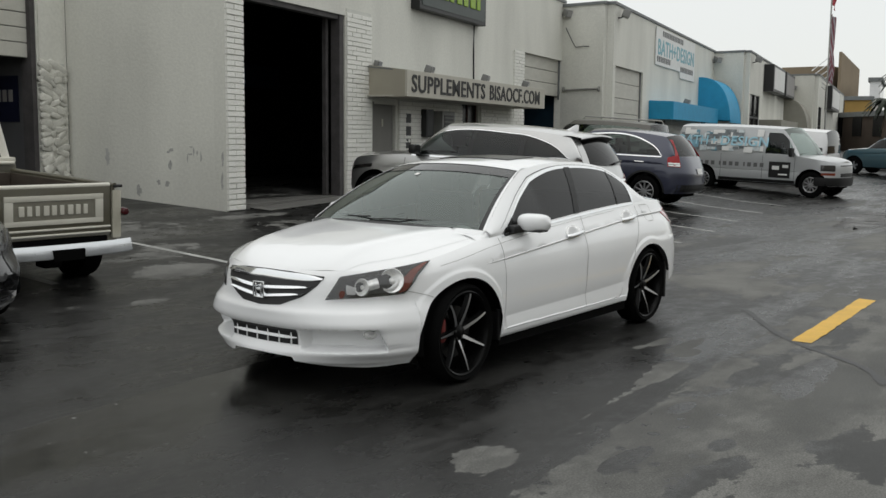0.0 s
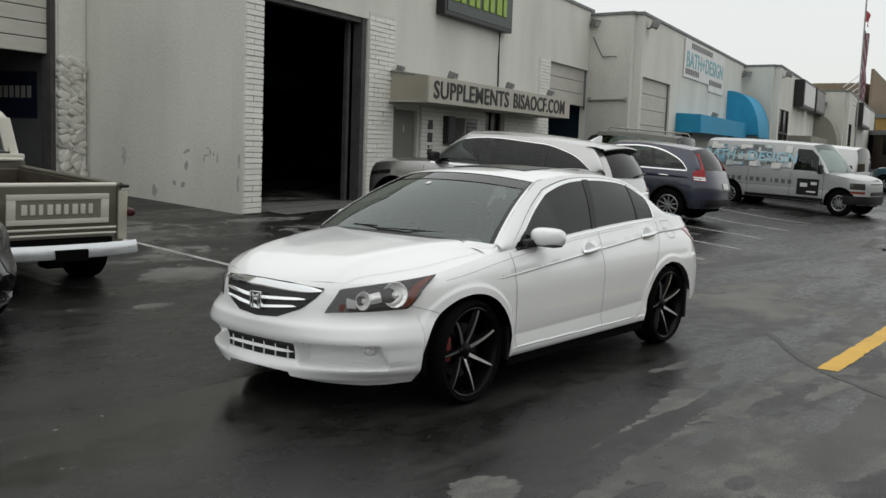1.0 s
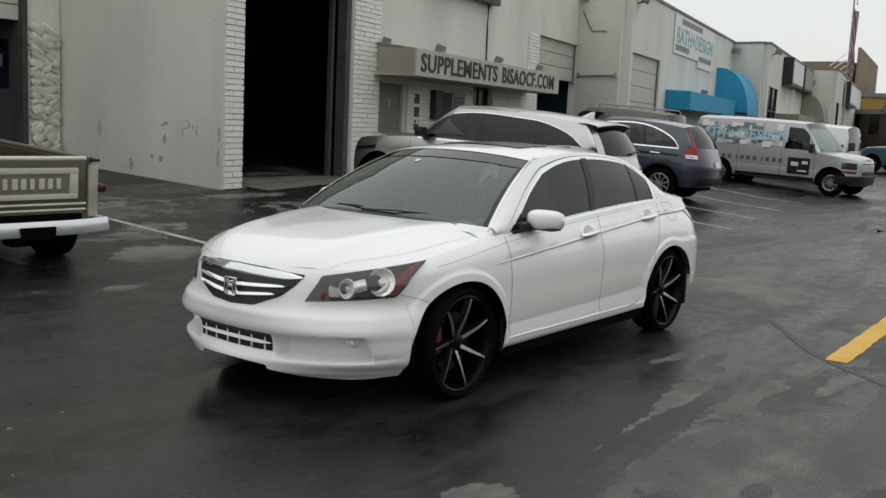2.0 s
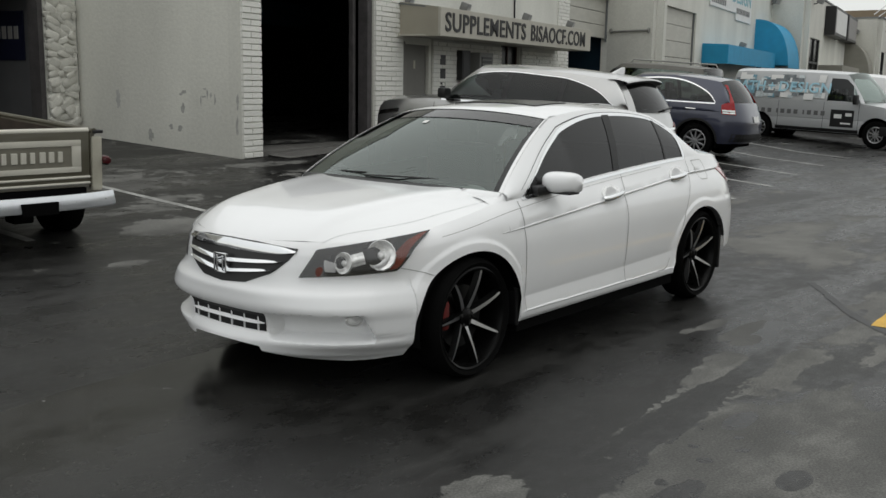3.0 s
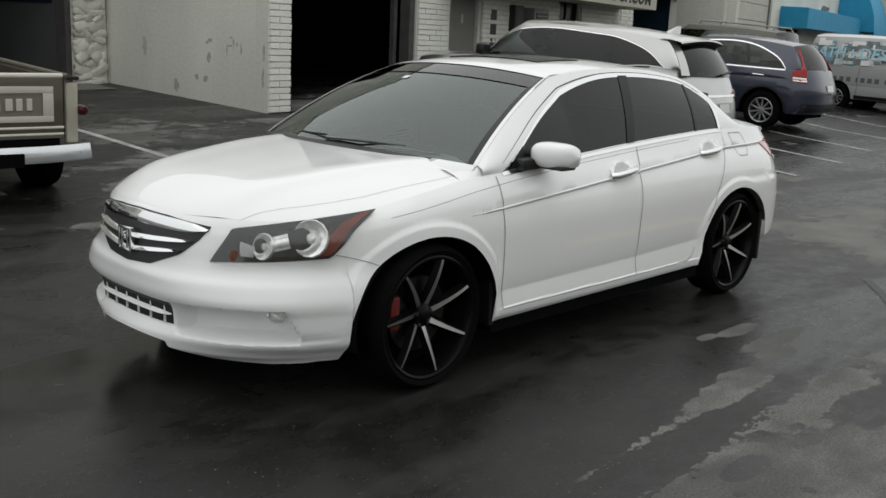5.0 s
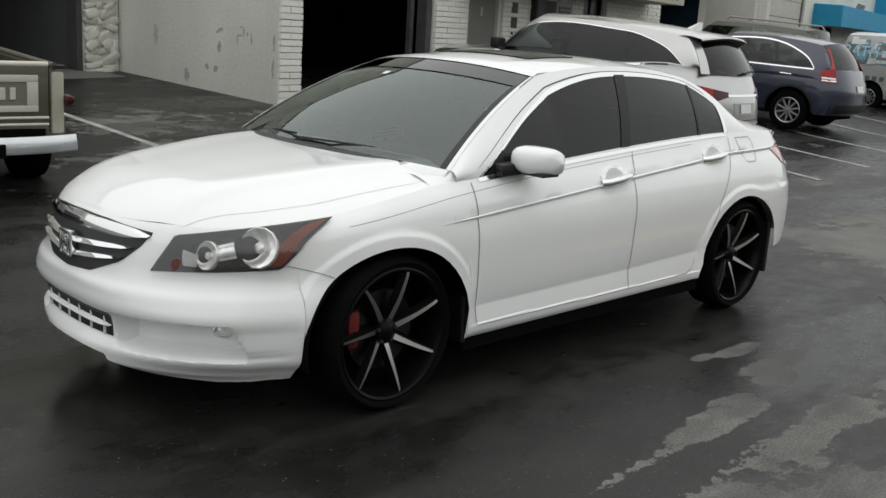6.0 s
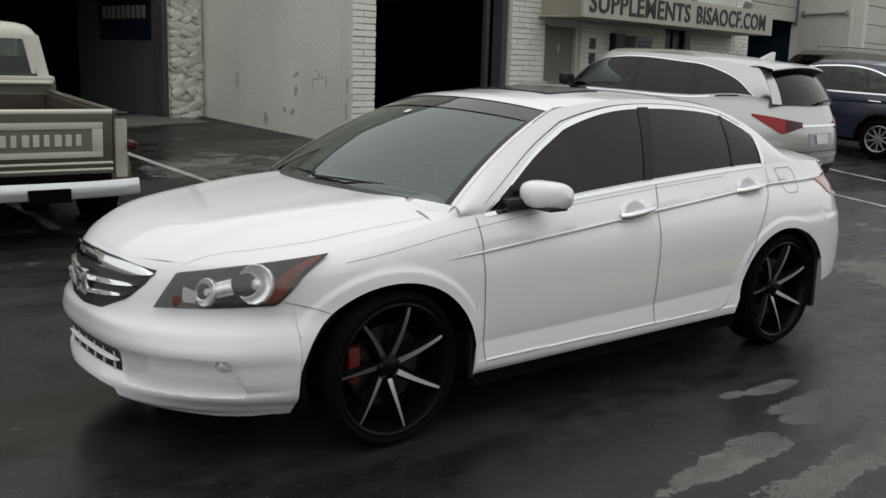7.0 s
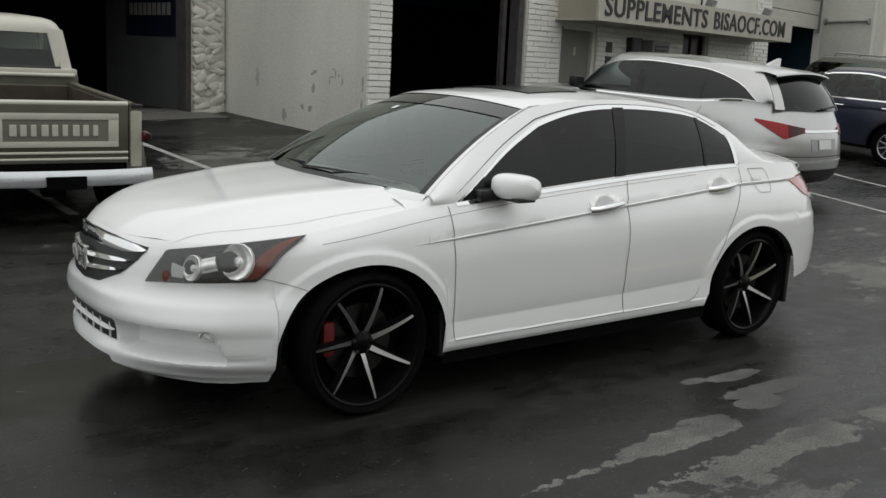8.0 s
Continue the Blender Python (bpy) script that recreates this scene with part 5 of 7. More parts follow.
# silver crossover
CROSSOVER = dict(
    shell=Shell(width=[(0.2, 0.90), (0.35, 0.955), (0.6, 0.975), (0.8, 0.965), (0.95, 0.945), (1.08, 0.905), (1.2, 0.86)], nose=[(0.2, -0.80), (0.4, -0.93), (0.6, -0.95), (0.85, -0.92), (1.0, -0.80)],
                tail=[(0.25, 3.80), (0.42, 3.95), (0.6, 3.97), (0.9, 3.92), (1.18, 3.80)], x0=0.2, x1=3.1, crease=[(0.1, 0.86), (1.5, 0.93), (2.9, 0.99)], nr=2.9, arches=((0, 0.36, 0.44), (2.82, 0.36, 0.44))),
    top=[(-0.95, 0.86), (-0.6, 0.96), (0.0, 1.05), (0.5, 1.10), (1.5, 1.13), (2.6, 1.17), (3.3, 1.25), (3.9, 1.21)], sill=[(-1, 0.24), (-0.4, 0.26), (0.5, 0.26), (2.3, 0.26), (3.3, 0.40), (4.2, 0.46)],
    base=2.82, hub=0.36, arch=0.45, floor=0.24, cowl=0.62, deck_from=3.62, hood=[(-0.95, 0.86), (-0.75, 1.0), (-0.2, 1.10), (0.6, 1.16)], deck=[(3.5, 1.19), (3.95, 1.16)],
    ws_base=(0.34, 1.12, 0.62, 0.80, 1.09), ws_top=(1.04, 1.665, 1.17, 0.66, 1.605), rf_back=(3.46, 1.64, 3.34, 0.64, 1.585), bl_base=(3.84, 1.18, 3.66, 0.80, 1.18), roof_bulge=0.05,
    win_top=[(0.70, 0), (0.80, 0.62), (1.2, 0.84), (2.5, 0.85), (2.9, 0.72), (3.2, 0.45), (3.42, 0.05), (3.45, 0)], win_low=0.04)
crossover = thing("silver_crossover", car_matrix(8.2, 6.32, 96, 3.5), "silver crossover with a red tail lamp parked nose-in at the workshop", "car")
ccab, croof, cbon, ctop = car_body(crossover, CROSSOVER, SILVER_PAINT, CLEAR, CLEAR, TINT)
four_wheels(crossover, 2.82, 0.84, 0.36, 0.245, 0.23, "ten", ALLOY)
dress(crossover, CROSSOVER, [[(0.55, 1.05), (0.56, 0.35)], [(1.72, 1.09), (1.74, 0.34)], [(2.72, 1.11), (2.62, 0.85), (2.38, 0.5)]], (0.66, 3.25))
CS = CROSSOVER["shell"]
on_tail = lambda u, z: CS.back(u, z)
gate_rows = cross(arc(*CROSSOVER["rf_back"]), arc(*CROSSOVER["bl_base"]), (0.02, 0, 0.03), 8)
for turn in ((lambda b: b), flip):
    part("rear_pillar", turn(sheet([[q + Vector((0.004, 0, 0.005)) for q in (r[0], r[0].lerp(r[1], 0.6), r[1].lerp(r[2], 0.15))] for r in gate_rows])), SILVER_PAINT, crossover, "silver rear pillar", 50)
    lamp = part("tail_lamp", turn(patch(on_tail, 70, 17, lambda u: lerp([(17, 0.93), (26, 0.90), (40, 0.845), (70, 1.03)], u), lambda u: lerp([(17, 0.985), (48, 1.035), (70, 1.055)], u), 20, 6, 0.010, 0.006)), RED_LENS, crossover, "red tail lamp", 40)
    part("dark_lens", turn(patch(on_tail, 36, 17.5, lambda u: lerp([(17, 0.935), (26, 0.905), (36, 0.865)], u), lambda u: lerp([(17, 0.98), (36, 1.01)], u), 8, 3, 0.014, 0.006)), MAROON, lamp, "dark maroon inner lens")
    part("headlamp", turn(patch(CS.front, 44, 76, lambda u: lerp([(44, 0.74), (76, 0.84)], u), lambda u: lerp([(44, 0.81), (76, 0.90)], u), 16, 4, 0.005, 0.012)), LAMP_DARK, crossover, "dark slim headlamp", 40)
    part("roof_edge_seal", turn(sheet([[ccab(x, soft(CROSSOVER["win_top"], x) + k) + Vector((0, -0.004, 0)) for k in (-0.005, 0.018)] for x in np.linspace(0.72, 3.44, 80)])), CHROME, crossover, "bright window surround")
    for x in (1.72, 2.62):
        part("window_pillar", turn(sheet([[ccab(x + d, w * soft(CROSSOVER["win_top"], x)) + Vector((0, -0.004, 0)) for w in (0.05, 0.5, 1.0)] for d in (-0.04, 0.04)])), TRIM, crossover)
for turn in ((lambda b: b), flip):
    part("privacy_glass", turn(sheet([[ccab(x, w * soft(CROSSOVER["win_top"], x)) + Vector((0, 0.012, 0)) for w in np.linspace(0.03, 1.0, 6)] for x in np.linspace(1.72, 3.43, 40)])), TINT_OPAQUE, crossover, "dark privacy glass")
part("plate_panel", sheet([[Vector((CS.tail_x(y, z) + 0.008, y, z)) for y in np.linspace(-0.30, 0.30, 9)] for z in (0.72, 0.86)], thick=0.008), ALLOY, crossover)
part("number_plate", sheet([[Vector((CS.tail_x(y, z) + 0.02, y, z)) for y in (-0.15, 0.15)] for z in (0.74, 0.85)], thick=0.006), BANNER, crossover, "plain pale plate")
part("tailgate_strip", sheet([[Vector((CS.tail_x(y, z) + 0.016, y, z)) for y in np.linspace(-0.42, 0.42, 11)] for z in (0.935, 0.965)], thick=0.01), CHROME, crossover, "chrome strip")
part("tailgate_gap", sheet([[Vector((CS.tail_x(y, z) + 0.003, y, z)) for y in np.linspace(-0.75, 0.75, 21)] for z in (0.642, 0.652)]), GAP, crossover)
part("bumper_strip", sheet([[Vector((CS.tail_x(y, z) + 0.010, y, z)) for y in np.linspace(-0.80, 0.80, 21)] for z in (0.57, 0.60)], thick=0.008), CHROME, crossover)
part("rear_skirt", sheet([[Vector((CS.tail_x(y, z) + 0.006, y, z)) for y in np.linspace(-0.85, 0.85, 21)] for z in (0.30, 0.40, 0.485)]), TRIM, crossover, "black lower bumper")
spoiler = part("roof_spoiler", sheet([[Vector((x - 0.07 * abs(w) ** 2.5, 0.66 * w, z - 0.05 * w * w)) for w in np.linspace(-1, 1, 15)] for x, z in ((3.30, 1.655), (3.46, 1.650), (3.60, 1.628), (3.61, 1.610), (3.58, 1.600))]), SILVER_PAINT, crossover, "silver spoiler above the rear window", 40)
part("spoiler_shadow_strip", sheet([[Vector((x - 0.07 * abs(w) ** 2.5, 0.64 * w, z - 0.05 * w * w)) for w in np.linspace(-1, 1, 15)] for x, z in ((3.585, 1.600), (3.52, 1.56))]), TRIM, spoiler, "black strip under the spoiler")
part("antenna_fin", sheet([[Vector((2.98 + 0.17 * t + (0.22 - 0.17 * t) * u, s * 0.03 * (1 - 0.75 * t) * math.sin(math.pi * min(1, u + 0.15)), 1.665 + 0.10 * t)) for u, s in ((0, -1), (0.35, -1), (0.8, -1), (1, 0), (0.8, 1), (0.35, 1), (0, 1))] for t in (0, 0.4, 0.75, 1)]), WHITE_PAINT, crossover, "white shark-fin antenna")
part("rear_wiper", tube([(3.86, -0.05, 1.215), (3.845, 0.30, 1.245)], 0.014, 6), TRIM, crossover)

# dark blue compact crossover
COMPACT = dict(
    shell=Shell(width=[(0.2, 0.85), (0.35, 0.89), (0.6, 0.91), (0.8, 0.905), (0.95, 0.89), (1.08, 0.86), (1.2, 0.80)], nose=[(0.2, -0.75), (0.4, -0.85), (0.7, -0.86), (0.9, -0.78), (1.0, -0.70)],
                tail=[(0.25, 3.36), (0.42, 3.52), (0.7, 3.54), (1.0, 3.44), (1.2, 3.34)], x0=0.2, x1=2.8, crease=[(0.1, 0.84), (1.5, 0.90), (3.3, 0.98)], nr=3.0),
    top=[(-0.88, 0.88), (-0.5, 0.95), (0.0, 1.02), (0.5, 1.06), (1.5, 1.08), (2.6, 1.11), (3.4, 1.14)], sill=[(-1, 0.22), (0.5, 0.25), (2.2, 0.25), (3.1, 0.34), (3.8, 0.38)],
    base=2.62, hub=0.345, arch=0.42, floor=0.22, cowl=0.52, deck_from=3.10, hood=[(-0.9, 0.88), (-0.6, 1.0), (0.0, 1.07), (0.5, 1.11)], deck=[(3.0, 1.17), (3.5, 1.14)],
    ws_base=(0.26, 1.10, 0.52, 0.74, 1.07), ws_top=(1.12, 1.60, 1.22, 0.60, 1.545), rf_back=(3.0, 1.58, 2.9, 0.58, 1.53), bl_base=(3.34, 1.14, 3.20, 0.76, 1.14), roof_bulge=0.05,
    win_top=[(0.60, 0), (0.68, 0.80), (1.2, 0.86), (2.1, 0.85), (2.5, 0.66), (2.8, 0.34), (2.92, 0.05), (2.94, 0)], win_low=0.04)
compact = thing("blue_compact_crossover", car_matrix(14.75, 7.22, 95, 3.8), "dark blue compact crossover with tall red tail lamps parked nose-in", "car")
kcab, kroof, kbon, ktop = car_body(compact, COMPACT, BLUE_PAINT, CLEAR, CLEAR, TINT)
four_wheels(compact, 2.62, 0.78, 0.345, 0.225, 0.22, "ten", ALLOY)
dress(compact, COMPACT, [[(0.48, 1.04), (0.49, 0.33)], [(1.55, 1.07), (1.57, 0.32)], [(2.45, 1.09), (2.36, 0.82), (2.2, 0.5)]], (0.55, 2.93))
KS = COMPACT["shell"]
for turn in ((lambda b: b), flip):
    rows = []
    for z in np.linspace(0.92, 1.48, 14):
        if z < 1.12:
            q = [KS.back(a, z) for a in (74, 60, 46)]
        else:
            t = (z - 1.12) / 0.4
            q = [Vector((3.10 - 0.30 * t, -0.775 + 0.20 * t, z)), Vector((3.20 - 0.30 * t, -0.765 + 0.20 * t, z)), Vector((3.27 - 0.27 * t, -0.70 + 0.18 * t, z))]
        rows.append([p + Vector((0.012, -0.014, 0)) for p in q])
    lamp = part("tail_lamp", turn(sheet(rows, thick=0.012)), RED_LENS, compact, "tall red tail lamp", 40)
    part("clear_lens", turn(patch(lambda u, z: KS.back(u, z), 72, 48, lambda u: 0.93, lambda u: 1.0, 6, 3, 0.022, 0.006)), REFLECTOR, lamp, "clear lens")
    part("window_surround", turn(sheet([[kcab(x, soft(COMPACT["win_top"], x) + k) + Vector((0, -0.005, 0)) for k in (-0.015, 0.035)] for x in np.linspace(0.62, 2.93, 60)])), CHROME, compact, "bright window surround")
    part("window_pillar", turn(sheet([[kcab(1.55 + d, w * 0.86) + Vector((0, -0.004, 0)) for w in (0.05, 0.5, 1.0)] for d in (-0.04, 0.04)])), TRIM, compact)
    part("wheel_arch_trim", turn(sheet([[KS.side(xc - r * math.cos(a), 0.345 + r * math.sin(a)) + Vector((0, -0.006, 0)) for r in (0.42, 0.46)] for xc in (2.62,) for a in np.linspace(0.05, math.pi - 0.05, 24)])), TRIM, compact)
part("number_plate", sheet([[Vector((KS.tail_x(y, z) + 0.012, y, z)) for y in (-0.15, 0.15)] for z in (0.78, 0.89)], thick=0.006), BANNER, compact, "plain pale plate")
part("rear_skirt", sheet([[Vector((KS.tail_x(y, z) + 0.006, y, z)) for y in np.linspace(-0.80, 0.80, 19)] for z in (0.40, 0.47, 0.55)]), TRIM, compact, "black lower bumper")

# vans
VAN = dict(
    shell=Shell(width=[(0.25, 0.93), (0.4, 0.985), (0.8, 1.0), (1.1, 0.99), (1.25, 0.97)], nose=[(0.3, -0.70), (0.5, -0.74), (0.8, -0.74), (1.0, -0.70), (1.15, -0.58)], tail=[(0.3, 4.46), (0.5, 4.52), (1.3, 4.50)], x0=-0.05, x1=4.15, nf=2.8, nr=4.0, crease=[(-0.3, 0.72), (4.5, 0.72)], depth=0.02),
    top=[(-0.9, 0.98), (-0.4, 1.06), (0.2, 1.14), (0.6, 1.17), (4.8, 1.17)], sill=[(-1, 0.34), (0.5, 0.36), (2.9, 0.36), (4.8, 0.42)], base=3.43, hub=0.37, arch=0.45, floor=0.30, cowl=0.42, deck_from=4.40,
    hood=[(-0.9, 0.98), (-0.6, 1.10), (0.0, 1.20), (0.5, 1.24)], deck=[(4.5, 1.18), (4.8, 1.17)], ws_base=(0.10, 1.22, 0.40, 0.88, 1.18), ws_top=(0.86, 1.98, 0.98, 0.78, 1.92), rf_back=(4.36, 2.02, 4.34, 0.78, 1.92), bl_base=(4.50, 1.18, 4.46, 0.92, 1.18), roof_bulge=0.03,
    win_top=[(0.50, 0), (0.58, 0.55), (0.9, 0.84), (1.42, 0.84), (1.44, 0)], win_low=0.05)


def van(name, m, paint, label):
    ob = thing(name, m, label, "van", "parked vans")
    vcab, vroof, vbon, vtop = car_body(ob, VAN, paint, CLEAR, SCREEN, TINT)
    four_wheels(ob, 3.43, 0.86, 0.37, 0.215, 0.22, "ten", ALLOY)
    sh = VAN["shell"]
    for turn in ((lambda b: b), flip):
        for line in ([(0.50, 1.15), (0.50, 0.42)], [(1.50, 1.16), (1.50, 0.42)], [(2.85, 1.16), (2.85, 0.44)]):
            part("door_gap", turn(ribbon(sh.side, line, 0.012)), GAP, ob)
        arm = part("mirror_arm", turn(box(0.52, 0.60, -1.10, -0.93, 1.22, 1.26, 0.01)), TRIM, ob)
        part("mirror_shell", turn(box(0.50, 0.62, -1.24, -1.06, 1.14, 1.40, 0.035)), TRIM, arm, "black door mirror", 40)
        part("side_skirt", turn(sheet([[sh.side(x, z) + Vector((0, -0.008, 0)) for z in (0.37, 0.46)] for x in np.linspace(0.47, 2.9, 20)])), TRIM, ob)
        part("headlamp", turn(patch(sh.front, 40, 78, lambda u: 0.78, lambda u: 0.95, 8, 4, 0.006, 0.01)), LAMP_DARK, ob, "dark headlamp", 40)
        part("turn_lens", turn(patch(sh.front, 40, 76, lambda u: 0.66, lambda u: 0.73, 8, 2, 0.007, 0.01)), AMBER, ob, "amber lens", 40)
        part("tail_lamp", turn(patch(lambda u, z: sh.back(u, z), 80, 50, lambda u: 0.75, lambda u: 1.14, 6, 4, 0.006, 0.01)), RED_LENS, ob, "tall red lamp", 40)
    part("grille", sheet([[Vector((sh.nose_x(y, z) - 0.006, y, z)) for y in np.linspace(-0.5, 0.5, 13)] for z in (0.62, 0.95)], thick=0.01), TRIM, ob, "black grille")
    part("front_bumper", sheet([[sh.front(a, z) * 1.0 + Vector((-0.05 * math.cos(radians(a)), -0.03 * math.sin(radians(a)), 0)) for a in np.linspace(0, 88, 14)] for z in (0.36, 0.44, 0.56, 0.60)]), TRIM, ob, "dark bumper", 40)
    part("front_bumper", flip(sheet([[sh.front(a, z) * 1.0 + Vector((-0.05 * math.cos(radians(a)), -0.03 * math.sin(radians(a)), 0)) for a in np.linspace(0, 88, 14)] for z in (0.36, 0.44, 0.56, 0.60)])), TRIM, ob, "dark bumper", 40)
    return ob, vcab


cargo_van, vcab = van("cargo_van", car_matrix(22.8, 3.26, -94, -1.5) @ Matrix.Diagonal((0.915, 0.915, 0.955, 1)), VAN_PAINT, "silver cargo van wrapped in pale blue lettering and pictures, parked nose-out")
# wrap on its right side: photo blocks, title bars, a row of bars, a dark badge
random.seed(5)
sv = VAN["shell"]


def wrap_block(x0, x1, w0, w1, material, name, off):
    rows = [[Vector((p.x, -p.y + off, p.z)) for p in (vcab(x, w) for w in np.linspace(w0, w1, 4))] for x in np.linspace(x0, x1, 5)]
    part(name, sheet(rows), material, cargo_van)


for i in range(80):
    x0 = 1.50 + 2.55 * random.random()
    w0 = 0.04 + 0.66 * random.random()
    wrap_block(x0, x0 + random.uniform(0.12, 0.42), w0, w0 + random.uniform(0.08, 0.28), random.choice([BANNER, BANNER, WRAP_A, WRAP_A, WRAP_B, WRAP_C]), "wrap_picture", 0.006 + 0.0005 * i)
side_a, side_b = vcab(3.0, 0.30), vcab(3.0, 0.75)
lean = math.degrees(math.atan2(abs(side_a.y) - abs(side_b.y), side_b.z - side_a.z))
for van_word, word_at, word_wide in (("BATH", 0.0, 0.98), ("+", 1.10, 0.19), ("DESIGN", 1.42, 1.53)):
    letters(van_word, 0.40, VAN_WORD, cargo_van, Matrix.Translation((4.34 - word_at, abs(side_a.y) + 0.056, side_a.z)) @ pose(0, 0, 0, 90 - lean, 0, 180), "wrap_word", 0.004, word_wide)
for i in range(12):
    x = 1.45 + 0.20 * i
    rows = [[Vector((a, sv.y(a, z) + 0.006, z)) for z in (0.80, 0.92)] for a in (x, x + (0.12 if i not in (3, 7) else 0.05))]
    part("wrap_digit_bar", sheet(rows), BANNER_GREY, cargo_van)
part("wrap_badge", sheet([[Vector((a, sv.y(a, z) + 0.007, z)) for z in (0.52, 0.98)] for a in (0.62, 1.28)]), TRIM, cargo_van, "dark square badge on the door")
for x0, x1, z0, z1 in ((0.68, 0.86, 0.70, 0.90), (0.70, 0.98, 0.60, 0.64), (0.96, 1.18, 0.68, 0.86)):
    part("badge_shape", sheet([[Vector((a, sv.y(a, z) + 0.011, z)) for z in (z0, z1)] for a in (x0, x1)]), BANNER, cargo_van)
far_van, _ = van("white_van", car_matrix(26.9, 8.4, 92, 3) @ Matrix.Diagonal((0.95, 0.95, 0.87, 1)), VAN_WHITE, "plain white van parked nose-in beyond the lettered van")

# olive off-roader behind the blue car, only its roof shows
offroader = thing("olive_off_roader", car_matrix(17.7, 9.2, 95, 3.5), "old olive off-roader with a roof rack between other cars", "car")
OFFROAD = dict(COMPACT)
OFFROAD.update(ws_top=(1.0, 1.72, 1.08, 0.64, 1.68), rf_back=(3.2, 1.72, 3.15, 0.64, 1.68), win_top=[(0.60, 0), (0.68, 0.8), (1.1, 0.84), (2.95, 0.84), (2.97, 0)], roof_bulge=0.03)
car_body(offroader, OFFROAD, OLIVE_DULL, CLEAR, CLEAR, CLEAR)
four_wheels(offroader, 2.62, 0.78, 0.345, 0.20, 0.22, "five", ALLOY)
for y in (-0.56, 0.56):
    part("roof_rail", tube([(1.3, y, 1.72), (1.36, y, 1.80), (3.0, y, 1.80), (3.06, y, 1.72)], 0.018, 8), PIPE, offroader, "metal roof rail")

# dark car nose-out beside the pickup, and cars far along the yard
dark_car = thing("black_sedan", car_matrix(-1.82, 3.42, -92, -1.5), "black sedan parked nose-out beside the pickup", "car")
PLAIN = dict(SEDAN)
PLAIN.update(columns=22, rows=14)
car_body(dark_car, PLAIN, BLACK_PAINT, TINT, TINT, TINT)
four_wheels(dark_car, 2.8, 0.82, 0.33, 0.23, 0.20, "five", ALLOY)
for turn in ((lambda b: b), flip):
    lamp = part("headlamp", turn(nose_patch([(-0.64, 0.50), (-0.74, 0.44), (-0.85, 0.58)], [(-0.64, 0.66), (-0.74, 0.76), (-0.85, 0.80)], 0.006, 0.012, 16, 6)), LAMP_GREY, dark_car, "clear headlamp", 40)
    part("bumper_vent", turn(nose_patch([(-0.45, 0.30), (-0.72, 0.30)], [(-0.45, 0.40), (-0.72, 0.38)], 0.004, 0.01, 8, 3)), TRIM, dark_car)
part("grille", full_patch(0.36, lambda y: 0.50, lambda y: 0.74, 0.006, 0.012), TRIM, dark_car, "black grille")
part("grille_surround", tube([on_nose(y, z) + Vector((-0.016, 0, 0)) for y, z in ((-0.40, 0.50), (-0.40, 0.74), (-0.001, 0.752), (0.40, 0.74), (0.40, 0.50))], 0.008, 8), CHROME, dark_car, "slim chrome grille surround")
part("front_lip", nose_bar(-0.84, 0.84, lambda y: 0.245, 0.02, 0.012), TRIM, dark_car, "black lower lip", 50)
for x, y, h, paint, lab, s in ((39.0, 6.1, 76, TEAL_PAINT, "teal hatchback parked far along the yard", 1), (44.5, 6.6, 76, SILVER_PAINT, "silver car parked far along the yard", 1), (54, 8.0, 76, BLUE_PAINT, "dark car parked at the far end of the yard", 1)):
    c = thing("parked_car", car_matrix(x, y, h, s), lab, "car", "far parked cars")
    car_body(c, COMPACT, paint, TINT, TINT, TINT)
    four_wheels(c, 2.62, 0.78, 0.345, 0.2, 0.22, "five", ALLOY)


# old pickup, tail to the street; x to its right, y ahead
pickup = thing("old_pickup", pose(-0.04, 3.90, ground_z(3.90), 2.6, 0, -2) @ Matrix.Diagonal((1, 1, 0.95, 1)), "old olive and cream stepside pickup with a bright rear bumper", "pickup truck")
tg = part("tailgate", box(-0.585, 0.585, 0.0, 0.055, 0.56, 1.075, 0.012), OLIVE, pickup, "olive tailgate with a cream panel", 40)
part("tailgate_top", tube([(-0.585, 0.028, 1.082), (0.585, 0.028, 1.082)], 0.026, 10), CREAM, tg, "rolled cream top edge", 50)
for z in (0.60, 0.655):
    part("tailgate_rib", tube([(-0.58, -0.004, z), (0.58, -0.004, z)], 0.012, 8), CREAM, tg, smooth=50)
frame_bm = bmesh.new()
for x0, x1, z0, z1 in ((-0.50, 0.50, 0.945, 1.000), (-0.50, 0.50, 0.705, 0.755), (-0.50, -0.415, 0.755, 0.945), (0.415, 0.50, 0.755, 0.945)):
    box(x0, x1, -0.014, 0.004, z0, z1, 0.004, bm=frame_bm)
part("tailgate_panel", frame_bm, CREAM, tg, "raised cream frame", 40)
part("panel_centre", box(-0.415, 0.415, -0.006, 0.006, 0.755, 0.945), PANEL_GREY, tg, "grey-brown centre panel")
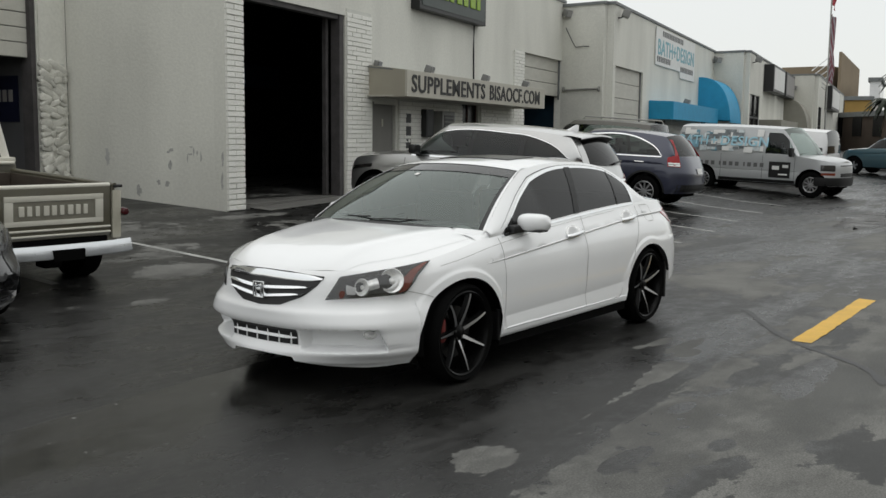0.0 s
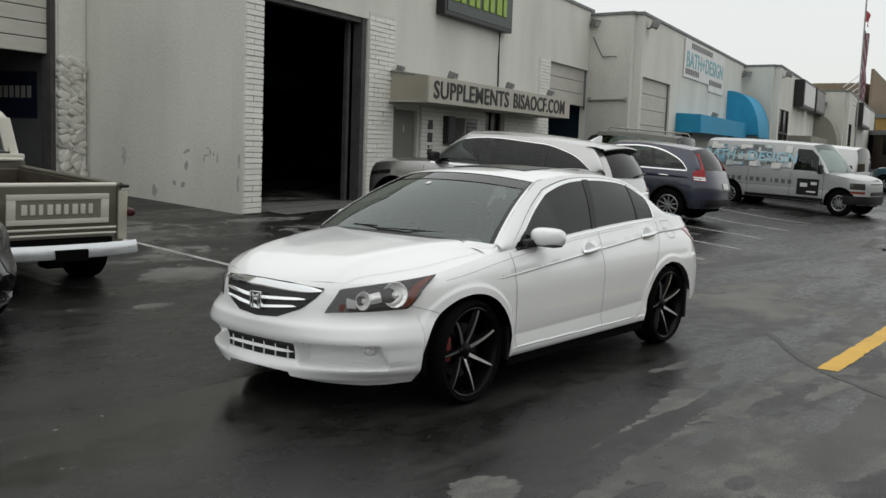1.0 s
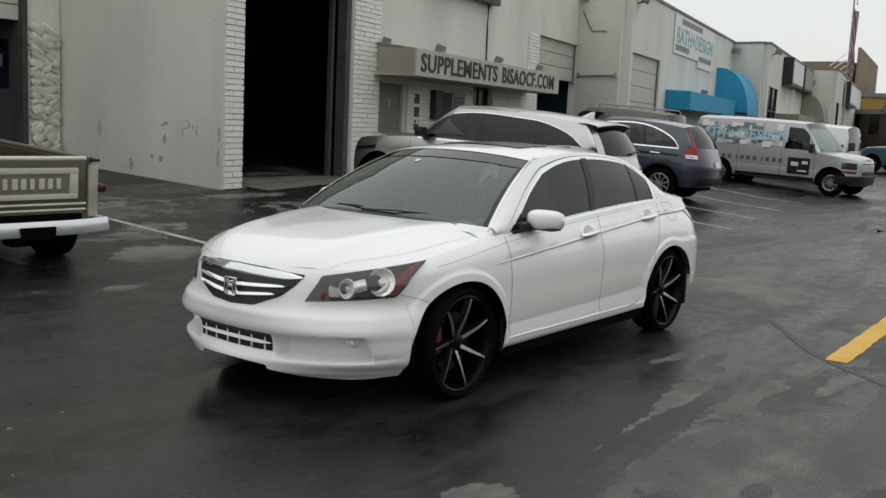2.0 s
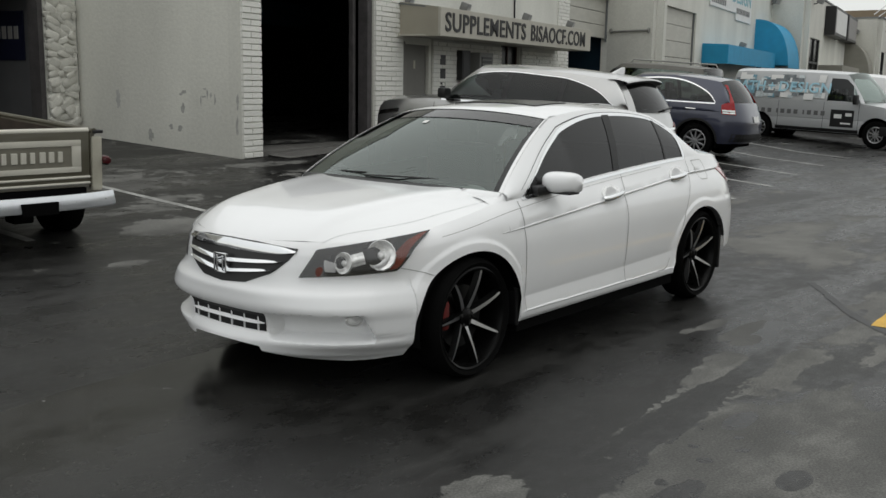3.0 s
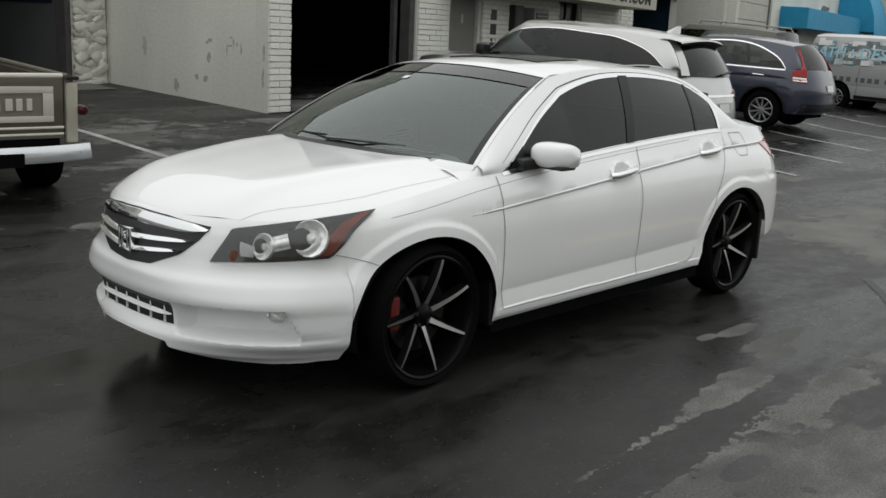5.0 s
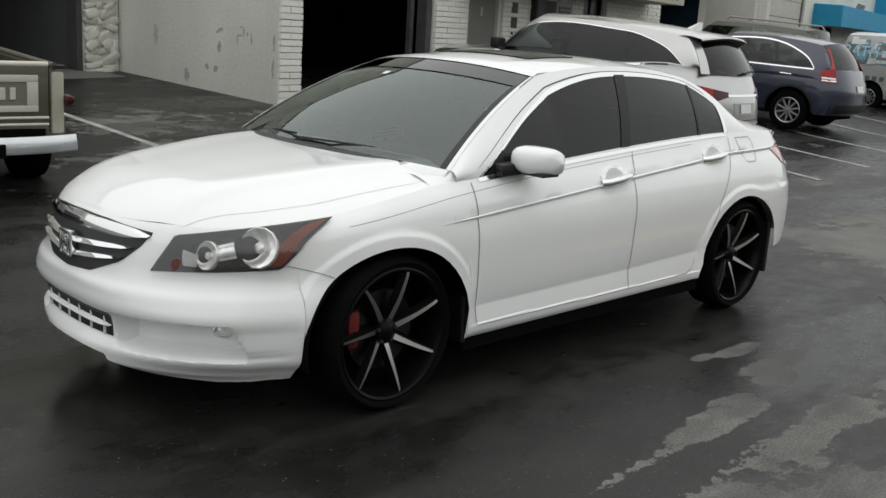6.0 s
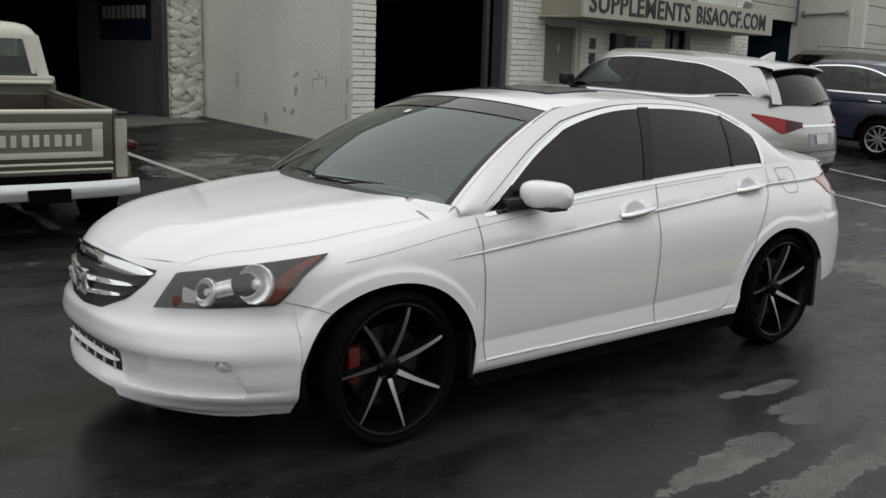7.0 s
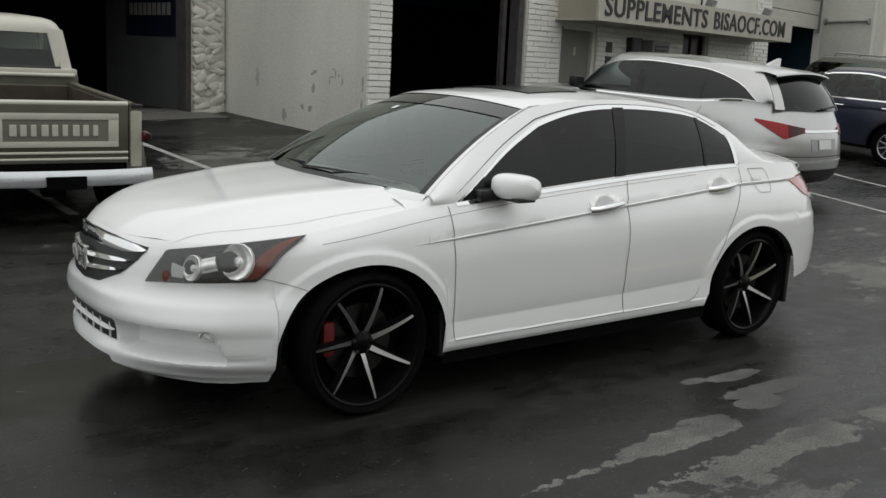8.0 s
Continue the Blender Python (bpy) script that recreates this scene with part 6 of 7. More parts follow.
# nine block shapes in place of the maker's name
for i in range(9):
    x = -0.365 + 0.0815 * i
    bm = box(x, x + (0.056, 0.050, 0.044)[i % 3], -0.018, -0.002, 0.80, 0.90, 0.008)
    part("block_shape", bm, CREAM, tg)
part("bed_floor", box(-0.60, 0.60, 0.05, 2.0, 0.56, 0.60), BED, pickup, "worn brown bed floor")
# thin added sheet that makes the inner bed front dark brown
part("bed_front_liner", box(-0.575, 0.575, 1.962, 1.978, 0.60, 1.05), BED, pickup, "dark brown sheet added over the bed front")
part("bed_front", box(-0.62, 0.62, 1.98, 2.03, 0.56, 1.06, 0.01), OLIVE, pickup, smooth=40)
for s in (-1, 1):
    sid = part("bed_side", box(min(s * 0.59, s * 0.635), max(s * 0.59, s * 0.635), 0.0, 2.0, 0.56, 1.06, 0.008), OLIVE, pickup, "olive bed side", 40)
    # thin added sheet that makes the inner bed side dark brown
    part("bed_liner", box(min(s * 0.578, s * 0.589), max(s * 0.578, s * 0.589), 0.06, 1.97, 0.60, 1.05), BED, sid, "dark brown sheet added over the inner side")
    part("bed_rail", tube([(s * 0.625, -0.01, 1.075), (s * 0.625, 2.0, 1.075)], 0.030, 8), OLIVE, sid, "rolled rail", 50)
    part("stake_cap", box(s * 0.66 - 0.05, s * 0.66 + 0.05, -0.02, 0.05, 1.055, 1.085, 0.008), TRIM, sid)
    rows = []
    for k in range(17):
        a = math.pi * k / 16
        rows.append([(s * 0.63, 0.75 - 0.56 * math.cos(a), 0.46 + 0.46 * math.sin(a)), (s * 0.74, 0.75 - 0.55 * math.cos(a), 0.46 + 0.45 * math.sin(a)), (s * 0.82, 0.75 - 0.50 * math.cos(a), 0.44 + 0.40 * math.sin(a)), (s * 0.845, 0.75 - 0.44 * math.cos(a), 0.40 + 0.34 * math.sin(a))])
    part("rear_fender", sheet(rows, thick=0.012), OLIVE, pickup, "rounded olive fender", 50)
    part("corner_post", box(min(s * 0.60, s * 0.70), max(s * 0.60, s * 0.70), -0.02, 0.06, 0.52, 1.03, 0.025), CREAM_DULL, pickup, "pale corner post", 40)
    lamp = part("tail_lamp", lathe([(0.001, -0.05), (0.03, -0.046), (0.042, -0.03), (0.045, 0.04)], 20, m=Matrix.Translation((s * 0.735, 0.0, 0.80))), MAROON, pickup, "round dark red tail lamp", 40)
    part("lamp_bracket", box(min(s * 0.66, s * 0.74), max(s * 0.66, s * 0.74), 0.0, 0.03, 0.78, 0.82, 0.006), TRIM, lamp)
    for y in (0.75, 3.7):
        w = new("wheel")
        w.parent, w.matrix_basis = pickup, Matrix.Translation((s * 0.66, y, 0.345)) @ pose(0, 0, 0, 0, 0, 90 if s > 0 else -90)
        part("tyre", lathe([(0.19, -0.10), (0.27, -0.115), (0.335, -0.10), (0.345, -0.06), (0.345, 0.06), (0.335, 0.10), (0.19, 0.10)], 40), RUBBER, w, smooth=40)
        part("rim", lathe([(0.195, -0.09), (0.16, -0.06), (0.10, -0.075), (0.001, -0.09)], 28), CREAM_DULL, w, smooth=40)
bump = part("rear_bumper", sheet([[Vector((x, -0.16 + 0.10 * abs(x / 0.78) ** 3 + dy, z)) for x in np.linspace(-0.77, 0.77, 25)] for dy, z in ((0.06, 0.515), (0.0, 0.525), (-0.010, 0.505), (-0.042, 0.41), (-0.03, 0.39), (0.05, 0.385))], thick=0.006), BUMPER, pickup, "bright rear bumper", 50)
# black box on the bumper face stands in for the recess's shade
part("plate_recess", box(-0.13, 0.185, -0.212, -0.10, 0.370, 0.478), DARK, bump, "black box painted for the shade of the plate recess")
for x in (-0.62, -0.30, 0.36, 0.66):
    part("bumper_bolt", lathe([(0.001, -0.012), (0.010, -0.008), (0.012, 0.01)], 12, m=Matrix.Translation((x, -0.175 + 0.10 * abs(x / 0.78) ** 3, 0.455))), FIXTURE, bump)
part("under_tail", box(-0.55, 0.55, 0.0, 1.9, 0.38, 0.555), DARK, pickup)
part("hitch_block", box(-0.10, 0.08, 0.02, 0.20, 0.26, 0.40, 0.02), DARK, pickup)
# cab: body below the belt, roof and pillars above
lower = box(-0.72, 0.72, 2.06, 4.6, 0.45, 1.18, 0.06)
part("cab_body", lower, OLIVE, pickup, "olive lower cab", 40)
part("cab_band", box(-0.695, 0.695, 2.05, 3.6, 1.160, 1.225, 0.02), CREAM, pickup, "cream belt band", 40)
part("cab_sill", tube([(-0.66, 2.04, 1.16), (0.66, 2.04, 1.16)], 0.022, 8), CREAM, pickup, smooth=50)


def cab_ring(z, grow):
    """Outline of the cab at a height, as back, side and front runs."""
    t = (z - 1.2) / 0.6
    return 0.665 - 0.115 * t + grow, 2.09 + 0.10 * t - grow, 3.45 - 0.35 * t


roof_bm = bmesh.new()
rows = []
for z, g in ((1.59, 0), (1.63, 0.0), (1.685, -0.022), (1.72, -0.06), (1.742, -0.14), (1.752, -0.28)):
    hw, y0, y1 = cab_ring(min(z, 1.70), g)
    n = 9
    ring = []
    for cx, cy, a0 in ((hw - 0.12, y0 + 0.12, -90), (hw - 0.12, y1 - 0.12, 0), (-hw + 0.12, y1 - 0.12, 90), (-hw + 0.12, y0 + 0.12, 180)):
        ring += [Vector((cx + 0.12 * math.cos(radians(a0 + 90 * k / n)), cy + 0.12 * math.sin(radians(a0 + 90 * k / n)), z)) for k in range(n + 1)]
    rows.append(ring + ring[:1])
sheet(rows, roof_bm)
roof_bm.faces.new([roof_bm.verts.new(v) for v in rows[-1][:-1]])
part("cab_roof", roof_bm, CREAM, pickup, "rounded cream roof", 45)
for s in (-1, 1):
    bm = bmesh.new()
    hb, yb, _ = cab_ring(1.22, 0)
    ht, yt, _ = cab_ring(1.62, 0)
    sheet([[(s * (h - d), y + e, z) for d, e in ((0.0, 0.10), (0.0, 0.03), (0.05, 0.0), (0.16, 0.0))] for h, y, z in ((hb, yb, 1.20), ((hb + ht) / 2, (yb + yt) / 2, 1.42), (ht, yt, 1.63))], bm, thick=0.03)
    part("rear_pillar", bm, CREAM, pickup, "cream rear pillar", 45)
    part("front_pillar", tube([(s * 0.65, 3.42, 1.2), (s * 0.56, 3.10, 1.62)], 0.035, 8), CREAM, pickup, smooth=50)
    part("side_window", sheet([[(s * (0.655 - 0.105 * t), 2.30 + 0.05 * t, 1.22 + 0.40 * t), (s * (0.655 - 0.105 * t), 3.38 - 0.3 * t, 1.22 + 0.40 * t)] for t in (0, 1)]), CLEAR, pickup)
part("rear_window", sheet([[(x * (0.54 - 0.07 * t), 2.11 + 0.075 * t, 1.235 + 0.37 * t) for x in (-1, -0.5, 0, 0.5, 1)] for t in (0, 0.5, 1)]), CLEAR, pickup, "rear window of the cab")
part("windscreen", sheet([[(x * (0.64 - 0.09 * t), 3.42 - 0.32 * t, 1.2 + 0.42 * t) for x in (-1, 0, 1)] for t in (0, 1)]), CLEAR, pickup)
part("window_rubber", tube([(x * (0.54 - 0.07 * t), 2.105 + 0.075 * t, 1.235 + 0.37 * t) for x, t in ((-1, 0), (-1, 1), (1, 1), (1, 0), (-1, 0))], 0.016, 6), TRIM, pickup, "black rubber window surround")
part("steering_wheel", lathe([(0.17, -0.012), (0.185, 0.0), (0.17, 0.012), (0.158, 0.0), (0.17, -0.012)], 24, m=Matrix.Translation((-0.30, 2.95, 1.26)) @ pose(0, 0, 0, -35, 0, 0)), TRIM, pickup, "thin dark steering wheel", 40)
part("bench_seat", box(-0.58, 0.58, 2.35, 2.55, 0.8, 1.40, 0.08), CABIN, pickup, "dark bench seat", 40)
part("bonnet", box(-0.70, 0.70, 3.4, 4.75, 1.10, 1.22, 0.06), OLIVE, pickup, smooth=40)

# ---- fittings on the buildings ----


def at_wall(p, s, y, z, az=AZ):
    """Pose on a front wall: s along it, y behind its face, z up."""
    q = along(p, az, s, y)
    return UNIT @ pose(q[0], q[1], z, 0, 0, az)


# canopy over the shop front
canopy = thing("shop_canopy", at_wall(P1, 0, 0, 0), "beige panelled shop canopy with dark block lettering", "canopy")
part("canopy_face", box(4.88, 13.9, -1.08, -1.02, 2.49, 3.06, 0.01), BEIGE, canopy, "beige front panel")
bm = bmesh.new()
sheet([[(5.06, 0, 2.49), (4.90, -1.03, 2.49)], [(5.04, 0, 3.19), (4.88, -1.03, 3.06)]], bm, thick=0.04)
part("canopy_end", bm, BEIGE_LIGHT, canopy, "beige end panel")
part("canopy_end", box(13.85, 13.9, -1.02, -0.01, 2.49, 3.06), BEIGE, canopy)
part("canopy_roof", sheet([[(5.0, -0.01, 3.17), (13.9, -0.01, 3.17)], [(4.9, -1.03, 3.05), (13.9, -1.03, 3.05)]], thick=0.03), COPING, canopy)
part("canopy_soffit", box(4.95, 13.85, -1.02, -0.01, 2.50, 2.53), BEIGE, canopy)
letters("SUPPLEMENTS", 0.53, LETTER, canopy, Matrix.Translation((5.06, -1.09, 2.60)) @ pose(0, 0, 0, 90, 0, 0), "lettering", 0.008, 4.15)
letters("BISAOCF.COM", 0.53, LETTER, canopy, Matrix.Translation((9.52, -1.09, 2.60)) @ pose(0, 0, 0, 90, 0, 0), "lettering", 0.008, 3.85)


def flood_lamp(p, s, y, z, turn=0, az=AZ, size=1.0):
    """Small outdoor floodlight on a bracket."""
    ob = thing("flood_lamp", at_wall(p, s, y, z, az) @ pose(0, 0, 0, 0, 0, turn) @ Matrix.Diagonal((size, size, size, 1)), "small dark metal floodlight on a bracket", "lamp", "floodlights")
    part("bracket", tube([(0, 0, 0), (0, -0.06, 0.0), (0, -0.14, 0.04)], 0.018, 6), FIXTURE, ob)
    bm = box(-0.13, 0.13, -0.10, 0.08, -0.08, 0.10, 0.02, m=Matrix.Translation((0, -0.18, 0.09)) @ pose(0, 0, 0, 20, 0, 0))
    part("housing", bm, ALLOY_DULL, ob, smooth=40)
    part("lens", box(-0.11, 0.11, -0.108, -0.10, -0.06, 0.08, m=Matrix.Translation((0, -0.18, 0.09)) @ pose(0, 0, 0, 20, 0, 0)), ALLOY, ob, "pale lens")
    return ob


flood_lamp(P1, 5.25, -0.02, 3.16, size=0.7)
for s in (6.25, 9.6, 12.6):
    flood_lamp(P1, s, -0.75, 3.06, 10, size=0.95)
flood_lamp(P1, 18.8, 0, 5.75, -30, size=1.3)
flood_lamp(P2, 0.45, 0, 5.7, 20, size=1.4)
flood_lamp(P2, 19.3, 0, 5.55, -30, size=1.5)
flood_lamp(P3, 0.9, 0, 5.6, 0, size=1.6)
flood_lamp(P3, 20.2, 0, 5.1, 0, size=1.6)
flood_lamp(P2, 8.6, -0.6, 3.05, 0, size=1.2)

# dark sign box with lime shapes over the shop
sign = thing("wall_sign", at_wall(P1, 0, 0, 0), "dark green sign box with lime block shapes", "sign")
part("sign_box", box(7.15, 11.25, -0.24, -0.002, 4.66, 6.05, 0.015), TRIM, sign, "dark sign casing")
part("sign_face", box(7.28, 11.14, -0.252, -0.24, 4.76, 5.95), SIGN_DARK, sign, "dark green sign face")
for i in range(8):
    x = 7.55 + 0.43 * i
    bm = box(x, x + (0.30, 0.26, 0.32, 0.22)[i % 4], -0.275, -0.252, 5.02, 5.62, 0.02)
    part("lime_shape", bm, SIGN_LIME, sign)
cable = thing("sign_cable", at_wall(P1, 0, 0, 0), "thin dark cable running down the stucco", "cable")
part("cable_run", tube([(10.95, -0.02, 4.68), (10.94, -0.02, 4.0), (10.97, -0.02, 3.1)], 0.022, 6), TRIM, cable)

# shop front under the canopy: door, brick panel, window, meter box and air unit
shop_door = thing("shop_door", at_wall(P1, 5.34, 0.06, 0.3), "plain grey painted metal door in the shop front", "door")
part("door_leaf", box(0, 1.02, 0, 0.05, 0, 2.05, 0.008), DOOR_GREY, shop_door)
part("door_frame", box(-0.05, 0.0, -0.07, 0.1, -0.3, 2.1), DOOR_GREY, shop_door)
part("door_head", box(0.0, 1.02, -0.03, 0.1, 2.05, 2.12), DOOR_GREY, shop_door)
part("door_number_bar", box(0.46, 0.54, -0.012, 0.0, 1.55, 1.72), CREAM_DULL, shop_door, "small pale bar")
panel = thing("brick_panel", at_wall(P1, 0, 0, 0), "white painted brick front below the canopy", "brickwork", kind="structure")
part("brick_field", box(6.5, 10.15, -0.03, -0.003, 0, 2.5), BRICK_FIELD, panel)
part("brick_field", box(11.45, 14.0, -0.03, -0.003, 0, 2.5), BRICK_FIELD, panel)
window_a = thing("shop_window", at_wall(P1, 10.2, 0.1, 0.9), "dark shop window in a dark frame", "window")
part("pane", box(0.05, 1.15, 0, 0.01, 0.05, 1.6), TINT_OPAQUE, window_a)
for b in ((0, 0.05, 0, 1.7), (1.15, 1.2, 0, 1.7), (0.05, 1.15, 0, 0.05), (0.05, 1.15, 1.6, 1.7), (0.57, 0.62, 0.05, 1.6)):
    part("window_frame", box(b[0], b[1], -0.03, 0.04, b[2], b[3]), RED_BROWN, window_a)
meter = thing("meter_box", at_wall(P1, 7.62, -0.055, 1.62), "dark meter box on the brick front", "box")
part("casing", box(0, 0.42, -0.16, -0.002, 0, 0.68, 0.015), TRIM, meter)
part("cover", box(0.04, 0.38, -0.17, -0.16, 0.05, 0.62, 0.006), FIXTURE, meter)
cooler = thing("wall_air_unit", at_wall(P1, 8.25, -0.055, 1.55), "grey air unit in a frame on the brick front", "air conditioner")
part("casing", box(0, 0.75, -0.30, -0.002, 0, 0.72, 0.02), ALLOY_DULL, cooler)
part("grille", box(0.10, 0.65, -0.312, -0.30, 0.10, 0.62), TRIM, cooler, "dark grille")
for i in range(5):
    part("grille_slat", box(0.10, 0.65, -0.325, -0.312, 0.14 + 0.1 * i, 0.165 + 0.1 * i), ALLOY_DULL, cooler)
plaques = thing("wall_plaque", at_wall(P1, 6.82, -0.055, 1.35), "small dark plaques on the brick front", "plaque")
for i in range(3):
    part("plaque", box(0, 0.24, -0.02, -0.002, 0.30 * i, 0.30 * i + 0.22, 0.004), FIXTURE, plaques)


def shutter(name, p, s0, s1, z0, z1, label, y=0.12, pitch=0.42, az=AZ):
    """Sectional roller door of separate panels in its opening."""
    ob = thing(name, at_wall(p, 0, 0, 0, az), label, "shutter door", "shutter doors")
    n = max(1, round((z1 - z0) / pitch))
    h = (z1 - z0) / n
    for i in range(n):
        part("panel", box(s0 + 0.03, s1 - 0.03, y, y + 0.05, z0 + h * i + 0.012, z0 + h * (i + 1) - 0.004, 0.012), SHUTTER, ob)
    part("backing", box(s0 + 0.02, s1 - 0.02, y + 0.05, y + 0.07, z0, z1), GAP, ob)
    for x in (s0, s1 - 0.06):
        part("rail", box(x, x + 0.06, y - 0.06, y - 0.005, z0 - 0.1, z1), COPING, ob)
    return ob


shutter("shutter_door", P1, 14.95, 18.75, 3.05, 4.28, "half-raised pale sectional shutter over a dark bay")
shutter("shutter_door", P2, 0.3, 4.25, 0.9, 4.10, "closed pale sectional shutter of the neighbouring unit", pitch=0.5)
shutter("shutter_door", GP, 7.6, 11.44, 2.98, 4.60, "half-raised pale sectional shutter of the garage", pitch=0.27)
shutter("shutter_door", GP, 0.6, 6.6, 0.4, 4.60, "closed pale sectional shutter of the garage", pitch=0.42)

# pipe and wire on the return wall
pipe = thing("wall_pipe", UNIT @ pose(P2[0], P2[1], 0), "thin galvanised pipe fixed along the return wall", "pipe")
part("pipe_run", tube([(-0.31, 0.35, 3.30), (-0.31, 1.75, 3.27)], 0.035, 8), PIPE, pipe)
for y in (0.35, 1.72):
    part("pipe_flange", lathe([(0.001, -0.02), (0.09, -0.02), (0.09, 0.02), (0.001, 0.02)], 14, m=Matrix.Translation((-0.31, y, 3.29))), PIPE, pipe)
wire = thing("loose_wire", UNIT @ pose(P2[0], P2[1], 0), "loose dark wire hanging on the return wall", "cable")
part("wire_run", tube([(-0.29, 1.70, 5.4), (-0.29, 1.45, 4.95), (-0.29, 1.30, 4.72), (-0.29, 1.0, 4.74), (-0.29, 0.78, 4.72)], 0.014, 6), TRIM, wire)

# neighbour: banner, flat and barrel awnings
banner = thing("wall_banner", at_wall(P2, 0, 0, 0), "white vinyl banner with pale blue block shapes", "banner")
part("cloth", box(6.05, 14.1, -0.05, -0.02, 4.55, 6.02), BANNER, banner, "white vinyl sheet")
part("cloth_tail", box(10.8, 14.1, -0.049, -0.021, 4.28, 4.55), BANNER, banner)
letters("BATH+DESIGN", 0.86, BANNER_BLUE, banner, Matrix.Translation((6.35, -0.055, 4.97)) @ pose(0, 0, 0, 90, 0, 0), "lettering", 0.006, 7.4)
for x, z, n, k in ((7.2, 5.72, 13, BANNER_GREY), (6.3, 4.68, 8, BANNER_GREY), (10.9, 4.55, 9, BANNER_GREY)):
    for i in range(n):
        part("small_bar", box(x + 0.32 * i, x + 0.32 * i + 0.2, -0.06, -0.05, z, z + 0.22), k, banner)
flat = thing("flat_awning", at_wall(P2, 0, 0, 0), "bright blue canvas box awning", "awning")
part("awning_front", box(5.12, 15.3, -1.02, -0.99, 2.38, 3.06, 0.01), BLUE, flat, "blue canvas front")
part("awning_end", sheet([[(5.42, 0, 2.40), (5.13, -1.0, 2.38)], [(5.40, 0, 3.10), (5.12, -1.0, 3.06)]], thick=0.02), BLUE, flat, "blue canvas end")
part("awning_top", sheet([[(5.4, -0.01, 3.10), (15.3, -0.01, 3.10)], [(5.12, -1.0, 3.055), (15.3, -1.0, 3.055)]], thick=0.015), BLUE, flat)


def barrel_awning(p, s0, s1, z0, h, d, material, label, skew=0.0):
    """Quarter-round canvas awning on hoops, with flat ends."""
    ob = thing("barrel_awning", at_wall(p, 0, 0, 0), label, "awning", "barrel awnings")
    prof = [(-d * (1 - (1 - t) ** 1.6), z0 + h * (1 - t ** 2.2)) for t in np.linspace(0, 1, 14)]
    n = 6
    for i in range(n):
        a, b = s0 + (s1 - s0) * i / n, s0 + (s1 - s0) * (i + 1) / n
        part("canvas_strip", sheet([[(a - skew * -y, y, z) for y, z in prof], [(b - skew * -y, y, z) for y, z in prof]]), material, ob, smooth=50)
    for s in (s0, s1):
        bm = bmesh.new()
        bm.faces.new([bm.verts.new((s - skew * -y, y, z)) for y, z in prof] + [bm.verts.new((s, 0, z0))])
        part("canvas_end", bm, material, ob)
    part("valance", box(s0 - skew * d, s1 - skew * d, -d - 0.01, -d + 0.01, z0 - 0.12, z0), material, ob)
    return ob


barrel_awning(P2, 15.55, 19.0, 2.55, 2.05, 1.55, BLUE, "bright blue quarter-round canvas awning")
barrel_awning(P3, 16.9, 20.4, 2.3, 2.1, 1.55, TAN, "tan quarter-round canvas awning")
tan_flat = thing("flat_awning", at_wall(P3, 0, 0, 0), "tan canvas box awning", "awning")
part("awning_front", box(4.4, 14.0, -1.2, -1.17, 2.15, 2.74, 0.01), TAN, tan_flat)
part("awning_end", box(4.4, 4.43, -1.17, -0.01, 2.15, 2.74), TAN, tan_flat)
part("awning_top", box(4.43, 14.0, -1.17, -0.01, 2.70, 2.73), TAN, tan_flat)
# far units: dark-framed signs, tall window
for s0, s1, mid in ((5.7, 11.6, BANNER), (12.4, 17.8, SIGN_GREY)):
    ob = thing("box_sign", at_wall(P3, 0, 0, 0), "dark-framed pale box sign high on the wall", "sign", "box signs")
    part("casing", box(s0, s1, -0.55, -0.01, 4.35, 5.85, 0.02), TRIM, ob, "dark casing")
    part("face", box(s0 + 0.35, s1 - 0.25, -0.565, -0.55, 4.5, 5.7), mid, ob, "pale face")
ob = thing("box_sign", at_wall(P4, 0, 0, 0), "dark-framed pale box sign high on the wall", "sign", "box signs")
part("casing", box(7.0, 17.5, -0.5, -0.01, 4.0, 5.75, 0.02), TRIM, ob, "dark casing")
part("face", box(7.6, 17.0, -0.515, -0.5, 4.2, 5.55), BANNER, ob, "pale face")
for p, s0, s1, z0, z1 in ((P3, 0.6, 4.4, 0.6, 4.0), (P4, 1.0, 4.0, 0.4, 4.0), (P2, 6.5, 8.5, 0.0, 2.4), (P2, 16.5, 18.0, 0.0, 2.6)):
    ob = thing("tall_window", at_wall(p, 0, 0, 0), "tall dark window in a dark frame", "window", "tall windows")
    part("pane", box(s0, s1, 0.10, 0.12, z0, z1), TINT_OPAQUE, ob)
    for k in range(3):
        x = s0 + (s1 - s0 - 0.1) * k / 2
        part("window_frame", box(x, x + 0.1, 0.03, 0.10, z0, z1), TRIM, ob)
    part("window_bar", box(s0 + 0.1, s1 - 0.1, 0.04, 0.10, (z0 + z1) * 0.6, (z0 + z1) * 0.6 + 0.1), TRIM, ob)

# workshop opening: steel jamb, kerb of concrete
jamb = thing("door_jamb", at_wall(P1, 0, 0, 0), "rusty grey steel door track beside the opening", "door track", kind="structure")
part("track", box(3.90, 4.06, 0.02, 0.24, 0.3, 4.15, 0.01), RUST, jamb)
part("track", box(3.74, 3.84, 0.26, 0.36, 0.3, 4.6, 0.01), RUST, jamb)
part("head_rail", box(0.64, 4.10, 0.05, 0.24, 4.05, 4.149), RUST, jamb)
part("partition", box(0.66, 1.9, 3.4, 3.5, 0.3, 2.6), PARTITION, jamb, "grey-brown board just inside")
part("beam", box(0.4, 9.0, 5.0, 5.3, 2.9, 3.5), INTERIOR_BLUE, jamb, "blue beam")
apron = thing("concrete_apron", pose(0, 0, 0), "worn concrete threshold at the doors", "threshold", kind="structure")


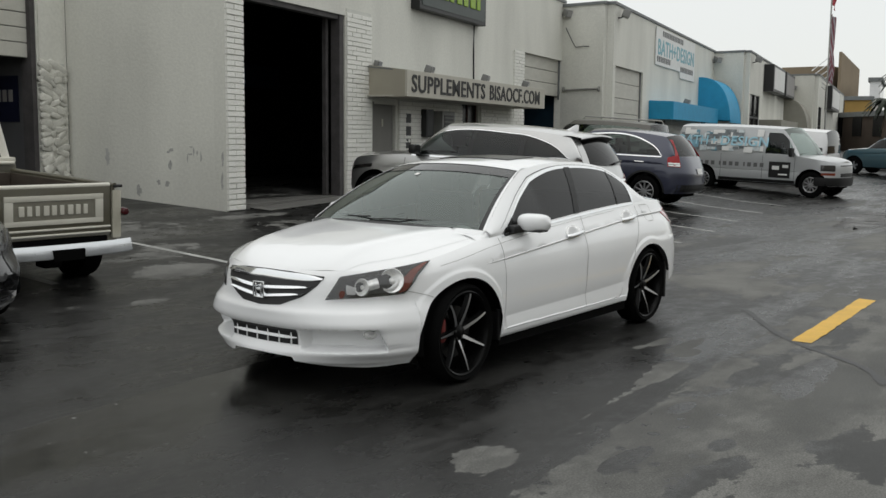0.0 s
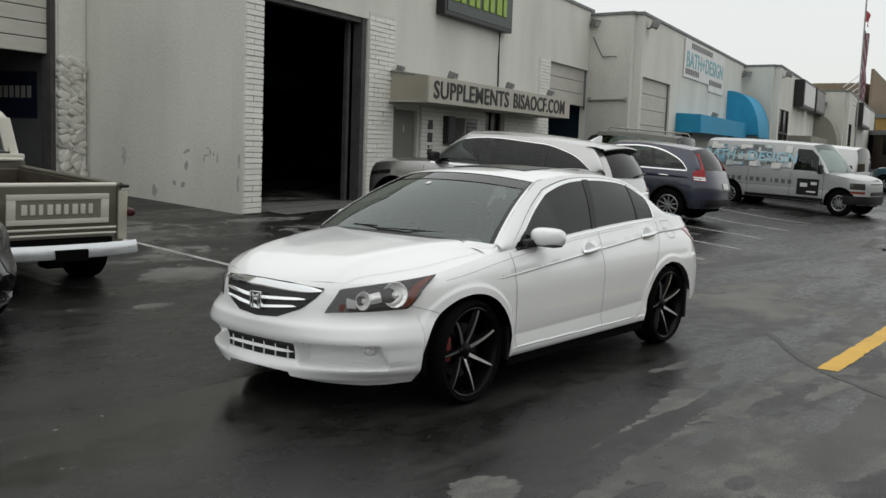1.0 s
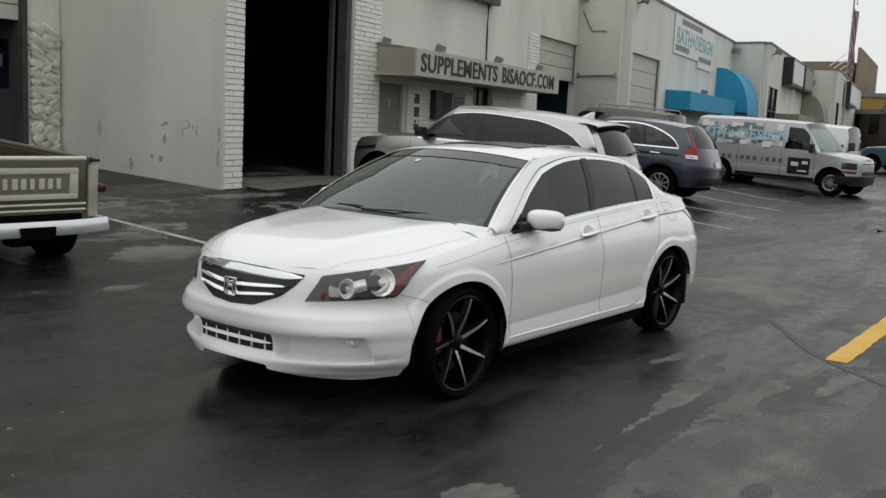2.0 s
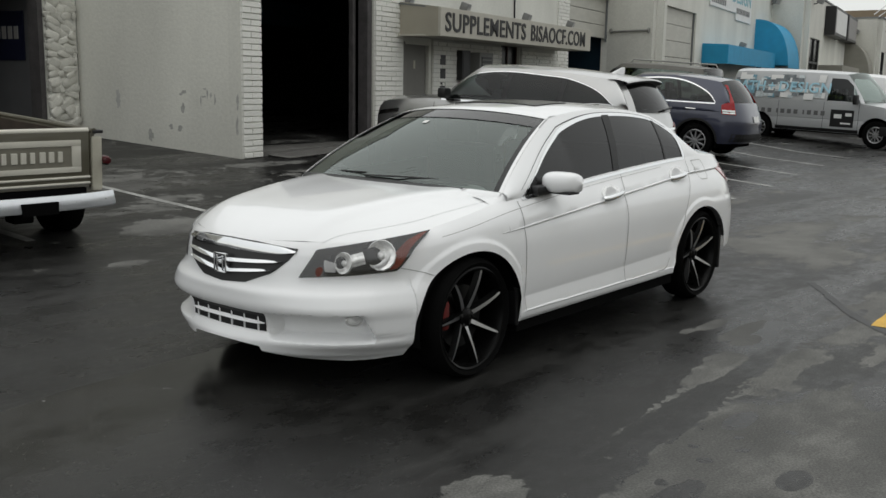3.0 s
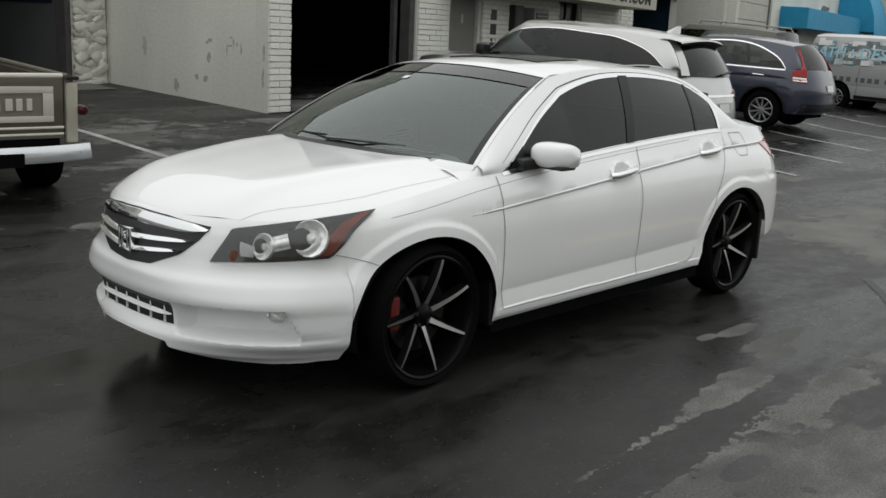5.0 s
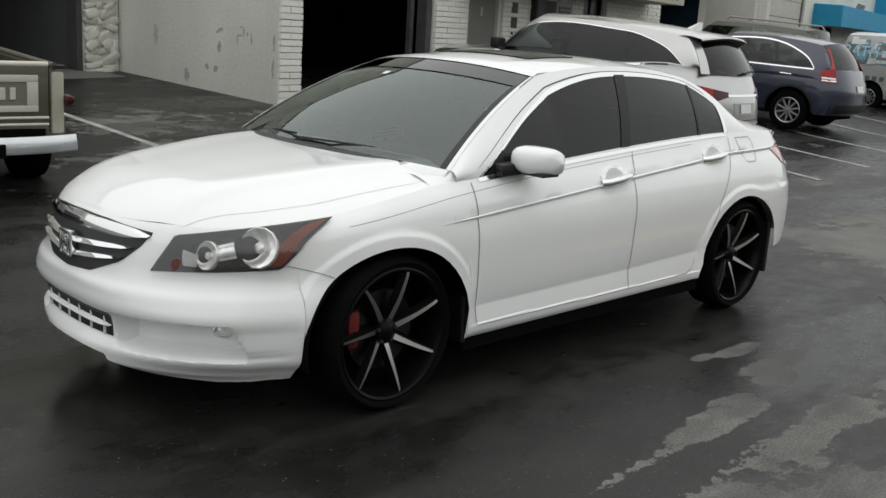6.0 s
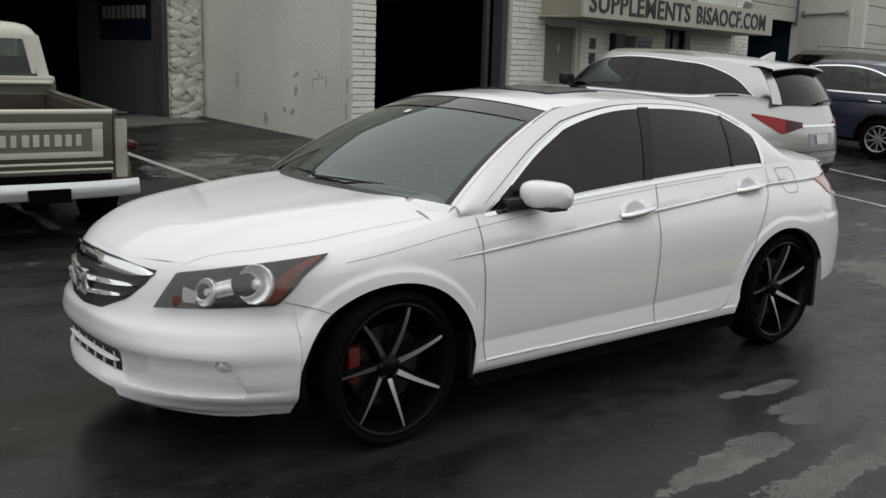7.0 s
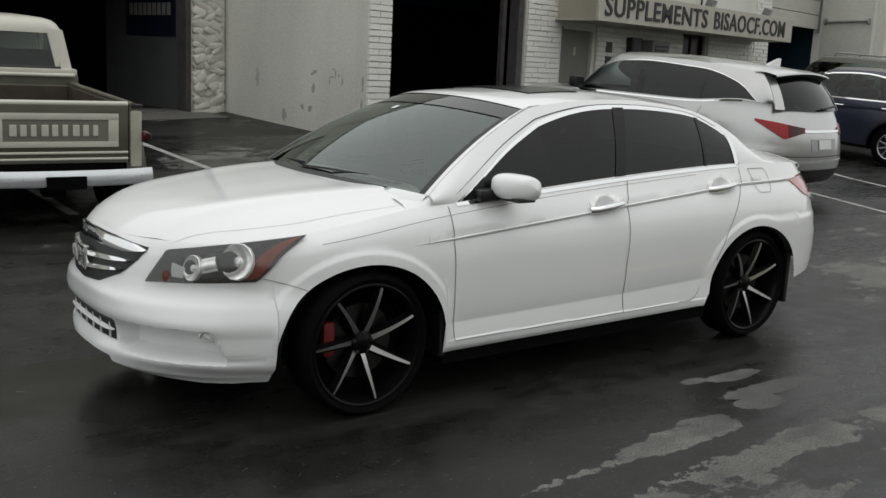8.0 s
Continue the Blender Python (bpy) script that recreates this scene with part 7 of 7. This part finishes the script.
def on_ground(p, s, y, lift):
    """A point of the yard before a front wall."""
    q = UNIT @ Vector((*along(p, AZ, s, y), 0))
    return Vector((q.x, q.y, ground_z(q.y) + lift))


part("slab", sheet([[on_ground(P1, s, y, 0.012) for y in (-0.45, 0.0, 0.3)] for s in np.linspace(0.7, 4.1, 8)], thick=0.01), CONCRETE, apron)
part("slab", sheet([[on_ground(GP, s, y, 0.014) for y in (-0.75, 0.0, 0.3)] for s in np.linspace(6.6, 11.7, 8)], thick=0.01), CONCRETE, apron)
# garage: pale side panel, coloured dark grey for its shade, and navy banner inside
gp = thing("garage_partition", at_wall(GP, 0, 0, 0), "garage partition with the indoor shade painted as dark grey", "partition", kind="structure")
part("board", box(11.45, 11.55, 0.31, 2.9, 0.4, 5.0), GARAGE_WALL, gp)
part("door_track", box(11.33, 11.435, 0.02, 0.28, 0.4, 4.6), RUST, gp)
navy = thing("navy_banner", at_wall(GP, 0, 0, 0), "navy vinyl banner with pale bars on the garage wall", "banner")
part("cloth", box(11.42, 11.445, 0.50, 2.1, 1.83, 2.68), NAVY, navy)
for i in range(9):
    part("pale_bar", box(11.41, 11.42, 0.63 + 0.155 * i, 0.73 + 0.155 * i, 2.20, 2.42), SIGN_GREY, navy)

# chipped marks and stains on the side wall
random.seed(11)


def blot(y, z, w, h, material, name, n=14):
    """An irregular flake of missing paint on the side wall."""
    bm = bmesh.new()
    pts = []
    for i in range(n):
        a = 2 * math.pi * i / n
        r = random.uniform(0.45, 1.0)
        pts.append(bm.verts.new((y + w / 2 * r * math.cos(a), -0.003, z + h / 2 * r * math.sin(a))))
    bm.faces.new(pts)
    ob = part(name, bm, material)
    ob.matrix_basis = UNIT @ pose(Q1[0], Q1[1], 0, 0, 0, -78)
    return tagged(ob, "grey chipped paint mark on the stucco wall", "paint mark", "chipped marks", "structure")


for y, z, w, h in ((2.47, 1.34, 0.14, 0.09), (2.40, 1.30, 0.12, 0.06), (2.37, 0.73, 0.14, 0.13), (2.17, 0.75, 0.12, 0.12), (2.93, 1.40, 0.10, 0.05), (2.98, 1.33, 0.05, 0.18), (2.90, 1.27, 0.16, 0.05), (2.84, 1.20, 0.04, 0.20), (3.14, 1.22, 0.05, 0.22), (3.06, 1.30, 0.05, 0.14), (2.45, 1.08, 0.12, 0.24), (3.60, 0.80, 0.07, 0.4), (3.62, 1.20, 0.06, 0.32), (1.70, 0.58, 0.16, 0.26)):
    blot(y, z, w, h, CHIP if z > 0.55 else CHIP_DARK, "paint_mark")
blot(0.95, 1.20, 0.16, 0.40, CHIP_PALE, "paint_mark", 20)

# flag pole and what closes the view far along the street
pole = thing("flag_pole", UNIT @ pose(62.2, 14.3, 0.3), "tall white flag pole with two hanging flags", "flag pole")
part("pole", tube([(0, 0, 0), (0, 0, 11.8)], 0.05, 10), PIPE, pole)
random.seed(3)
rows = []
for i in range(22):
    t = i / 21
    z = 9.6 - 4.3 * t
    rows.append([(0.08 + 0.62 * s * (0.45 + 0.55 * math.sin(0.6 + 2.2 * t)) - 0.15 * t, -0.10 + 0.16 * math.sin(7 * s + 5 * t), z - 0.3 * s) for s in np.linspace(0, 1, 9)])
part("flag", sheet(rows), FLAG, pole, "striped red and white flag hanging limp", 60)
rows = [[(0.1 + 0.95 * s, 0.08 * math.sin(6 * s + 3 * t), 11.1 - 0.9 * t - 0.5 * s * (1 - 0.4 * t)) for s in np.linspace(0, 1, 9)] for t in np.linspace(0, 1, 7)]
part("flag", sheet(rows), FLAG_RED, pole, "red flag")
for k in range(3):
    part("cleat_arm", tube([(0, 0, 4.6 + 0.25 * k), (0.5, 0.5, 4.9 + 0.3 * k)], 0.03, 6), PIPE, pole)


def far_block(x0, y0, x1, y1, z, material, label, rows_n, cols_n):
    """A distant building: wall, flat roof edge, and rows of dark windows."""
    d = Vector((x1 - x0, y1 - y0))
    L = d.length
    ob = thing("far_building", pose(x0, y0, 0, 0, 0, math.degrees(math.atan2(d.y, d.x))), label, "building", "far buildings")
    part("wall", box(0, L, 0, 12, 0, z), material, ob)
    part("roof_edge", box(-0.2, L + 0.2, -0.2, 12, z, z + 0.4), COPING, ob)
    for r in range(rows_n):
        for c in range(cols_n):
            a = L * (c + 0.25) / cols_n
            part("window", box(a, a + L * 0.45 / cols_n, -0.06, 0.02, 2 + r * 3.0, 3.6 + r * 3.0), TINT_OPAQUE, ob)
    return ob


tower_side = thing("far_building", pose(108.6, 26.5, 0), "sloped tan gable of the distant block", "building", "far buildings")
part("wall", sheet([[(0, -0.3, 0), (0, -0.3, 11.4)], [(10.2, 0.3, 0), (10.2, 0.3, 10.1)]], thick=0.3), FAR_TAN, tower_side)
part("block_body", box(0.2, 10.0, 0.4, 6.0, 0, 9.9), FAR_TAN, tower_side)
for k in range(7):
    part("stair_rail", tube([(-0.02, 0.3 + 0.1 * k, 7.0 + 0.62 * k), (-1.2, 2.2, 5.6 + 0.62 * k)], 0.05, 6), VAN_WHITE, tower_side, "pale steel stair rail")
part("shutter_panel", sheet([[(7.0, -0.08, 7.4), (7.0, -0.08, 10.2)], [(10.1, 0.10, 7.3), (10.1, 0.10, 9.7)]], thick=0.1), RED_BROWN, tower_side, "red-brown panel")
far_block(101.3, 23.4, 101.8, 20.9, 5.8, FAR_OCHRE, "distant ochre building at the end of the street", 0, 1)
far_block(103.7, 21.6, 103.9, 20.6, 7.8, VAN_WHITE, "distant pale lattice tower at the end of the street", 0, 1)
far_block(84.0, 20.0, 73.0, 11.0, 3.6, FAR_BROWN, "distant brown low building at the end of the street", 1, 4)
far_block(60, -38, 150, -34, 5.0, FAR_TAN, "distant low building across the street", 1, 8)


def palm(x, y, h, label):
    """Slim trunk with a head of long drooping fronds."""
    ob = thing("palm", pose(x, y, ground_z(y)), label, "tree", "street trees")
    part("trunk", tube([(0, 0, 0), (0.06, 0.05, h * 0.5), (0, 0, h)], 0.14, 8), BARK, ob)
    for k in range(22):
        a, lift = 2 * math.pi * k / 22 + random.uniform(-0.1, 0.1), random.uniform(-0.2, 0.9)
        out = Vector((math.cos(a), math.sin(a), 0))
        rows = []
        for i in range(8):
            t = i / 7
            c = Vector((0, 0, h)) + out * 1.5 * t + Vector((0, 0, lift * t - 1.3 * t * t))
            w = 0.20 * math.sin(math.pi * min(1, 0.15 + 0.85 * t)) + 0.01
            rows.append([c + Vector((-out.y, out.x, 0)) * w * (1 if i % 2 else 0.55) + Vector((0, 0, -0.06)), c, c - Vector((-out.y, out.x, 0)) * w * (1 if i % 2 else 0.55) + Vector((0, 0, -0.06))])
        part("frond", sheet(rows), LEAF, ob)


def tree(x, y, h, spread, label):
    """Tapered trunk, limbs and a loose crown of many small leaf clumps."""
    ob = thing("tree", UNIT @ pose(x, y, 0), label, "tree", "street trees")
    part("trunk", tube([(0, 0, 0), (0.1, 0, h * 0.3), (0.05, 0.1, h * 0.55)], 0.16, 8), BARK, ob)
    crown = bmesh.new()
    for k in range(7):
        a = 2 * math.pi * k / 7
        tip = Vector((spread * 0.6 * math.cos(a), spread * 0.6 * math.sin(a), h * random.uniform(0.6, 0.9)))
        part("limb", tube([(0.05, 0.1, h * 0.45), tip * 0.6 + Vector((0, 0, h * 0.25)), tip], 0.05, 6), BARK, ob)
        for j in range(130):
            c = tip + Vector((random.gauss(0, spread * 0.28), random.gauss(0, spread * 0.28), random.gauss(0, h * 0.10)))
            u = Vector((random.uniform(-1, 1), random.uniform(-1, 1), random.uniform(-0.6, 0.6))).normalized() * random.uniform(0.12, 0.3)
            v = u.orthogonal().normalized() * random.uniform(0.08, 0.16)
            crown.faces.new([crown.verts.new(c + q) for q in (u, v, -u, -v)])
    part("crown", crown, LEAF, ob, "dark green leaves")


palm(68.0, 11.9, 3.9, "small palm with drooping dark fronds beside the brown building")
palm(66.5, 10.6, 5.6, "palm with drooping dark fronds beside the brown building")
for x, y, h in ((80, 12.6, 3.2), (83, 10.5, 3.8)):
    tree(x, y, h, 1.8, "dark green street tree at the far end of the yard")

# puddle and tar seam on the asphalt
random.seed(8)
bm = bmesh.new()
ring = [bm.verts.new((16.6 + 3.0 * math.cos(a) * random.uniform(0.75, 1.05) + 0.8 * math.sin(a), 0.35 + 0.62 * math.sin(a) * random.uniform(0.7, 1.1), 0.004)) for a in np.linspace(0, 2 * math.pi, 60)[:-1]]
bm.faces.new(ring)
tagged(part("puddle", bm, WATER), "shallow puddle of rain water on the asphalt", "puddle", kind="structure")
seam = []
for i in range(30):
    t = i / 29
    x, y = 4.0 - 2.3 * t + 0.08 * math.sin(9 * t), -1.35 - 1.75 * t + 0.10 * math.sin(6 * t)
    w = 0.018 + 0.012 * random.random()
    seam.append([(x - w, y + w, 0.003), (x + w, y - w, 0.003)])
tagged(part("tar_seam", sheet(seam), TAR), "dark tar-filled crack across the street", "crack", kind="structure")

# ---- bricks and stones ----
unit = box(-0.5, 0.5, -0.5, 0.5, -0.5, 0.5)
for f in list(unit.faces):
    if f.normal.y < -0.9:
        r = bmesh.ops.inset_individual(unit, faces=[f], thickness=0.07, depth=0.06)
BRICK_MESH = bpy.data.meshes.new("brick")
unit.to_mesh(BRICK_MESH)
unit.free()
BRICK_MESH.materials.append(BRICK)
random.seed(21)


def brick_pier(s0, s1, z0, z1, y=-0.03):
    """Courses of long painted bricks, with recessed joints, on the front wall."""
    base = part("pier_bed", box(s0 + 0.01, s1 - 0.01, y + 0.012, -0.002, z0, z1), MORTAR, f1, "painted mortar bed")
    h, k = 0.098, 0
    z = z0
    while z + h < z1:
        cuts = [s0]
        first = 0.40 if k % 2 else 0.22
        x = s0 + first
        while x < s1 - 0.12:
            cuts.append(x)
            x += 0.40
        cuts.append(s1)
        for a, b in zip(cuts, cuts[1:]):
            m = Matrix.Translation(((a + b) / 2, y + 0.01 + random.uniform(-0.007, 0.007), z + h / 2)) @ pose(0, 0, 0, random.uniform(-2, 2), random.uniform(-0.6, 0.6), random.uniform(-0.8, 0.8)) @ Matrix.Diagonal((b - a - 0.012, 0.05, h - 0.016, 1))
            shared("brick", BRICK_MESH, f1, m)
        z += h
        k += 1


brick_pier(0.0, 0.495, 0.28, 6.2)
brick_pier(4.105, 5.18, 0.40, 4.3)
brick_pier(6.5, 10.15, 0.40, 2.5, -0.05)
brick_pier(11.45, 14.0, 0.45, 2.5, -0.05)
brick_pier(14.05, 14.94, 0.45, 4.3)
# rough stones on the garage columns
STONES = []
for v in range(6):
    bm = box(-0.5, 0.5, -0.5, 0.5, -0.5, 0.5)
    bmesh.ops.subdivide_edges(bm, edges=bm.edges[:], cuts=2, use_grid_fill=True)
    for q in bm.verts:
        q.co = (q.co * 0.45 + q.co.normalized() * 0.55 * 0.62) * random.uniform(0.86, 1.12)
    for f in bm.faces:
        f.smooth = True
    me = bpy.data.meshes.new("stone")
    bm.to_mesh(me)
    bm.free()
    me.materials.append(STONE)
    STONES.append(me)


def stone_column(s0, s1, z0, z1):
    part("column_bed", box(s0, s1, -0.05, -0.002, z0, z1), MORTAR, f0, "mortar bed")
    z = z0
    while z < z1 - 0.05:
        h = random.uniform(0.085, 0.15)
        x = s0 - 0.02
        while x < s1 - 0.04:
            w = random.uniform(0.14, 0.34)
            w = min(w, s1 + 0.02 - x)
            m = Matrix.Translation((x + w / 2, -0.045 + random.uniform(-0.012, 0.010), z + h / 2 + random.uniform(-0.02, 0.02))) @ pose(0, 0, 0, random.uniform(-14, 14), random.uniform(-35, 35), random.uniform(-14, 14)) @ Matrix.Diagonal((w * 1.16, 0.085, h * 1.20, 1))
            shared("stone", random.choice(STONES), f0, m)
            x += w
        z += h
    part("column_cap", box(s0 - 0.0, s1 + 0.0, -0.03, -0.002, z1, ROOF), STUCCO, f0)


stone_column(11.47, 12.04, 0.45, 2.92)
stone_column(6.75, 7.5, 0.42, 2.92)
